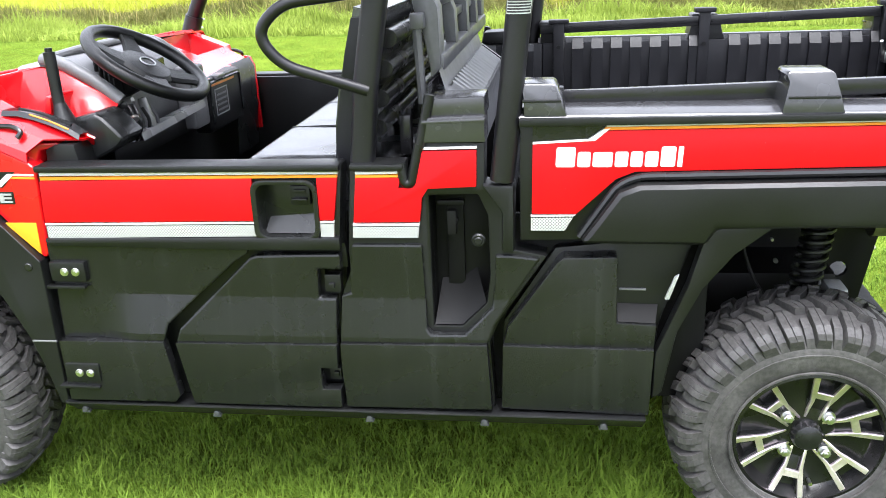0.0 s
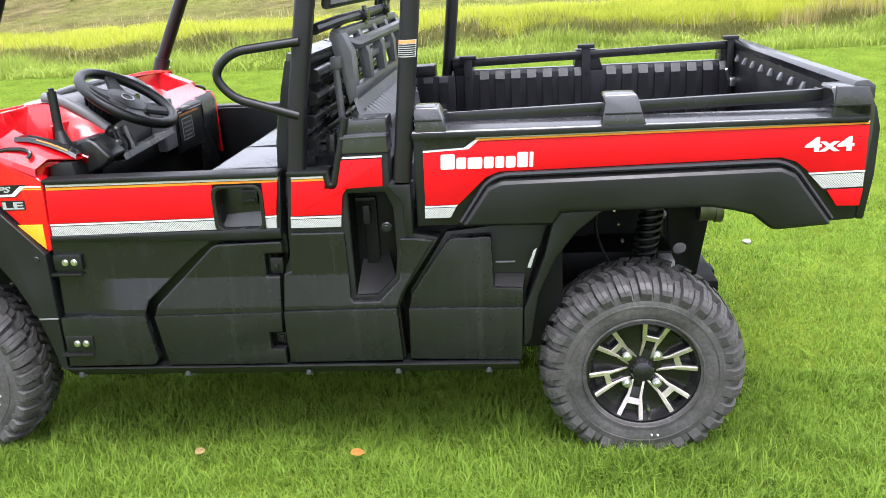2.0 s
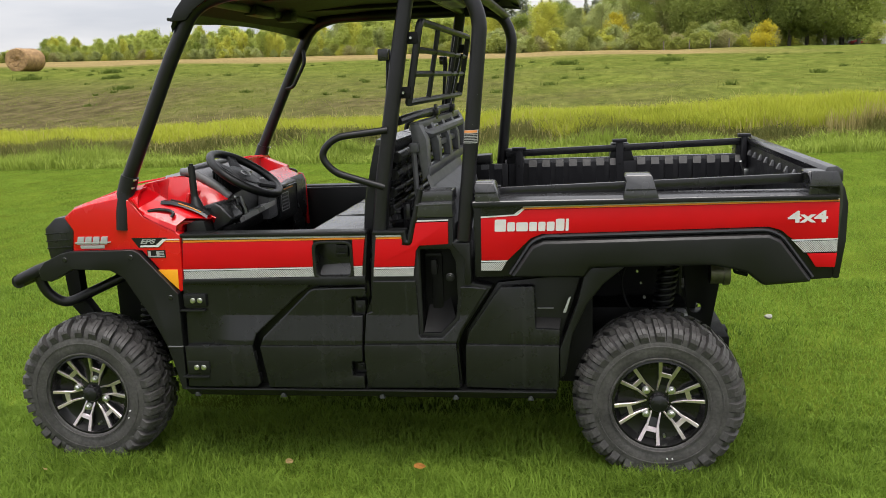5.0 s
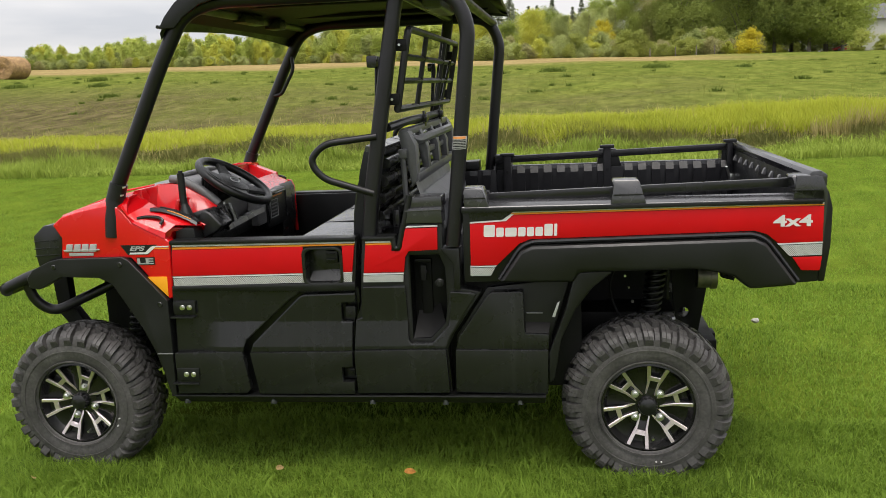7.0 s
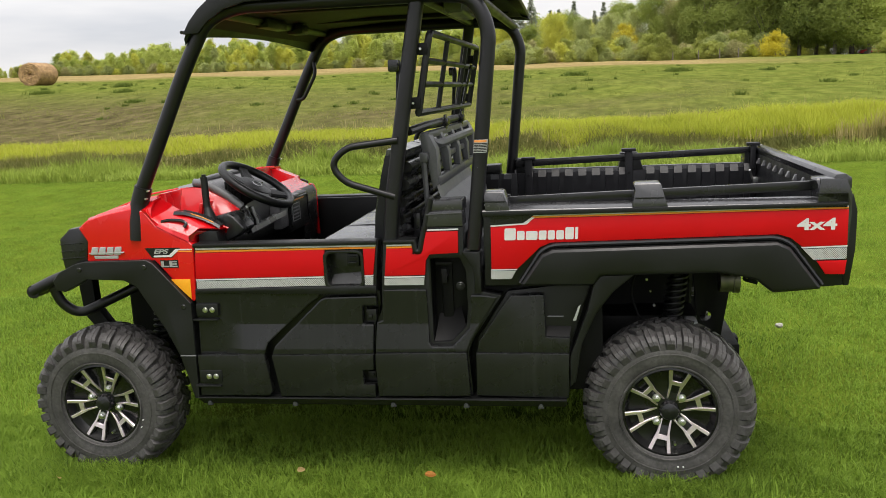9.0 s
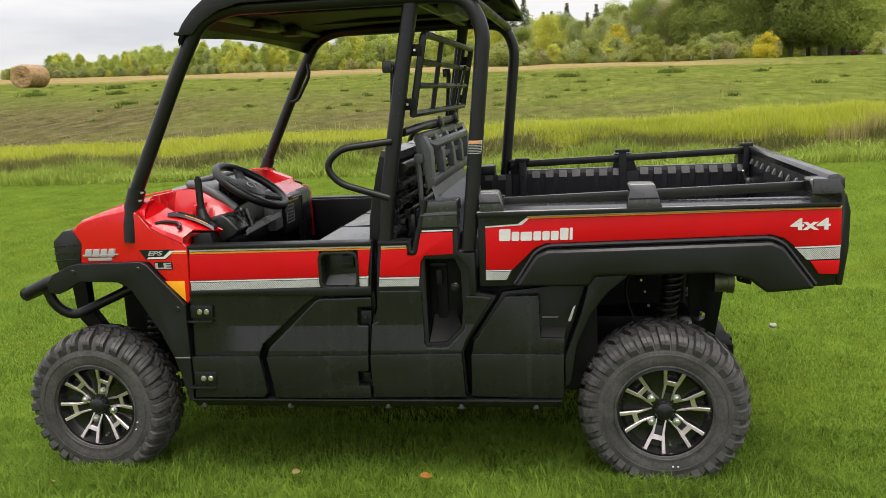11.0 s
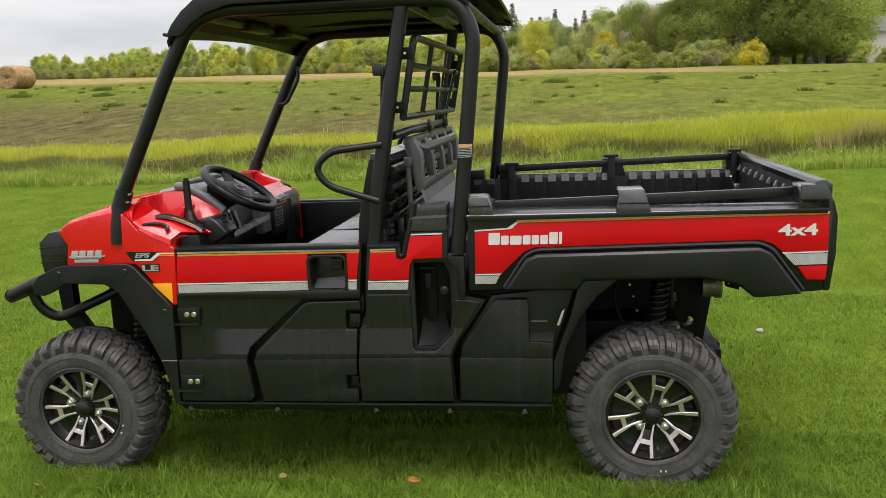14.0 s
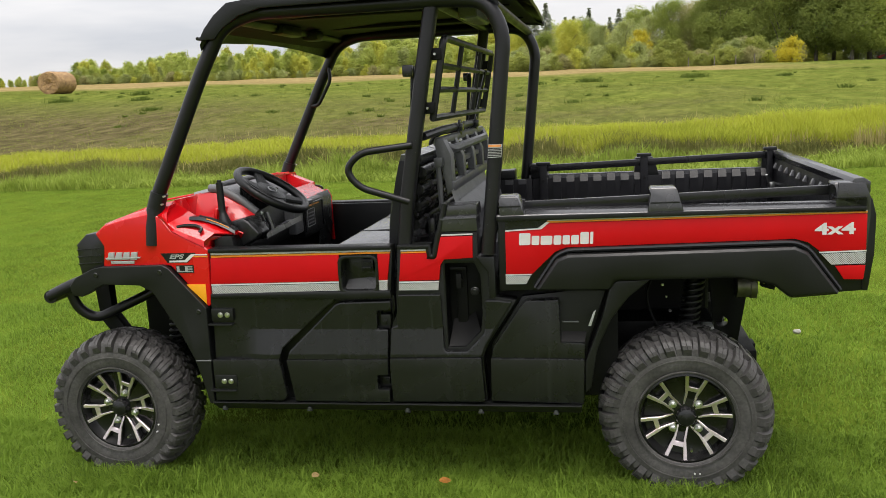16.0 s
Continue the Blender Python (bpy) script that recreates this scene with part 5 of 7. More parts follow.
# the maker's word mark as plain blocks
x = 1.733
for w, h in ((0.043, 0.046), (0.029, 0.035), (0.044, 0.034), (0.029, 0.035), (0.027, 0.035), (0.029, 0.035), (0.032, 0.046), (0.011, 0.046)):
    block = plate(rounded(x, x + w, 1.004, 1.004 + h, 0.005 if w > 0.02 else 0.002, 3), 0.0185, 0.022, 0)
    for v in block.verts:
        v.co.x += 0.05 * (v.co.z - 1.004)
    part("logo_block", block, WHITE, bed_sides[0], "plain white logo block")
    x += w + 0.0048
both("rear_fender", plate([(1.789, 0.830), (1.874, 0.952), (1.918, 0.970), (2.725, 0.985), (2.770, 0.964), (2.886, 0.808), (2.712, 0.794), (2.654, 0.843), (2.600, 0.858), (2.526, 0.872), (2.092, 0.866), (2.071, 0.828)], -0.018, 0.075, 0.022, seg=3), BLACK, bed_sides, "matt black rear wheel-arch flare")
both("fender_edge", tube([(1.790, 0.018, 0.838), (1.872, 0.018, 0.962), (1.916, 0.018, 0.982), (2.727, 0.018, 0.997), (2.776, 0.018, 0.974), (2.888, 0.018, 0.820)], 0.009, 0.03, 8), BLACK_GLOSS, bed_sides)
# shade beneath the bed painted with the chassis black
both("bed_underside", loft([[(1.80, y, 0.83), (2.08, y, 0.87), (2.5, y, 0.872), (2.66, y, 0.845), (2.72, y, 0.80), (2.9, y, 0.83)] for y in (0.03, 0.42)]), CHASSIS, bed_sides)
both("end_post", plate([(2.970, 1.112), (2.988, 1.150), (3.004, 1.085), (3.002, 0.95), (2.984, 0.812), (2.962, 0.812)], 0.026, 0.10, 0.006), BLACK, bed_sides, "rounded black bed end")
gate = part("tailgate", box(2.925, 2.972, 0.045, 1.535, 0.845, 1.185, 0.010), BED_LINER, utv, "black moulded tailgate, closed")
part("gate_rail", plate([(2.925, 1.180), (2.918, 1.206), (2.928, 1.220), (2.960, 1.222), (2.984, 1.205), (2.984, 1.165), (2.95, 1.165)], 0.035, 1.545, 0.006), LEDGE, gate, "wet dark grey tailgate top")
# pale grey blocks paint the light that shows at the gate's slots
for k in range(10):
    y = 0.20 + k * 0.128
    part("gate_pad", plate([(2.908, 1.134), (2.920, 1.160), (2.930, 1.160), (2.930, 1.130)], y, y + 0.026, 0.003), GREY_PLASTIC, gate, "small pale block standing for light through a slot")
both("gate_corner", plate([(2.862, 1.112), (2.866, 1.150), (2.875, 1.208), (2.962, 1.206), (2.984, 1.150), (2.984, 1.08), (2.97, 0.86), (2.955, 0.86), (2.955, 1.112)], 0.022, 0.12, 0.008), LEDGE, (gate, gate), "moulded tailgate corner")
both("gate_handle", join(box(2.90, 2.93, 0.15, 0.19, 1.02, 1.06, 0.006), tube([(2.90, 0.17, 1.05), (2.88, 0.2, 1.10)], 0.006)), CHROME, (gate, gate))

# roll cage and roof
near_a = [(0.243, 0.055, 1.13), (0.252, 0.055, 1.215), (0.492, 0.055, 1.70), (0.597, 0.06, 1.885), (0.72, 0.07, 1.93), (1.50, 0.07, 1.93), (1.640, 0.05, 1.915), (1.700, 0.045, 1.80), (1.612, 0.035, 0.97)]
cage = part("roll_cage", tube(near_a, 0.0285, 0.10, 16), TUBE, utv, "black tubular roll cage")
part("cage_side", tube([(x, 2 * YC - y, z) for x, y, z in near_a], 0.0285, 0.10, 16), TUBE, cage)
both("pillar_joint", join(tube([(0.238, 0.055, 1.165), (0.268, 0.055, 1.245)], 0.035), tube([(0.227, 0.055, 1.20), (0.284, 0.055, 1.19)], 0.008), tube([(0.244, 0.055, 1.245), (0.297, 0.055, 1.228)], 0.008)), TUBE, (cage, cage))
for x, z in ((0.296, 1.230), (0.284, 1.198)):
    both("pillar_bolt", disc((x, z), 0.0042, 0.030, 0.046, 8), CHROME, (cage, cage))
both("pillar_foot", join(tube([(0.242, 0.052, 1.178), (0.232, 0.040, 1.10), (0.226, 0.034, 1.030)], (0.0325, 0.0275), seg=18), tube([(0.242, 0.055, 1.170), (0.243, 0.055, 1.180)], 0.035, seg=18)), TUBE, (cage, cage), "black pillar boot on the fender")
def octagon(x, y, z, a, b, c):
    return [(x - a + c, y - b, z), (x + a - c, y - b, z), (x + a, y - b + c, z), (x + a, y + b - c, z), (x + a - c, y + b, z), (x - a + c, y + b, z), (x - a, y + b - c, z), (x - a, y - b + c, z)]


both("b_pillar", loft([octagon(x, y, z, 0.027, 0.027, 0.010) for x, y, z in ((1.281, 0.055, 0.99), (1.304, 0.055, 1.20), (1.394, 0.07, 1.73), (1.432, 0.085, 1.945))], True), TUBE, (cage, cage), "square black centre pillar", 50)
both("pillar_shroud", plate([(1.258, 1.03), (1.270, 0.985), (1.280, 1.08), (1.352, 1.66), (1.345, 1.70), (1.330, 1.69), (1.316, 1.45), (1.266, 1.16)], 0.096, 0.116, 0.006), TUBE, (cage, cage))
both("belt_anchor", box(1.305, 1.345, 0.06, 0.10, 1.655, 1.70, 0.008), BLACK_GLOSS, (cage, cage))
both("grab_bar", tube([(1.335, 0.035, 1.398), (1.135, 0.005, 1.378), (1.075, 0.0, 1.315), (1.125, 0.005, 1.245), (1.312, 0.035, 1.180)], 0.0135, 0.07, 12), TUBE, (cage, cage), "black side grab bar")
part("cross_bar", tube([(1.43, 0.10, 1.935), (1.43, 1.48, 1.935)], 0.024), TUBE, cage)
part("cross_bar", tube([(0.62, 0.10, 1.92), (0.62, 1.48, 1.92)], 0.024), TUBE, cage)
part("cross_bar", tube([(1.665, 0.05, 1.90), (1.665, 1.53, 1.90)], 0.02), TUBE, cage)
part("dash_handle", tube([(0.420, 1.51, 1.560), (0.475, 1.49, 1.562), (0.555, 1.49, 1.70), (0.540, 1.51, 1.785)], 0.010, 0.03, 10), TUBE, cage, "black passenger pillar handle")
roof_rows = []
for x, z in ((0.520, 1.828), (0.545, 1.880), (0.575, 1.922), (0.66, 1.972), (0.80, 1.990), (1.20, 2.000), (1.55, 1.996), (1.70, 1.985), (1.745, 1.965)):
    row = [(x, 0.03, z - 0.035), (x, 0.022, z - 0.012), (x, 0.055, z)]
    row += [(x, 0.055 + (2 * YC - 0.11) * k / 8, z + 0.028 * math.sin(math.pi * k / 8)) for k in range(1, 8)]
    row += [(x, 2 * YC - p[1], p[2]) for p in reversed(row[:3])]
    roof_rows.append(row)
roof = part("roof", thick(loft(roof_rows), 0.014), BLACK, utv, "black moulded plastic roof", 50)
both("roof_fascia", plate([(0.521, 1.832), (0.547, 1.876), (0.590, 1.924), (0.646, 1.967), (0.80, 1.984), (1.20, 1.994), (1.55, 1.990), (1.70, 1.979), (1.748, 1.955), (1.748, 1.930), (1.60, 1.945), (0.78, 1.940), (0.69, 1.915), (0.62, 1.872), (0.585, 1.834)], 0.010, 0.024, 0.004), BLACK, (roof, roof), "black moulded roof side")
part("roof_lip", tube([(0.508, 0.03, 1.842), (0.520, 0.30, 1.86), (0.520, 1.28, 1.86), (0.508, 1.55, 1.842)], 0.007, seg=8), BLACK_GLOSS, roof)
part("roof_lining", loft([[(x, y, z) for y in (0.13, 0.4, 0.79, 1.18, 1.45)] for x, z in ((0.56, 1.865), (0.66, 1.935), (1.0, 1.955), (1.45, 1.955), (1.72, 1.94))]), LINING, roof, "matt black roof lining")
for y in (0.48, 1.10):
    part("roof_rib", box(0.70, 1.68, y, y + 0.06, 1.935, 1.957, 0.010), LINING, roof)
part("visor_clip", box(0.60, 0.66, 0.55, 0.80, 1.885, 1.93, 0.012), BLACK, roof)
part("visor_clip", box(0.60, 0.68, 0.95, 1.05, 1.88, 1.93, 0.012), BLACK, roof)
part("roof_lamp", soften(box(1.48, 1.56, 0.35, 0.75, 1.885, 1.935, 0.0), 0.015, 3), GREY_PLASTIC, roof, "grey lamp housing under the roof")

# rear screen


def on_screen(y, t):
    return (1.410 + 0.056 * t, y, 1.495 + 0.300 * t)


screen = part("rear_screen", tube([on_screen(0.095, 0), on_screen(0.095, 1), on_screen(1.485, 1), on_screen(1.485, 0)], 0.014, 0.03, 8, True), TUBE, utv, "black barred rear screen")
for t in (0.36, 0.66):
    part("screen_bar", tube([on_screen(0.095, t), on_screen(1.485, t)], 0.012, seg=4), TUBE, screen)
for y in (0.52, 1.08):
    part("screen_bar", tube([on_screen(y, 0), on_screen(y, 1)], 0.011, seg=8), TUBE, screen)
for t in (0.13, 0.80):
    x, _, z = on_screen(0, t)
    both("screen_bracket", join(box(x - 0.055, x + 0.004, 0.080, 0.096, z - 0.022, z + 0.022, 0.003), disc((x - 0.022, z), 0.008, 0.074, 0.082, 8)), CHASSIS, (screen, screen), "black bolted bracket")
    both("bracket_bolt", disc((x - 0.022, z), 0.005, 0.068, 0.076, 8), CHROME, (screen, screen), "bright bracket bolt")

# seats and seat surround
seat = part("seat_cushion", soften(box(0.93, 1.36, 0.20, 1.38, 0.86, 0.985, 0.0), 0.035, 4), VINYL, utv, "wet black vinyl bench cushion")
for y in (0.58, 0.98):
    part("cushion_seam", tube([(0.945, y, 0.982), (1.10, y, 0.9865), (1.34, y, 0.9865)], 0.004, seg=8), BLACK, seat)
part("seat_base", box(0.96, 1.40, 0.14, 1.44, 0.45, 0.865, 0.02), BLACK, utv, "black seat box")
for y0, y1 in ((0.125, 0.60), (0.62, 0.96), (0.98, 1.455)):
    back = loft([[(x, y, z) for y in np.linspace(y0, y1, 6)] for x, z in ((1.264, 0.965), (1.272, 1.08), (1.281, 1.16), (1.300, 1.25), (1.322, 1.345))])
    for v in back.verts:
        v.co.x -= 0.012 * math.sin((v.co.z - 1.02) / 0.325 * math.pi * 3) ** 2
    back = part("seat_back", thick(back, 0.055), VINYL, utv, "black vinyl seat back with rolls", 60)
    # added sheets: paint the ends near-black, hiding the vinyl's glancing reflection
    for y in (y0 - 0.008, y1 + 0.002):
        part("end_panel", plate([(1.206, 0.970), (1.262, 0.962), (1.270, 1.08), (1.279, 1.16), (1.298, 1.25), (1.318, 1.335), (1.262, 1.335), (1.240, 1.25), (1.216, 1.12), (1.206, 1.06)], y, y + 0.006, 0.002), BED_LINER, back, "added matt black sheet that darkens the seat back's end")
    for z, x in ((1.128, 1.250), (1.235, 1.272)):
        part("back_roll", tube([(x, y0 + 0.015, z), (x, y1 - 0.015, z)], 0.022, seg=12), VINYL, back)
    for z, x in ((1.075, 1.306), (1.145, 1.316), (1.215, 1.328), (1.285, 1.342)):
        part("back_rib", tube([(x, y0 + 0.004, z), (x, y1 - 0.004, z)], 0.024, seg=12, squash=0.9), BLACK_GLOSS, back)
surround = part("seat_surround", join(
    tube([(1.395, 0.225, 1.395), (1.44, 0.30, 1.36), (1.44, 1.28, 1.36), (1.395, 1.355, 1.395)], 0.02, 0.05, 8),
    plate([(1.382, 1.412), (1.425, 1.406), (1.452, 1.345), (1.456, 1.20), (1.430, 1.175), (1.412, 1.28), (1.390, 1.345)], 0.212, 0.29, 0.012),
    plate([(1.382, 1.412), (1.425, 1.406), (1.452, 1.345), (1.456, 1.20), (1.430, 1.175), (1.412, 1.28), (1.390, 1.345)], 1.295, 1.385, 0.012),
    box(1.385, 1.425, 0.22, 1.36, 1.385, 1.415, 0.010), box(1.428, 1.462, 0.22, 1.36, 1.195, 1.235, 0.008)), SEAT_FRAME, utv, "dark grey plastic frame behind the seats")
for y0, y1 in ((0.28, 0.34), (0.53, 0.76), (0.82, 1.03)):
    part("frame_bar", box(1.425, 1.445, y0, y1, 1.290, 1.314, 0.005), SEAT_FRAME, surround)
for y in (0.47, 0.76, 1.03):
    part("frame_slat", plate([(1.40, 1.40), (1.425, 1.40), (1.458, 1.32), (1.462, 1.21), (1.435, 1.21), (1.42, 1.32)], y, y + 0.060, 0.006), SEAT_FRAME, surround)
both("frame_knob", join(soften(box(1.386, 1.420, 0.182, 0.214, 1.298, 1.335, 0.0), 0.006, 2), tube([(1.400, 0.198, 1.305), (1.408, 0.198, 1.12)], 0.011, seg=8)), SEAT_FRAME, (surround, surround))
shelf = part("rear_shelf", loft([[(x, y, z) for y in (0.16, 0.5, 0.79, 1.08)] for x, z in ((1.456, 1.205), (1.470, 1.158), (1.475, 1.150), (1.54, 1.100), (1.552, 1.00))]), SEAT_FRAME, surround, "dark grey sloping rear shelf")
for k in range(18):
    y = 0.24 + k * 0.046
    part("shelf_rib", loft([[(1.472, y, 1.150), (1.472, y + 0.026, 1.150)], [(1.476, y + 0.003, 1.166), (1.476, y + 0.023, 1.166)], [(1.540, y + 0.003, 1.118), (1.540, y + 0.023, 1.118)], [(1.548, y, 1.07), (1.548, y + 0.026, 1.07)]]), SEAT_FRAME, shelf)
part("seat_bar", tube([(1.36, 0.12, 1.425), (1.40, 0.30, 1.44), (1.40, 1.28, 1.44), (1.36, 1.46, 1.425)], 0.017, 0.05, 10), TUBE, utv, "black tube over the seat backs")
for y in (0.62, 1.10):
    part("seat_belt", join(box(1.415, 1.425, y, y + 0.045, 1.40, 1.47, 0.003), box(1.405, 1.435, y - 0.005, y + 0.05, 1.42, 1.455, 0.008)), BLACK_GLOSS, utv, "black seat belt guide")
for y in (1.20, 1.23):
    part("seat_belt", tube([(1.405, y, 1.44), (1.425, y + 0.03, 1.56), (1.462, y + 0.05, 1.70)], 0.0055, 0.05, 6), BLACK_GLOSS, utv, "black hanging seat belt strap")
both("belt_buckle", join(box(1.345, 1.375, 0.20, 0.23, 0.99, 1.09, 0.006), tube([(1.36, 0.215, 0.98), (1.365, 0.24, 1.10)], 0.009, seg=8)), BLACK_GLOSS)

# cab floor, firewall and dash
part("cab_floor", box(0.42, 0.98, 0.11, 1.47, 0.42, 0.45, 0.004), BLACK, utv, "black rubber cab floor")
part("firewall", loft([[(x, y, z) for y in (0.11, 0.45, 0.79, 1.13, 1.47)] for x, z in ((0.60, 0.45), (0.46, 0.56), (0.44, 0.95))]), BLACK, utv, "black footwell wall")
TRUE_UP[0] = False
dash = part("dash", loft([[(x, y, z - (0.015 if y < 0.3 or y > 1.28 else 0.0)) for y in (0.28, 0.34, 0.45, 0.62, 0.72, 0.80, 0.84)] for x, z in ((0.29, 1.208), (0.39, 1.228), (0.445, 1.226), (0.505, 1.185), (0.535, 1.12), (0.538, 1.05), (0.525, 0.99), (0.48, 0.95))]), GREY_PLASTIC, utv, "dark grey plastic dash", 40)
part("cowl", tube([(0.385, 0.300, 1.226), (0.440, 0.290, 1.222), (0.535, 0.288, 1.168), (0.592, 0.295, 1.115)], 0.018, 0.05, 12), GREY_PLASTIC, dash, "rounded grey dash edge")
part("cowl", tube([(0.385, 0.84, 1.222), (0.440, 0.845, 1.215), (0.520, 0.85, 1.155), (0.560, 0.85, 1.10)], 0.018, 0.05, 12), GREY_PLASTIC, dash, "rounded grey dash edge")
part("dash_lip", tube([(0.395, 0.30, 1.228), (0.415, 0.42, 1.238), (0.415, 0.72, 1.238), (0.395, 0.84, 1.226)], 0.012, 0.05, 10), GREY_PLASTIC, dash)
for k in range(5):
    part("vent_slat", box(0.500 + 0.012 * k, 0.505 + 0.012 * k, 0.345, 0.425, 1.155 - 0.012 * k, 1.222 - 0.014 * k, 0.002), BLACK, dash, "black vent slat")
part("meter_panel", box(0.535, 0.552, 0.46, 0.66, 1.115, 1.185, 0.006), BLACK_GLOSS, dash, "glossy black meter panel")
part("key_panel", box(0.545, 0.565, 0.33, 0.39, 1.04, 1.10, 0.008), BLACK_GLOSS, dash)
part("key", join(disc((0.575, 1.075), 0.012, 0.345, 0.35, 12), box(0.562, 0.58, 0.343, 0.35, 1.068, 1.082, 0.002)), CHROME, dash, "bright ignition key")
part("knee_panel", loft([[(0.555, 0.36, 0.985), (0.560, 0.36, 1.008), (0.598, 0.36, 1.012), (0.602, 0.36, 0.99)], [(0.555, 0.80, 1.000), (0.560, 0.80, 1.022), (0.598, 0.80, 1.026), (0.602, 0.80, 1.005)]], True), GLEAM_GREY, dash, "grey lower dash edge")
part("knee_strut", plate([(0.572, 1.00), (0.598, 1.00), (0.572, 1.095), (0.558, 1.095)], 0.44, 0.47, 0.004), GLEAM_GREY, dash)
part("under_dash", box(0.46, 0.555, 0.28, 0.80, 0.93, 0.99, 0.01), BLACK, dash)
glove = part("glove_box", soften(box(0.520, 0.588, 0.86, 1.17, 0.90, 1.085, 0.0), 0.018, 3), BLACK, dash, "black glove box lid")
part("switch_panel", soften(box(0.535, 0.593, 0.735, 0.845, 0.94, 1.14, 0.0), 0.012, 3), GREY_PLASTIC, dash, "grey switch panel")
part("warning_band", box(0.584, 0.5895, 0.89, 1.10, 1.052, 1.060, 0.001), ORANGE, glove, "orange warning band")
part("warning_label", box(0.584, 0.589, 0.92, 1.02, 0.955, 1.036, 0.001), INK, glove, "dark warning label")
for k in range(4):
    part("label_line", box(0.588, 0.5898, 0.928, 1.012, 0.964 + 0.017 * k, 0.971 + 0.017 * k, 0), GREY_PLASTIC, glove, "row of unreadable print")
part("bracket", soften(box(0.565, 0.600, 0.93, 1.00, 1.070, 1.086, 0.0), 0.006, 2), GREY_PLASTIC, glove)
part("lid_rim", tube([(0.590, 0.88, 0.93), (0.590, 0.88, 1.068), (0.590, 1.15, 1.068), (0.590, 1.15, 0.93)], 0.004, 0.02, 6), LEDGE, glove)
part("label_border", join(*[box(0.588, 0.5898, a, b, c, d, 0) for a, b, c, d in ((0.915, 1.025, 0.950, 0.954), (0.915, 1.025, 1.036, 1.040), (0.915, 0.919, 0.950, 1.040), (1.021, 1.025, 0.950, 1.040))]), SILVER, glove)
# red crest, tray and shift gate at each dash end
TRUE_UP[0] = False
def inward(bm):
    """Sweeps the tail of the crest in towards the seat."""
    for v in bm.verts:
        s = max(0.0, v.co.x - 0.44)
        v.co.x -= 0.30 * s
        v.co.y += 0.55 * s
    return bm


crest = both("fender_crest", inward(plate([(0.270, 1.120), (0.380, 1.070), (0.490, 1.055), (0.545, 1.050), (0.560, 1.044), (0.555, 1.036), (0.540, 1.036), (0.500, 1.036), (0.484, 1.000), (0.400, 1.000), (0.300, 1.05)], 0.030, 0.135, 0.016, seg=3)), RED, label="glossy red moulded fender crest")
for v in crest[1].data.vertices:
    w = v.co.x + PLACED[crest[1]].translation.x
    if w > 0.44:
        v.co.x -= 0.6 * (w - 0.44)
tray = [[(0.29, 0.125, 1.146), (0.36, 0.125, 1.126), (0.45, 0.125, 1.106), (0.54, 0.125, 1.082), (0.60, 0.125, 1.054)],
        [(0.29, 0.150, 1.090), (0.36, 0.150, 1.082), (0.45, 0.150, 1.070), (0.53, 0.150, 1.050), (0.58, 0.150, 1.035)],
        [(0.30, 0.215, 1.100), (0.37, 0.215, 1.092), (0.45, 0.215, 1.080), (0.53, 0.215, 1.066), (0.58, 0.215, 1.055)],
        [(0.31, 0.240, 1.150), (0.38, 0.240, 1.150), (0.46, 0.240, 1.135), (0.54, 0.240, 1.110), (0.59, 0.240, 1.090)],
        [(0.32, 0.285, 1.205), (0.38, 0.285, 1.212), (0.45, 0.285, 1.200), (0.54, 0.285, 1.155), (0.59, 0.285, 1.112)]]
part("dash_tray", thick(loft(tray), 0.006), RED, crest[0], "red moulded dash tray", 40)
part("tray_web", plate([(0.29, 1.118), (0.30, 1.20), (0.335, 1.205), (0.345, 1.118)], 0.130, 0.280, 0.006), RED, crest[0])
part("tray_web", plate([(0.455, 1.100), (0.470, 1.155), (0.482, 1.150), (0.475, 1.095)], 0.150, 0.285, 0.004), RED, crest[0])


def passenger_shelf():
    """Red ledge across the passenger side with an open tray let into it."""
    def top(x):
        return np.interp(x, [0.26, 0.31, 0.45, 0.56, 0.585], [1.180, 1.190, 1.128, 1.100, 1.080])
    xs, ys = (0.26, 0.300, 0.445, 0.54, 0.575, 0.590), (0.86, 1.10, 1.14, 1.40, 1.43, 1.46)
    bm = bmesh.new()
    v = [[bm.verts.new((x - (0.15 * (y - 0.86) if x > 0.5 else 0.0), y, top(x))) for y in ys] for x in xs]
    for i in range(len(xs) - 1):
        for k in range(len(ys) - 1):
            if not (i == 1 and k == 2):
                bm.faces.new((v[i][k], v[i][k + 1], v[i + 1][k + 1], v[i + 1][k]))
    rim = [v[1][2], v[1][3], v[2][3], v[2][2]]
    low = [bm.verts.new((p.co.x + dx, p.co.y + dy, 1.075)) for p, dx, dy in zip(rim, (0.012, 0.012, -0.02, -0.02), (0.015, -0.015, -0.015, 0.015))]
    for k in range(4):
        bm.faces.new((rim[k], rim[(k + 1) % 4], low[(k + 1) % 4], low[k]))
    bm.faces.new(low)
    return thick(bm, 0.006)


part("passenger_shelf", passenger_shelf(), RED, dash, "red ledge with an open tray", 40)
part("edge_strip", plate([(0.505, 1.090), (0.530, 1.085), (0.545, 1.05), (0.548, 0.80), (0.534, 0.80), (0.530, 1.03)], 1.432, 1.450, 0.003), RED, crest[1], "red dash edge strip")
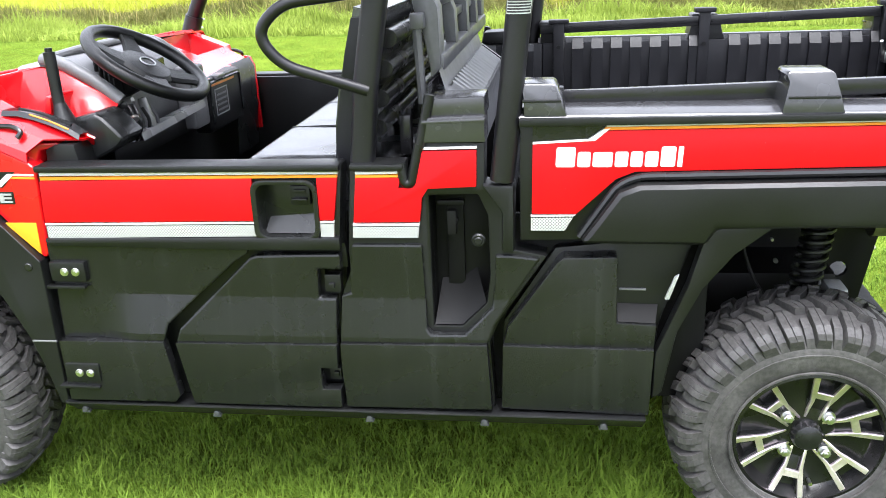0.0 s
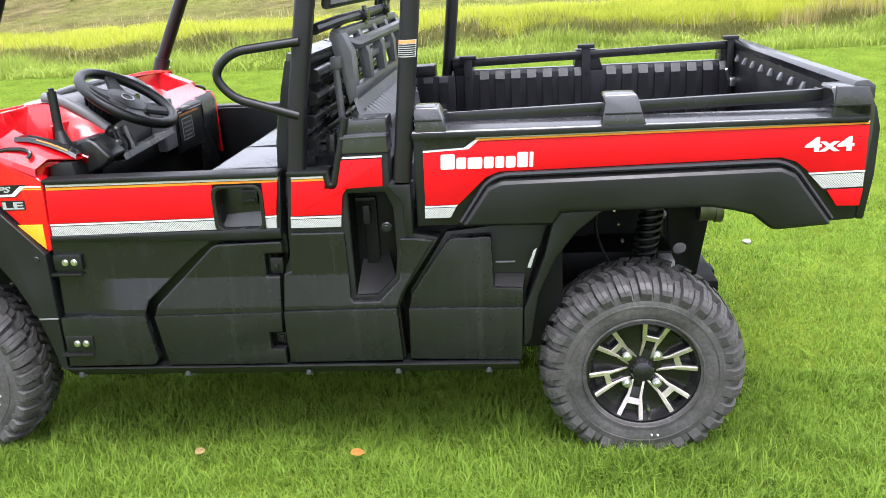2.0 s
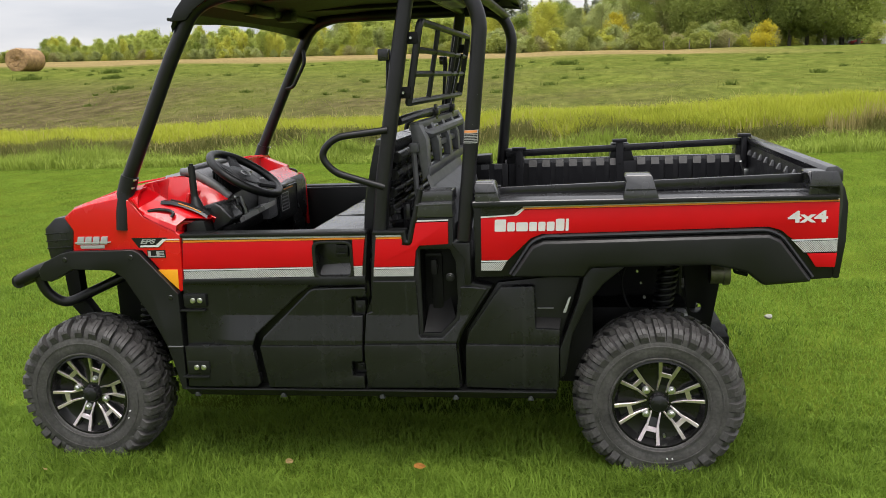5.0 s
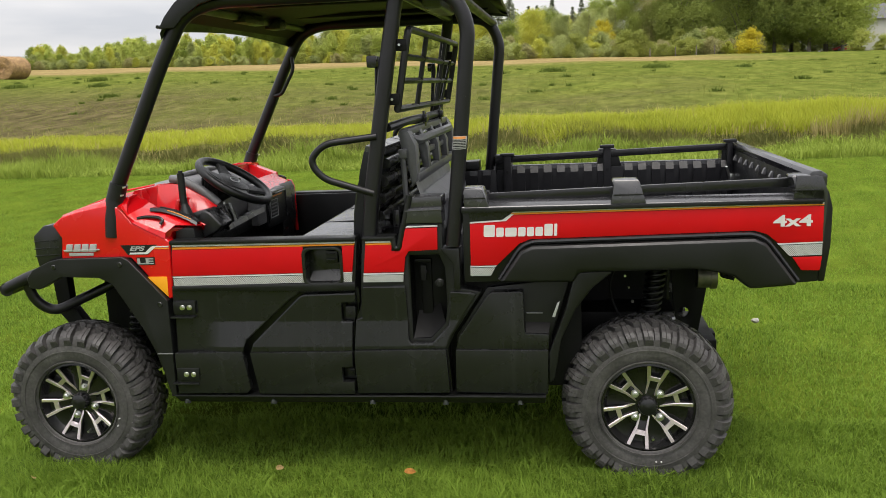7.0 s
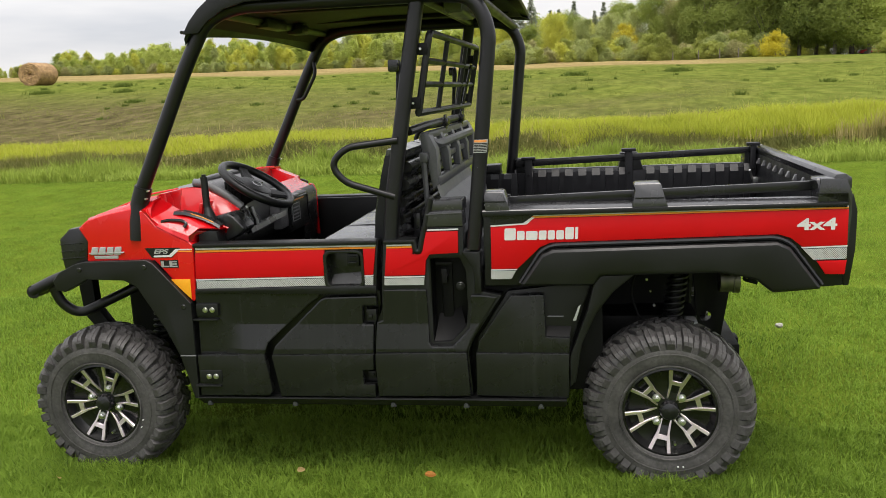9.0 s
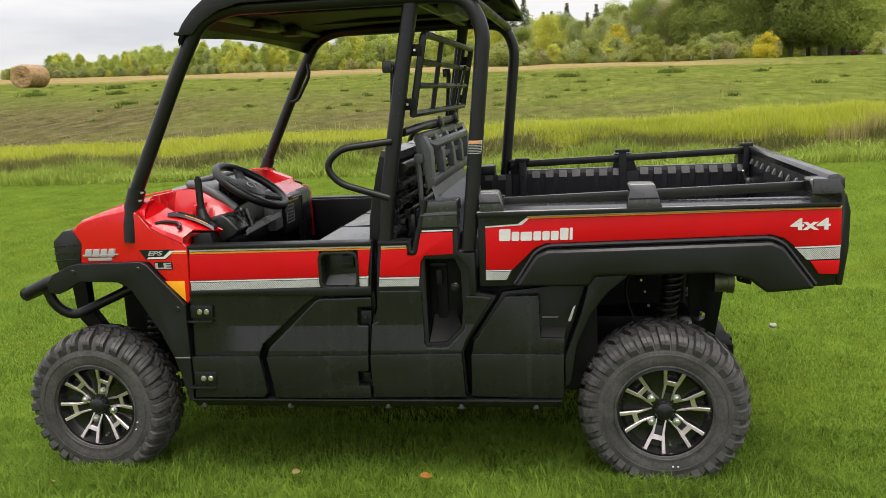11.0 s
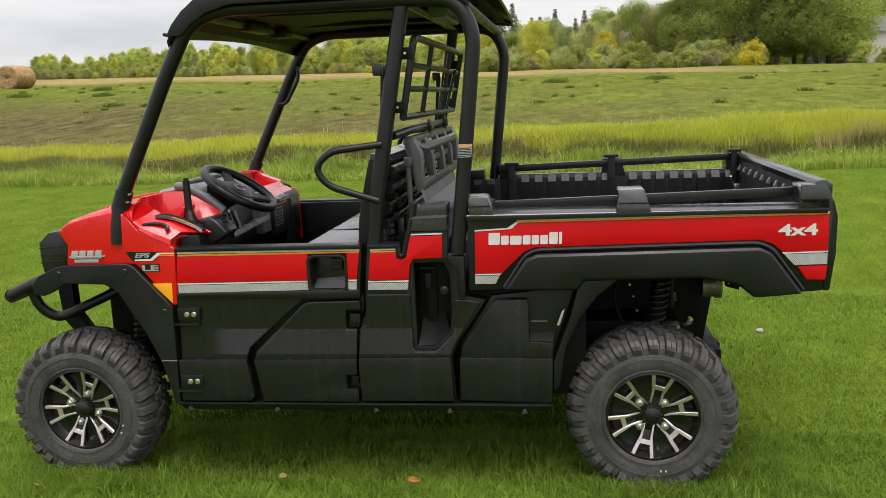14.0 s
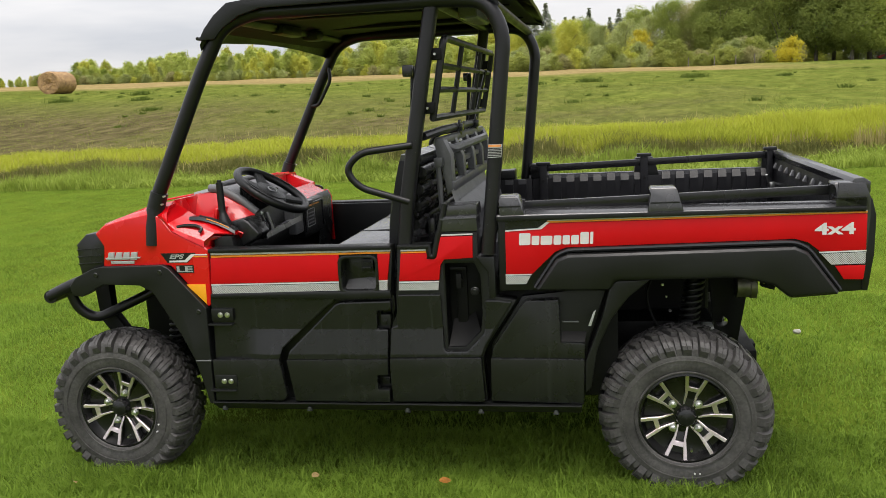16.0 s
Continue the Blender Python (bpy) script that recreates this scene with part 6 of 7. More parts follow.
# the fender's shoulder: a facet above the side, a shelf with the scoop, then the crest that carries the shift gate
shoulder = [[(0.285, 0.020, 1.152), (0.304, 0.020, 1.139), (0.339, 0.020, 1.083), (0.400, 0.020, 1.050), (0.471, 0.020, 1.016)],
            [(0.290, 0.026, 1.156), (0.317, 0.028, 1.114), (0.345, 0.028, 1.090), (0.405, 0.026, 1.066), (0.474, 0.022, 1.040)],
            [(0.298, 0.060, 1.164), (0.330, 0.060, 1.124), (0.372, 0.060, 1.108), (0.435, 0.058, 1.098), (0.505, 0.052, 1.066)],
            [(0.305, 0.090, 1.178), (0.350, 0.095, 1.136), (0.400, 0.095, 1.120), (0.480, 0.098, 1.104), (0.582, 0.100, 1.056)],
            [(0.310, 0.135, 1.196), (0.356, 0.140, 1.150), (0.410, 0.140, 1.116), (0.490, 0.142, 1.096), (0.586, 0.146, 1.050)]]
part("fender_shoulder", thick(loft(shoulder), 0.006), RED, crest[0], "moulded red fender shoulder", 14)
both("scoop", tube([(0.352, 0.040, 1.098), (0.385, 0.044, 1.104), (0.438, 0.046, 1.100), (0.462, 0.040, 1.088), (0.452, 0.030, 1.074)], 0.0065, 0.02, 10), BLACK_GLOSS, crest, "black scoop slot in the red fender")
top_rows = [[(x, 0.024, z1 - 0.02), (x, 0.030, z1), (x, 0.055, z1 + 0.014), (x, 0.130, z2)] for x, z1, z2 in ((0.19, 1.150, 1.182), (0.25, 1.154, 1.192), (0.30, 1.150, 1.194))]
both("fender_top", thick(loft(top_rows), 0.006), RED, crest, "", 50)
gate_rows = [[(x, 0.082, z - 0.004), (x, 0.090, z + 0.008), (x, 0.128, z + 0.008), (x, 0.138, z - 0.004)] for x, z in ((0.385, 1.124), (0.43, 1.122), (0.47, 1.112), (0.51, 1.098), (0.55, 1.080), (0.580, 1.060))]
gate_strip = part("shift_gate", loft(gate_rows), BLACK_GLOSS, utv, "curved glossy black shift gate")
part("gate_slot", tube([(0.42, 0.11, 1.131), (0.49, 0.11, 1.113), (0.55, 0.11, 1.088)], 0.005, 0.03, 8), CHASSIS, gate_strip)
part("gate_mark", tube([(0.46, 0.087, 1.121), (0.51, 0.087, 1.104), (0.555, 0.087, 1.082)], 0.0022, 0.03, 6), YELLOW, gate_strip, "row of small yellow marks")
lever = part("shift_lever", join(tube([(0.506, 0.15, 1.10), (0.500, 0.155, 1.15), (0.497, 0.16, 1.262)], 0.0145, 0.02, 12), tube([(0.497, 0.16, 1.260), (0.497, 0.16, 1.272)], 0.009, seg=10), tube([(0.516, 0.145, 1.07), (0.503, 0.153, 1.135)], (0.034, 0.015), seg=12)), BLACK, utv, "black upright shift lever")
dash_end = plate([(0.520, 1.095), (0.590, 1.110), (0.612, 1.095), (0.660, 1.042), (0.640, 1.020), (0.545, 0.975), (0.500, 0.970)], 0.150, 0.270, 0.014, seg=3)
part("dash_end", dash_end, BLACK_WORN, dash, "black moulded dash end")
part("dash_end", loft([[(0.530, y, 1.085), (0.548, y, 1.05), (0.545, y, 0.90), (0.53, y, 0.74)] for y in (1.20, 1.30, 1.425)]), BLACK_WORN, dash, "black moulded dash end")
part("door_ledge", plate([(0.492, 1.036), (0.530, 1.050), (0.570, 1.048), (0.580, 0.99), (0.490, 0.99)], 0.07, 0.15, 0.006), BLACK, utv)


def steering():
    c, tilt = Vector((0.618, 0.42, 1.197)), radians(33)
    u, v = Vector((math.cos(tilt), 0, -math.sin(tilt))), Vector((0, 1, 0))
    axis = Vector((math.sin(tilt), 0, math.cos(tilt)))
    R = 0.163
    ring = tube([c + u * R * math.cos(t) + v * R * math.sin(t) for t in (2 * math.pi * k / 48 for k in range(48))], 0.018, seg=12, closed=True)
    wheel = part("steering_wheel", ring, BLACK, utv, "black steering wheel with four spokes")
    hub = []
    for k in range(20):
        t = 2 * math.pi * k / 20
        r = 0.084 + 0.008 * math.cos(2 * t)
        hub.append(c + u * r * 0.85 * math.cos(t) + v * r * math.sin(t))
    pad = loft([[p - axis * 0.045 for p in hub], [p - axis * 0.012 for p in hub], [c + (p - c) * 0.86 - axis * 0.002 for p in hub], [c + (p - c) * 0.5 + axis * 0.003 for p in hub], [c + (p - c) * 0.02 + axis * 0.004 for p in hub]], True)
    pad = part("horn_pad", pad, BLACK, wheel, "matt black horn pad")
    part("emblem", tube([c + axis * 0.005 + u * 0.020 * math.cos(t) + v * 0.026 * math.sin(t) for t in (2 * math.pi * k / 20 for k in range(20))], 0.0022, seg=6, closed=True), SILVER, pad, "small silver oval emblem")
    for a in (38, 142, 218, 322):
        t = radians(a)
        d = u * math.cos(t) + v * math.sin(t)
        s = (axis.cross(d)).normalized()
        rows = []
        for r, w, h in ((0.055, 0.040, -0.016), (0.10, 0.028, -0.012), (0.135, 0.022, -0.005), (0.163, 0.032, 0.0)):
            p = c + d * r + axis * h
            rows.append([p - s * w + axis * 0.0, p - s * w * 0.8 + axis * 0.009, p + s * w * 0.8 + axis * 0.009, p + s * w, p + s * w * 0.8 - axis * 0.008, p - s * w * 0.8 - axis * 0.008])
        part("spoke", loft(rows, True), BLACK, wheel)
    part("steering_column", tube([c - axis * 0.03, c - axis * 0.10 - u * 0.04, c - axis * 0.24 - u * 0.16], (0.040, 0.032), seg=14), BLACK, wheel, "black steering column")
    part("column_bolt", tube([c - axis * 0.11 + u * 0.01 - v * 0.05, c - axis * 0.11 + u * 0.01 - v * 0.03], 0.012, seg=8), CHROME, wheel)


steering()
# ignition lock, stalk and loose wiring under the wheel
lock = part("column_lock", join(tube([(0.575, 0.36, 1.085), (0.592, 0.345, 1.060)], 0.016, seg=12), box(0.556, 0.584, 0.35, 0.40, 1.03, 1.06, 0.005)), BLACK_GLOSS, utv, "black ignition lock")
part("lock_ring", tube([(0.592, 0.345, 1.060), (0.596, 0.341, 1.054)], 0.013, seg=12), CHROME, lock, "bright lock ring")
for k in range(3):
    part("wire", tube([(0.57, 0.40 + 0.04 * k, 1.07), (0.59, 0.39 + 0.05 * k, 1.03), (0.575, 0.37 + 0.06 * k, 0.985)], 0.005, 0.02, 6), (BLACK_GLOSS, CHASSIS, GREY_PLASTIC)[k], lock)
for y, z in ((0.37, 1.045), (0.46, 1.055), (0.50, 1.02)):
    part("screw", tube([(0.560, y, z), (0.570, y, z)], 0.006, seg=8), CHROME, lock)
TRUE_UP[0] = True
both("pedal", box(0.55, 0.57, 0.40, 0.47, 0.52, 0.60, 0.006), CHASSIS)
# warning label on the rear roll bar
tag = part("warning_label", loft([[(1.6535 + 0.030 * math.sin(a) + (z - 1.36) * 0.105, 0.0385 - 0.0300 * math.cos(a), z) for a in (radians(k) for k in range(-60, 61, 15))] for z in (1.341, 1.390)]), PAPER, cage, "white printed warning label")
part("label_band", loft([[(1.6535 + 0.0308 * math.sin(a) + (z - 1.36) * 0.105, 0.0385 - 0.0308 * math.cos(a), z) for a in (radians(k) for k in range(-58, 59, 15))] for z in (1.380, 1.3885)]), ORANGE, tag)
for k in range(6):
    z = 1.344 + 0.0059 * k
    part("label_line", loft([[(1.6535 + 0.0308 * math.sin(a) + (q - 1.36) * 0.105, 0.0385 - 0.0308 * math.cos(a), q) for a in (radians(j) for j in range(-54, 55, 12))] for q in (z, z + 0.0036)]), INK, tag)


def rain_drops(name, spots, parent):
    """Small flat drops standing on an upright surface, too small to pick apart."""
    rng = np.random.default_rng(41)
    bm = bmesh.new()
    for p in spots:
        r = rng.uniform(0.0006, 0.0014)
        tip = bm.verts.new((p[0], p[1] - r * 0.7, p[2] - r * 0.2))
        ring = [bm.verts.new((p[0] + r * math.cos(t), p[1] + 0.0004, p[2] + 1.15 * r * math.sin(t))) for t in (2 * math.pi * k / 7 for k in range(7))]
        for k in range(7):
            bm.faces.new((tip, ring[k], ring[(k + 1) % 7]))
    ob = part(name, bm, WATER, parent, "scattered rain drops", 80)
    ob["kind"] = "stuff"


wet = np.random.default_rng(40)
spots = []
for k in range(70):
    t, a = wet.uniform(0.0, 1.0), wet.uniform(-1.0, 1.0)
    x, y, z = 1.612 + 0.088 * t, 0.035 + 0.010 * t, 0.97 + 0.83 * t
    spots.append((x + 0.0285 * math.sin(a), y - 0.0285 * math.cos(a), z))
for k in range(70):
    z = wet.uniform(1.02, 1.70)
    x, y = np.interp(z, (0.99, 1.20, 1.73), (1.281, 1.304, 1.394)), np.interp(z, (0.99, 1.20, 1.73), (0.028, 0.028, 0.043))
    spots.append((x + wet.uniform(-0.016, 0.016), y, z))
rain_drops("rain_drops", spots, cage)
rain_drops("rain_drops", [(wet.uniform(1.93, 2.70), 0.0195, wet.uniform(1.01, 1.07)) for k in range(24)] + [(wet.uniform(1.70, 1.80), 0.0195, wet.uniform(0.91, 1.0)) for k in range(8)], bed_sides[0])
rain_drops("rain_drops", [(wet.uniform(1.44, 1.55), 0.0195, wet.uniform(0.96, 1.03)) for k in range(10)] + [(wet.uniform(1.27, 1.40), 0.0195, wet.uniform(0.88, 0.95)) for k in range(10)], quarters[0])
TRUE_UP[0] = False


# ---- small things on the lawn ----
def leaf_shape(x, y, z, size, turn, mat, label):
    bm = bmesh.new()
    n = 10
    rim = [bm.verts.new((size * math.cos(2 * math.pi * k / n) * (1.0 if k else 1.25), 0.62 * size * math.sin(2 * math.pi * k / n), 0.25 * size * abs(math.sin(2 * math.pi * k / n)) + 0.05 * size * (k % 2))) for k in range(n)]
    mid = bm.verts.new((0, 0, 0))
    for k in range(n):
        bm.faces.new((mid, rim[k], rim[(k + 1) % n]))
    bmesh.ops.solidify(bm, geom=list(bm.faces), thickness=0.001)
    bmesh.ops.transform(bm, matrix=pose(x, y, z, 35, 10, turn), verts=bm.verts)
    tagged(part("fallen_leaf", bm, mat), label, "leaf", "fallen leaves on the lawn")


leaf_shape(0.885, -0.05, 0.075, 0.021, 70, DEAD_LEAF, "curled tan dry leaf lying on the grass")
leaf_shape(1.42, -0.045, 0.068, 0.022, 20, ORANGE_LEAF, "orange-brown dry leaf lying in the grass")
leaf_shape(-0.14, -0.15, 0.060, 0.020, 130, DEAD_LEAF, "curled tan dry leaf lying on the grass")
pebble = bmesh.new()
bmesh.ops.create_icosphere(pebble, subdivisions=3, radius=1.0)
for v in pebble.verts:
    v.co = Vector((v.co.x * 0.024, v.co.y * 0.020, v.co.z * 0.015)) * (1 + 0.25 * noise.noise(v.co * 1.7))
    v.co += Vector((3.175, 2.06, 0.065))
tagged(part("stone", pebble, STONE), "small pale stone lying on the grass", "stone")


# ---- hay bale ----
def hay_bale():
    R, L = 0.96, 2.1
    bm = bmesh.new()
    rng = random.Random(5)
    seg, rows = 48, []
    # wound layers show as rings on the end face
    spiral = [(-L / 2 + (0.012 if k % 2 else -0.006) + 0.10 * max(0.0, 1 - k / 5), 0.02 + 0.065 * k) for k in range(14)]
    for y, r in (*spiral,  (-L / 2 + 0.01, 0.95), (-L / 2 + 0.05, 1.0), (-0.2, 1.01), (0.2, 1.01), (L / 2 - 0.05, 1.0), (L / 2, 0.93), (L / 2, 0.5), (L / 2, 0.02)):
        rows.append([(R * r * math.cos(2 * math.pi * k / seg) * (1 + rng.uniform(-0.015, 0.015)), y + rng.uniform(-0.035, 0.035), R * r * math.sin(2 * math.pi * k / seg) * 0.93 * (1 + rng.uniform(-0.02, 0.02))) for k in range(seg)])
    bm = loft(rows, True)
    x, y = 2.07 - 0.700 * 62.0, -3.06 + 62.0
    z = float(ground_height(x, y)) + R * 0.93
    bmesh.ops.transform(bm, matrix=pose(x, y, z, 0, 0, -4) @ Matrix.Diagonal((1.10, 1, 1, 1)), verts=bm.verts)
    bale = part("hay_bale", bm, HAY, None, "", 40)
    tagged(bale, "large round weathered hay bale standing in the field", "hay bale")
    # loose stalks round the rim
    rng = np.random.default_rng(8)
    n = 900
    a, u = rng.uniform(0, 2 * np.pi, n), rng.uniform(-L / 2, L / 2, n)
    base = np.stack([R * np.cos(a), u, R * 0.96 * np.sin(a)], 1)
    out = np.stack([np.cos(a), rng.uniform(-0.6, 0.6, n), np.sin(a)], 1) * rng.uniform(0.02, 0.07, n)[:, None]
    tang = np.stack([-np.sin(a), np.zeros(n), np.cos(a)], 1) * 0.012
    v = np.stack([base - tang, base + tang, base + out + tang * rng.uniform(-4, 4, n)[:, None]], 1).reshape(-1, 3)
    i = np.arange(n) * 3
    st = scatter_mesh("loose_hay", v, np.stack([i, i + 1, i + 2], 1), HAY, "", "")
    del st["kind"]
    st.parent = bale
    st.matrix_basis = pose(0, 0, 0, 0, 0, -4) @ Matrix.Diagonal((1.10, 1, 1, 1))


hay_bale()


# ---- trees, shrubs and woods ----
def crown_cards(rng, lobes, count, size, flat=1.0):
    """Many small leaf clumps on and inside overlapping lobes."""
    pick = rng.integers(0, len(lobes), count)
    L = np.array(lobes)
    d = rng.normal(size=(count, 3))
    d /= np.linalg.norm(d, axis=1)[:, None]
    r = rng.uniform(0.45, 1.28, count) ** 0.8
    p = L[pick, :3] + d * r[:, None] * L[pick, 3:4] * np.array([1, 1, flat])
    nrm = d + rng.normal(size=(count, 3)) * 0.45
    nrm /= np.linalg.norm(nrm, axis=1)[:, None]
    t = np.cross(nrm, rng.normal(size=(count, 3)))
    t /= np.linalg.norm(t, axis=1)[:, None]
    b = np.cross(nrm, t)
    s = size * rng.uniform(0.5, 1.3, count)[:, None]
    k = rng.uniform(0.5, 1.0, (count, 1))
    verts = np.stack([p - t * s * 0.5 - b * s * 0.3, p + b * s * 0.6 * k + nrm * s * 0.15, p + t * s * 0.65 - b * s * 0.2], 1).reshape(-1, 3)
    i = np.arange(count) * 3
    return verts, np.stack([i, i + 1, i + 2], 1)


def limb_mesh(rng, h, spread, first=0.25, n=9, r0=0.02):
    lean = rng.uniform(-0.04, 0.04, 2) * h
    stem = tube([(0, 0, -0.3), (lean[0] * 0.3, lean[1] * 0.3, h * 0.35), (lean[0] * 0.7, lean[1] * 0.7, h * 0.65), (lean[0], lean[1], h * 0.9)], (h * r0, h * r0 * 0.2), h * 0.1, 8)
    limbs = [stem]
    for k in range(n):
        t = first + (0.85 - first) * k / n
        a = rng.uniform(0, 2 * math.pi)
        ln = spread * (1.0 - 0.6 * t) * rng.uniform(0.6, 1.0)
        p = Vector((lean[0] * t, lean[1] * t, h * t))
        q = p + Vector((math.cos(a) * ln * 0.5, math.sin(a) * ln * 0.5, ln * 0.45))
        e = p + Vector((math.cos(a) * ln, math.sin(a) * ln, ln * 0.75))
        limbs.append(tube([p, q, e], (h * r0 * 0.4, h * r0 * 0.08), ln * 0.2, 5))
    return join(*limbs)


def make_tree(name, seed, h, width, base, mat, cards, size, label, category, lobes=16, group="", upright=0.85, puff=1.0):
    """A broadleaf tree or bush at the origin: tapered trunk with limbs, and an uneven crown with gaps."""
    rng = np.random.default_rng(seed)
    root = thing(name, (0, 0, 0), label, category, group)
    part("trunk", limb_mesh(rng, h, width * 0.55, max(0.05, base)), BARK, root)
    L = []
    for k in range(lobes):
        t = (k + 0.5) / lobes
        z = h * (base + (0.94 - base) * t)
        env = math.sin(math.pi * min(1.0, 0.20 + 0.74 * t)) ** 0.6
        a, q = rng.uniform(0, 2 * math.pi), rng.uniform(0.15, 0.75)
        L.append((math.cos(a) * width / 2 * env * q, math.sin(a) * width / 2 * env * q, z, puff * width * rng.uniform(0.12, 0.27) * (0.45 + 0.6 * env)))
    v, f = crown_cards(rng, L, cards, size, upright)
    ob = scatter_mesh("crown", v, f, mat, "", "")
    del ob["kind"]
    ob.parent = root
    PLACED[ob] = Matrix.Identity(4)
    return root


def make_spruce(seed, h, label):
    rng = np.random.default_rng(seed)
    root = thing("spruce_tree", (0, 0, 0), label, "tree", "spruces behind the woods")
    part("trunk", tube([(0, 0, -0.3), (0, 0, h)], (h * 0.014, 0.02), seg=8), BARK, root)
    n = 1500
    t = rng.uniform(0.12, 1.0, n)
    tier = np.floor(t * 14) / 14
    t = tier + (t - tier) * 0.95
    rad = (1.01 - tier) ** 0.95 * h * 0.30 * rng.uniform(0.1, 1.0, n) * (0.88 + 0.12 * np.sin(tier * 57.0)) + 0.05
    a = np.floor(rng.uniform(0, 9, n)) * 0.7 + tier * 31 + rng.normal(0, 0.16, n)
    p = np.stack([np.cos(a) * rad, np.sin(a) * rad, t * h - rad * 0.35], 1)
    out = np.stack([np.cos(a), np.sin(a), -0.25 + 0 * a], 1)
    side = np.stack([-np.sin(a), np.cos(a), rng.uniform(-1.5, 1.5, n)], 1)
    s = (rng.uniform(0.22, 0.55, n) * (1.25 - 0.75 * t))[:, None] * h / 14
    v = np.stack([p - out * s, p + side * s * 0.45, p + out * s, p - side * s * 0.45 - np.array([0, 0, 0.12]) * s], 1).reshape(-1, 3)
    i = np.arange(n) * 4
    ob = scatter_mesh("crown", v, np.stack([i, i + 1, i + 2, i + 3], 1), NEEDLE, "", "")
    del ob["kind"]
    ob.parent = root
    return root


def plant(model, x, y, scale=1.0, wide=1.0, turn=0.0, first=False):
    m = pose(x, y, float(ground_height(x, y)) - 0.05, 0, 0, turn) @ Matrix.Diagonal((scale * wide, scale * wide, scale, 1))
    if first:
        model.matrix_basis = m
        return model
    return copy_thing(model, m @ Matrix.Diagonal([1 / s for s in model.scale] + [1]))


class Kind:
    """A tree model, planted first as itself and then as copies."""

    def __init__(self, root):
        self.root, self.used = root, False

    def at(self, x, y, scale=1.0, wide=1.0):
        plant(self.root, x, y, scale, wide, random.uniform(0, 360), not self.used)
        self.used = True


random.seed(21)
EYE_X, EYE_Y = 2.07, -3.06


def along(az, dist):
    """The place at a side-to-ahead ratio az and a distance ahead of the last standpoint."""
    return EYE_X + az * dist, EYE_Y + dist


poplar = [Kind(make_tree("poplar_tree", 31 + k, 7.5, 4.8, 0.02, mat, 7000, 0.26, label, "tree", 60, "woods along the field", 1.25, 0.95))
          for k, (mat, label) in enumerate(((LEAF_GREEN, "young green poplar at the wood's edge"), (LEAF_LIME, "poplar turning yellow-green in the woods"), (LEAF_GREEN, "bushy green poplar in the woods"), (LEAF_GREY, "grey-green willow in the woods"), (LEAF_YELLOW, "small golden autumn poplar in the woods")))]
# far woods: staggered rows
for row, (dist, gap, tall) in enumerate(((198, 2.0, 0.70), (208, 2.2, 0.94), (220, 3.2, 1.12))):
    az = -0.86
    while az < 0.02:
        d = dist + random.uniform(-5, 5)
        thin = az < -0.675
        dip = -0.625 < az < -0.600
        lean = 0.85 + 0.4 * min(1.0, max(0.0, (az + 0.66) / 0.45))
        k = random.choices(range(5), (5, 6 if az > -0.5 else 2, 4, 1.2, 0.5 if az > -0.5 else 0.05))[0]
        s = tall * random.uniform(0.72, 1.18) * (0.42 if thin else 0.62 if dip else 0.93) * lean
        if k == 4:
            s *= 0.7
        poplar[k].at(*along(az, d), s, random.uniform(0.85, 1.35))
        az += gap * random.uniform(0.7, 1.3) / d

bush = [Kind(make_tree("bush", 51 + k, 3.0, 3.6, 0.02, mat, 3200, 0.18, label, "bush", 34, "scrub before the trees", 1.1, 0.8))
        for k, (mat, label) in enumerate(((LEAF_GREY, "grey-green willow bush at the field edge"), (LEAF_SCRUB, "olive-green bush at the field edge"), (LEAF_BROWN, "brownish thinning bush at the field edge"), (LEAF_LIME, "yellow-green bush at the field edge")))]
for k in range(44):
    az = -0.12 + 0.345 * (k + random.uniform(-0.4, 0.4)) / 44
    x, y = along(az, 128 + random.uniform(-6, 8))
    bush[random.choices(range(4), (4, 3, 1.8, 0.5))[0]].at(x, y, random.uniform(0.6, 1.25), random.uniform(0.9, 1.4))
for k in range(100):
    x, y = along(-0.74 + 0.62 * (k + random.random()) / 100, 192 + random.uniform(-5, 5))
    bush[random.choices(range(4), (3, 3, 0.7, 1))[0]].at(x, y, random.uniform(0.5, 0.95), random.uniform(1.0, 1.6))

# undergrowth that closes the view under the tall trees
for k in range(34):
    x, y = along(0.05 + 0.33 * (k + random.random()) / 34, 158 + random.uniform(-6, 8))
    bush[random.choices(range(4), (3, 5, 0.6, 0.4))[0]].at(x, y, random.uniform(0.8, 1.3), random.uniform(1.2, 1.6))

golden = Kind(make_tree("golden_bush", 71, 3.4, 4.6, 0.02, LEAF_YELLOW, 4200, 0.2, "bright golden autumn bush by the yard", "bush", 30, "", 1.1, 0.85))
golden.at(*along(0.2055, 122), 1.0, 1.0)
golden2 = Kind(make_tree("golden_tree", 72, 5.8, 4.6, 0.30, LEAF_YELLOW, 3600, 0.2, "small tree with a golden crown", "tree", 10))
golden2.at(*along(0.0415, 134), 1.0, 1.1)
lime_bush = Kind(make_tree("lime_bush", 73, 2.2, 2.6, 0.02, LEAF_SCRUB, 2200, 0.17, "low yellow-green bush by the fence", "bush", 9))
for az in (0.140, 0.322, 0.345, 0.07):
    lime_bush.at(*along(az, 121), random.uniform(0.8, 1.3), 1.3)

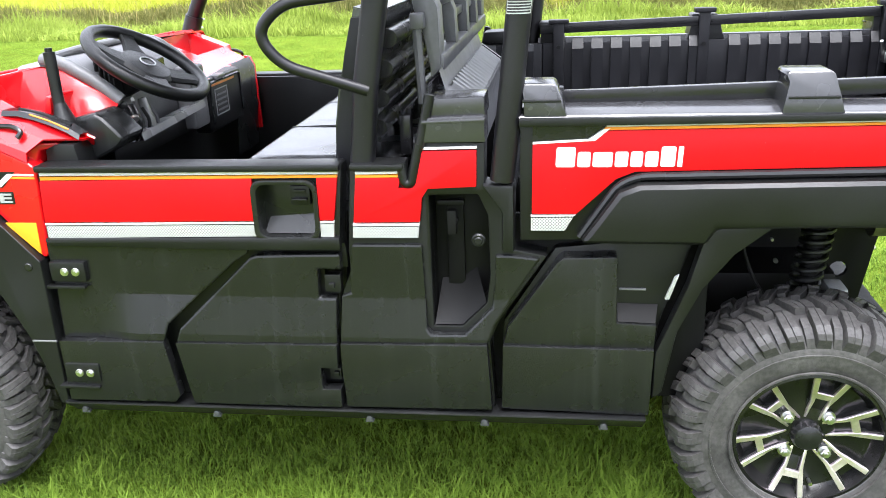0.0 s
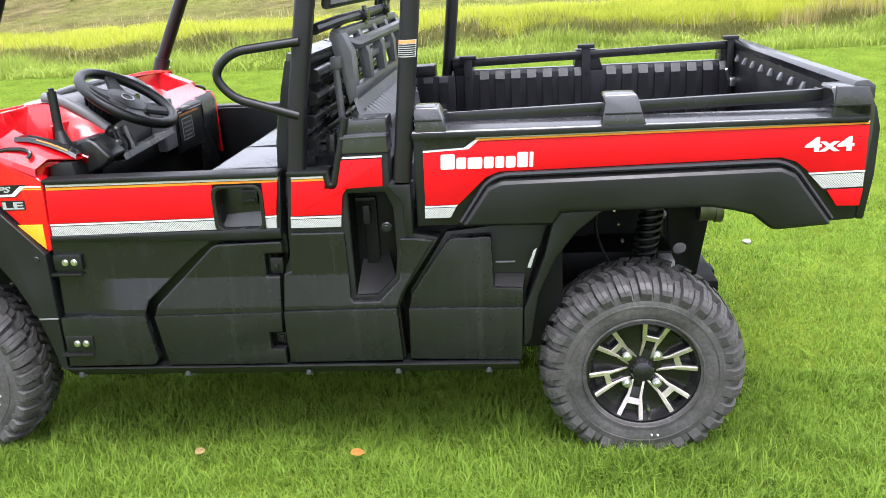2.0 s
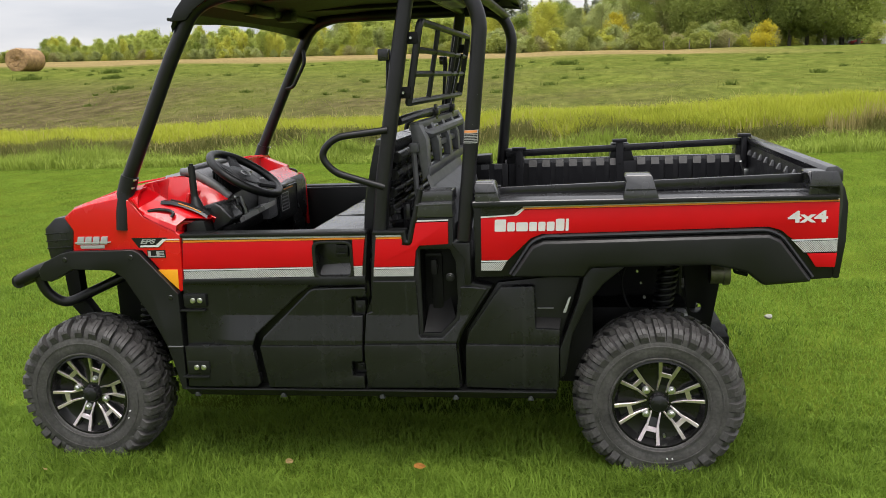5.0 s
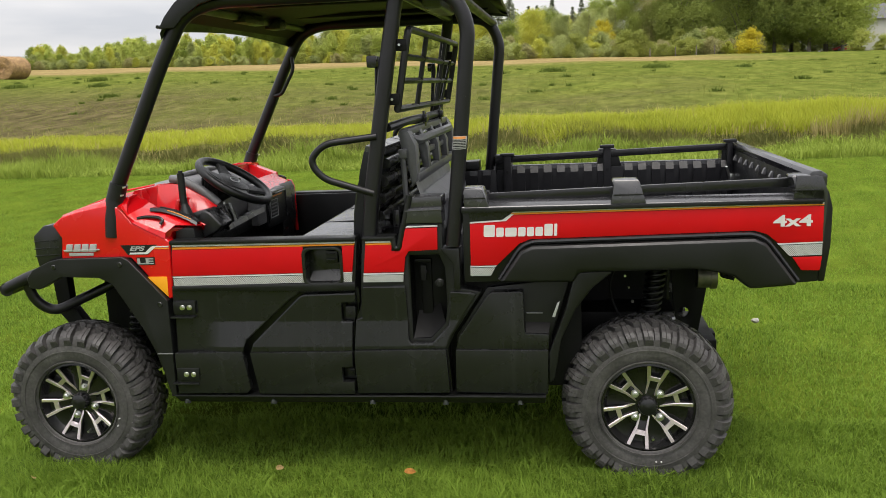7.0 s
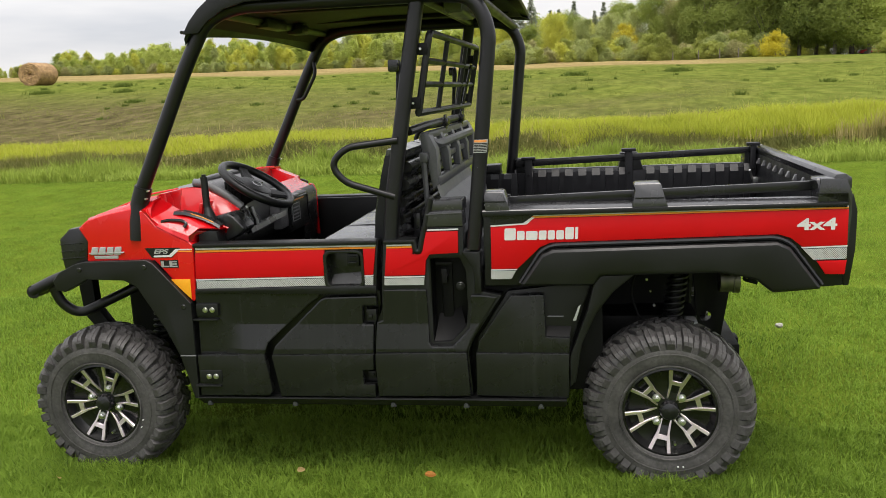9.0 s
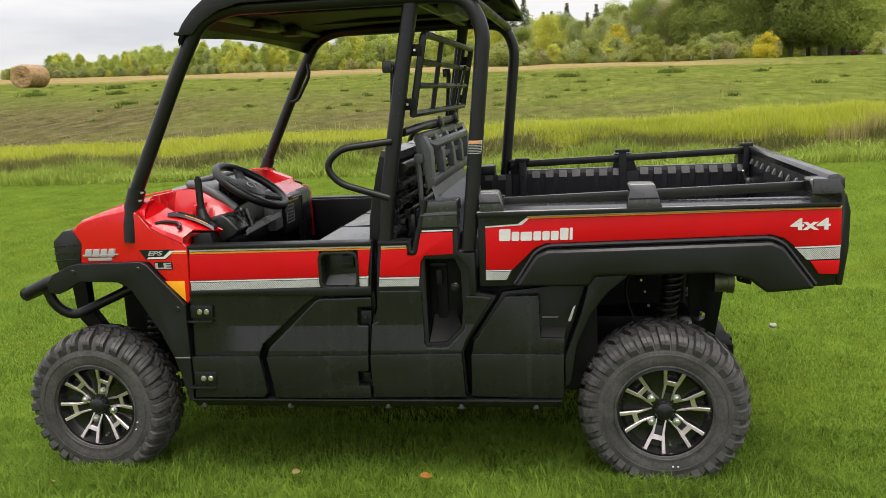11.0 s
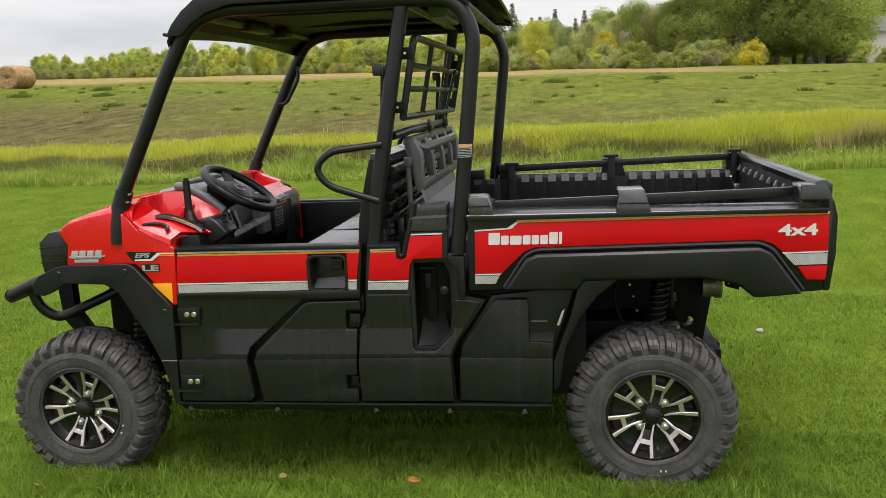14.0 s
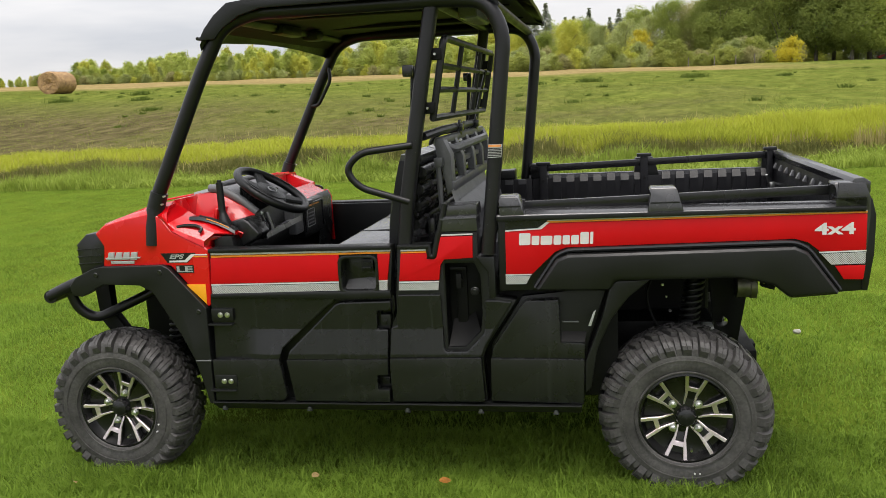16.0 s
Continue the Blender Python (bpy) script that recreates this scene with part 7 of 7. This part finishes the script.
big = [Kind(make_tree("yard_tree", 81 + k, 13.0, 10.5, 0.16, mat, 24000, 0.24, label, "tree", 26, "tall trees round the yard", 0.75, 1.15))
       for k, (mat, label) in enumerate(((LEAF_DARK, "tall dark green broadleaf yard tree"), (LEAF_ASH, "tall green ash tree in the yard"), (LEAF_GREY, "tall grey-green willow tree"), (LEAF_BROWN, "tall brownish half-bare yard tree"), (LEAF_LIME, "tall tree turning yellow-green")))]
for az, dist, k, s in ((-0.075, 150, 4, 0.56), (-0.045, 156, 1, 0.52), (-0.015, 150, 4, 0.66), (0.018, 146, 2, 0.52), (0.045, 150, 2, 0.58), (0.075, 148, 2, 0.64), (0.095, 144, 1, 0.80), (0.118, 146, 3, 0.80), (0.135, 142, 0, 0.84), (0.150, 140, 0, 1.02),
                       (0.172, 138, 0, 1.08), (0.192, 142, 1, 1.12), (0.214, 138, 1, 1.05), (0.230, 144, 1, 1.2), (0.250, 136, 0, 1.1), (0.268, 140, 1, 1.22), (0.287, 134, 0, 1.15), (0.305, 140, 1, 1.25), (0.322, 134, 1, 1.1), (0.365, 172, 0, 1.1), (0.390, 174, 1, 1.0), (0.42, 172, 1, 1.1),
                       (0.16, 158, 1, 1.1), (0.20, 160, 0, 1.15), (0.24, 160, 0, 1.2), (0.28, 158, 0, 1.2), (0.32, 160, 0, 1.2), (0.06, 165, 1, 0.8), (0.0, 168, 1, 0.7)):
    big[k].at(*along(az - 0.02, dist), s * random.uniform(0.94, 1.06), random.uniform(0.85, 1.1))

spruces = [Kind(make_spruce(91 + k, 14.0, "tall dark spruce above the woods")) for k in range(2)]
for k, (az, s) in enumerate(((-0.087, 1.04), (-0.0763, 1.00), (-0.063, 1.11), (-0.041, 0.86), (-0.0315, 0.86), (-0.014, 0.99), (0.0193, 0.95), (0.030, 0.91), (0.009, 0.84), (0.104, 1.0))):
    spruces[k % 2].at(*along(az, 200 + 3 * (k % 3)), s * random.uniform(0.99, 1.02), 1.0)

# low scrub that knits the bushes together
for k in range(40):
    x, y = along(-0.12 + 0.30 * (k + random.uniform(-0.3, 1.3)) / 40, 123 + random.uniform(-2, 5))
    bush[random.choices(range(4), (1.5, 5, 0.8, 0.6))[0]].at(x, y, random.uniform(0.3, 0.75), random.uniform(1.3, 2.0))

# ---- yard seen between the trunks ----
hx, hy = along(0.336, 150)
hz = float(ground_height(hx, hy))
house = thing("house", (hx, hy, hz), "pale house half hidden behind the yard trees", "house")
part("wall", box(hx - 3.0, hx + 5.0, hy - 3, hy + 4, hz, hz + 5.2, 0.02), SIDING, house, "pale siding wall")
part("roof", loft([[(hx - 3.4, hy - 3.5, hz + 5.0), (hx + 5.4, hy - 3.5, hz + 5.0)], [(hx - 3.4, hy + 0.5, hz + 7.6), (hx + 5.4, hy + 0.5, hz + 7.6)], [(hx - 3.4, hy + 4.5, hz + 5.0), (hx + 5.4, hy + 4.5, hz + 5.0)]]), ROOFING, house)
garage = part("garage_wall", plate([(hx + 1.6, hz), (hx + 7.6, hz), (hx + 7.6, hz + 2.7), (hx + 4.6, hz + 4.1), (hx + 1.6, hz + 2.7)], hy - 7.5, hy - 3.0, 0.02), WHITE, house, "white gabled garage wall")
part("garage_roof", loft([[(hx + 1.2, y, hz + 2.62), (hx + 4.6, y, hz + 4.25), (hx + 8.0, y, hz + 2.62), (hx + 8.0, y, hz + 2.52), (hx + 4.6, y, hz + 4.12), (hx + 1.2, y, hz + 2.52)] for y in (hy - 7.9, hy - 2.9)], True), ROOFING, house)
cx, cy = along(0.3065, 139)
cz = float(ground_height(cx, cy))
car = thing("parked_car", (cx, cy, cz), "red car parked in the yard among trees", "car")
part("body", plate([(cx - 2.0, cz + 0.35), (cx - 1.95, cz + 0.75), (cx - 1.1, cz + 0.85), (cx - 0.6, cz + 1.3), (cx + 0.8, cz + 1.32), (cx + 1.4, cz + 0.9), (cx + 2.0, cz + 0.82), (cx + 2.05, cz + 0.35)], cy - 0.8, cy + 0.8, 0.08), RED_PAINT, car)
part("side_window", plate([(cx - 0.85, cz + 0.9), (cx - 0.5, cz + 1.24), (cx + 0.7, cz + 1.25), (cx + 1.1, cz + 0.92)], cy - 0.82, cy - 0.78, 0.01), GLASS_DARK, car)
for dx in (-1.25, 1.25):
    for dy in (-0.72, 0.72):
        part("wheel", disc((cx + dx, cz + 0.32), 0.32, cy + dy - 0.1, cy + dy + 0.1, 20, 0.03), RUBBER, car)
post = None
for az in (0.095, 0.123, 0.146, 0.166):
    x, y = along(az, 119)
    z = float(ground_height(x, y))
    if post is None:
        post = tagged(part("fence_post", tube([(x, y, z - 0.3), (x + 0.02, y, z + 1.25)], (0.09, 0.07), seg=8), WOOD), "weathered wooden fence post at the field edge", "fence post", "fence posts at the field edge")
    else:
        copy_thing(post, Matrix.Translation((x, y, z + 0.475)))
wx, wy = along(0.168, 131)
wz = float(ground_height(wx, wy))
shed = thing("shed", (wx, wy, wz), "small white shed seen through the trees", "shed")
part("wall", box(wx - 0.5, wx + 0.5, wy - 0.5, wy + 0.5, wz, wz + 1.8, 0.02), SIDING, shed)
part("roof", box(wx - 0.65, wx + 0.65, wy - 0.65, wy + 0.65, wz + 1.8, wz + 1.95, 0.03), ROOFING, shed)
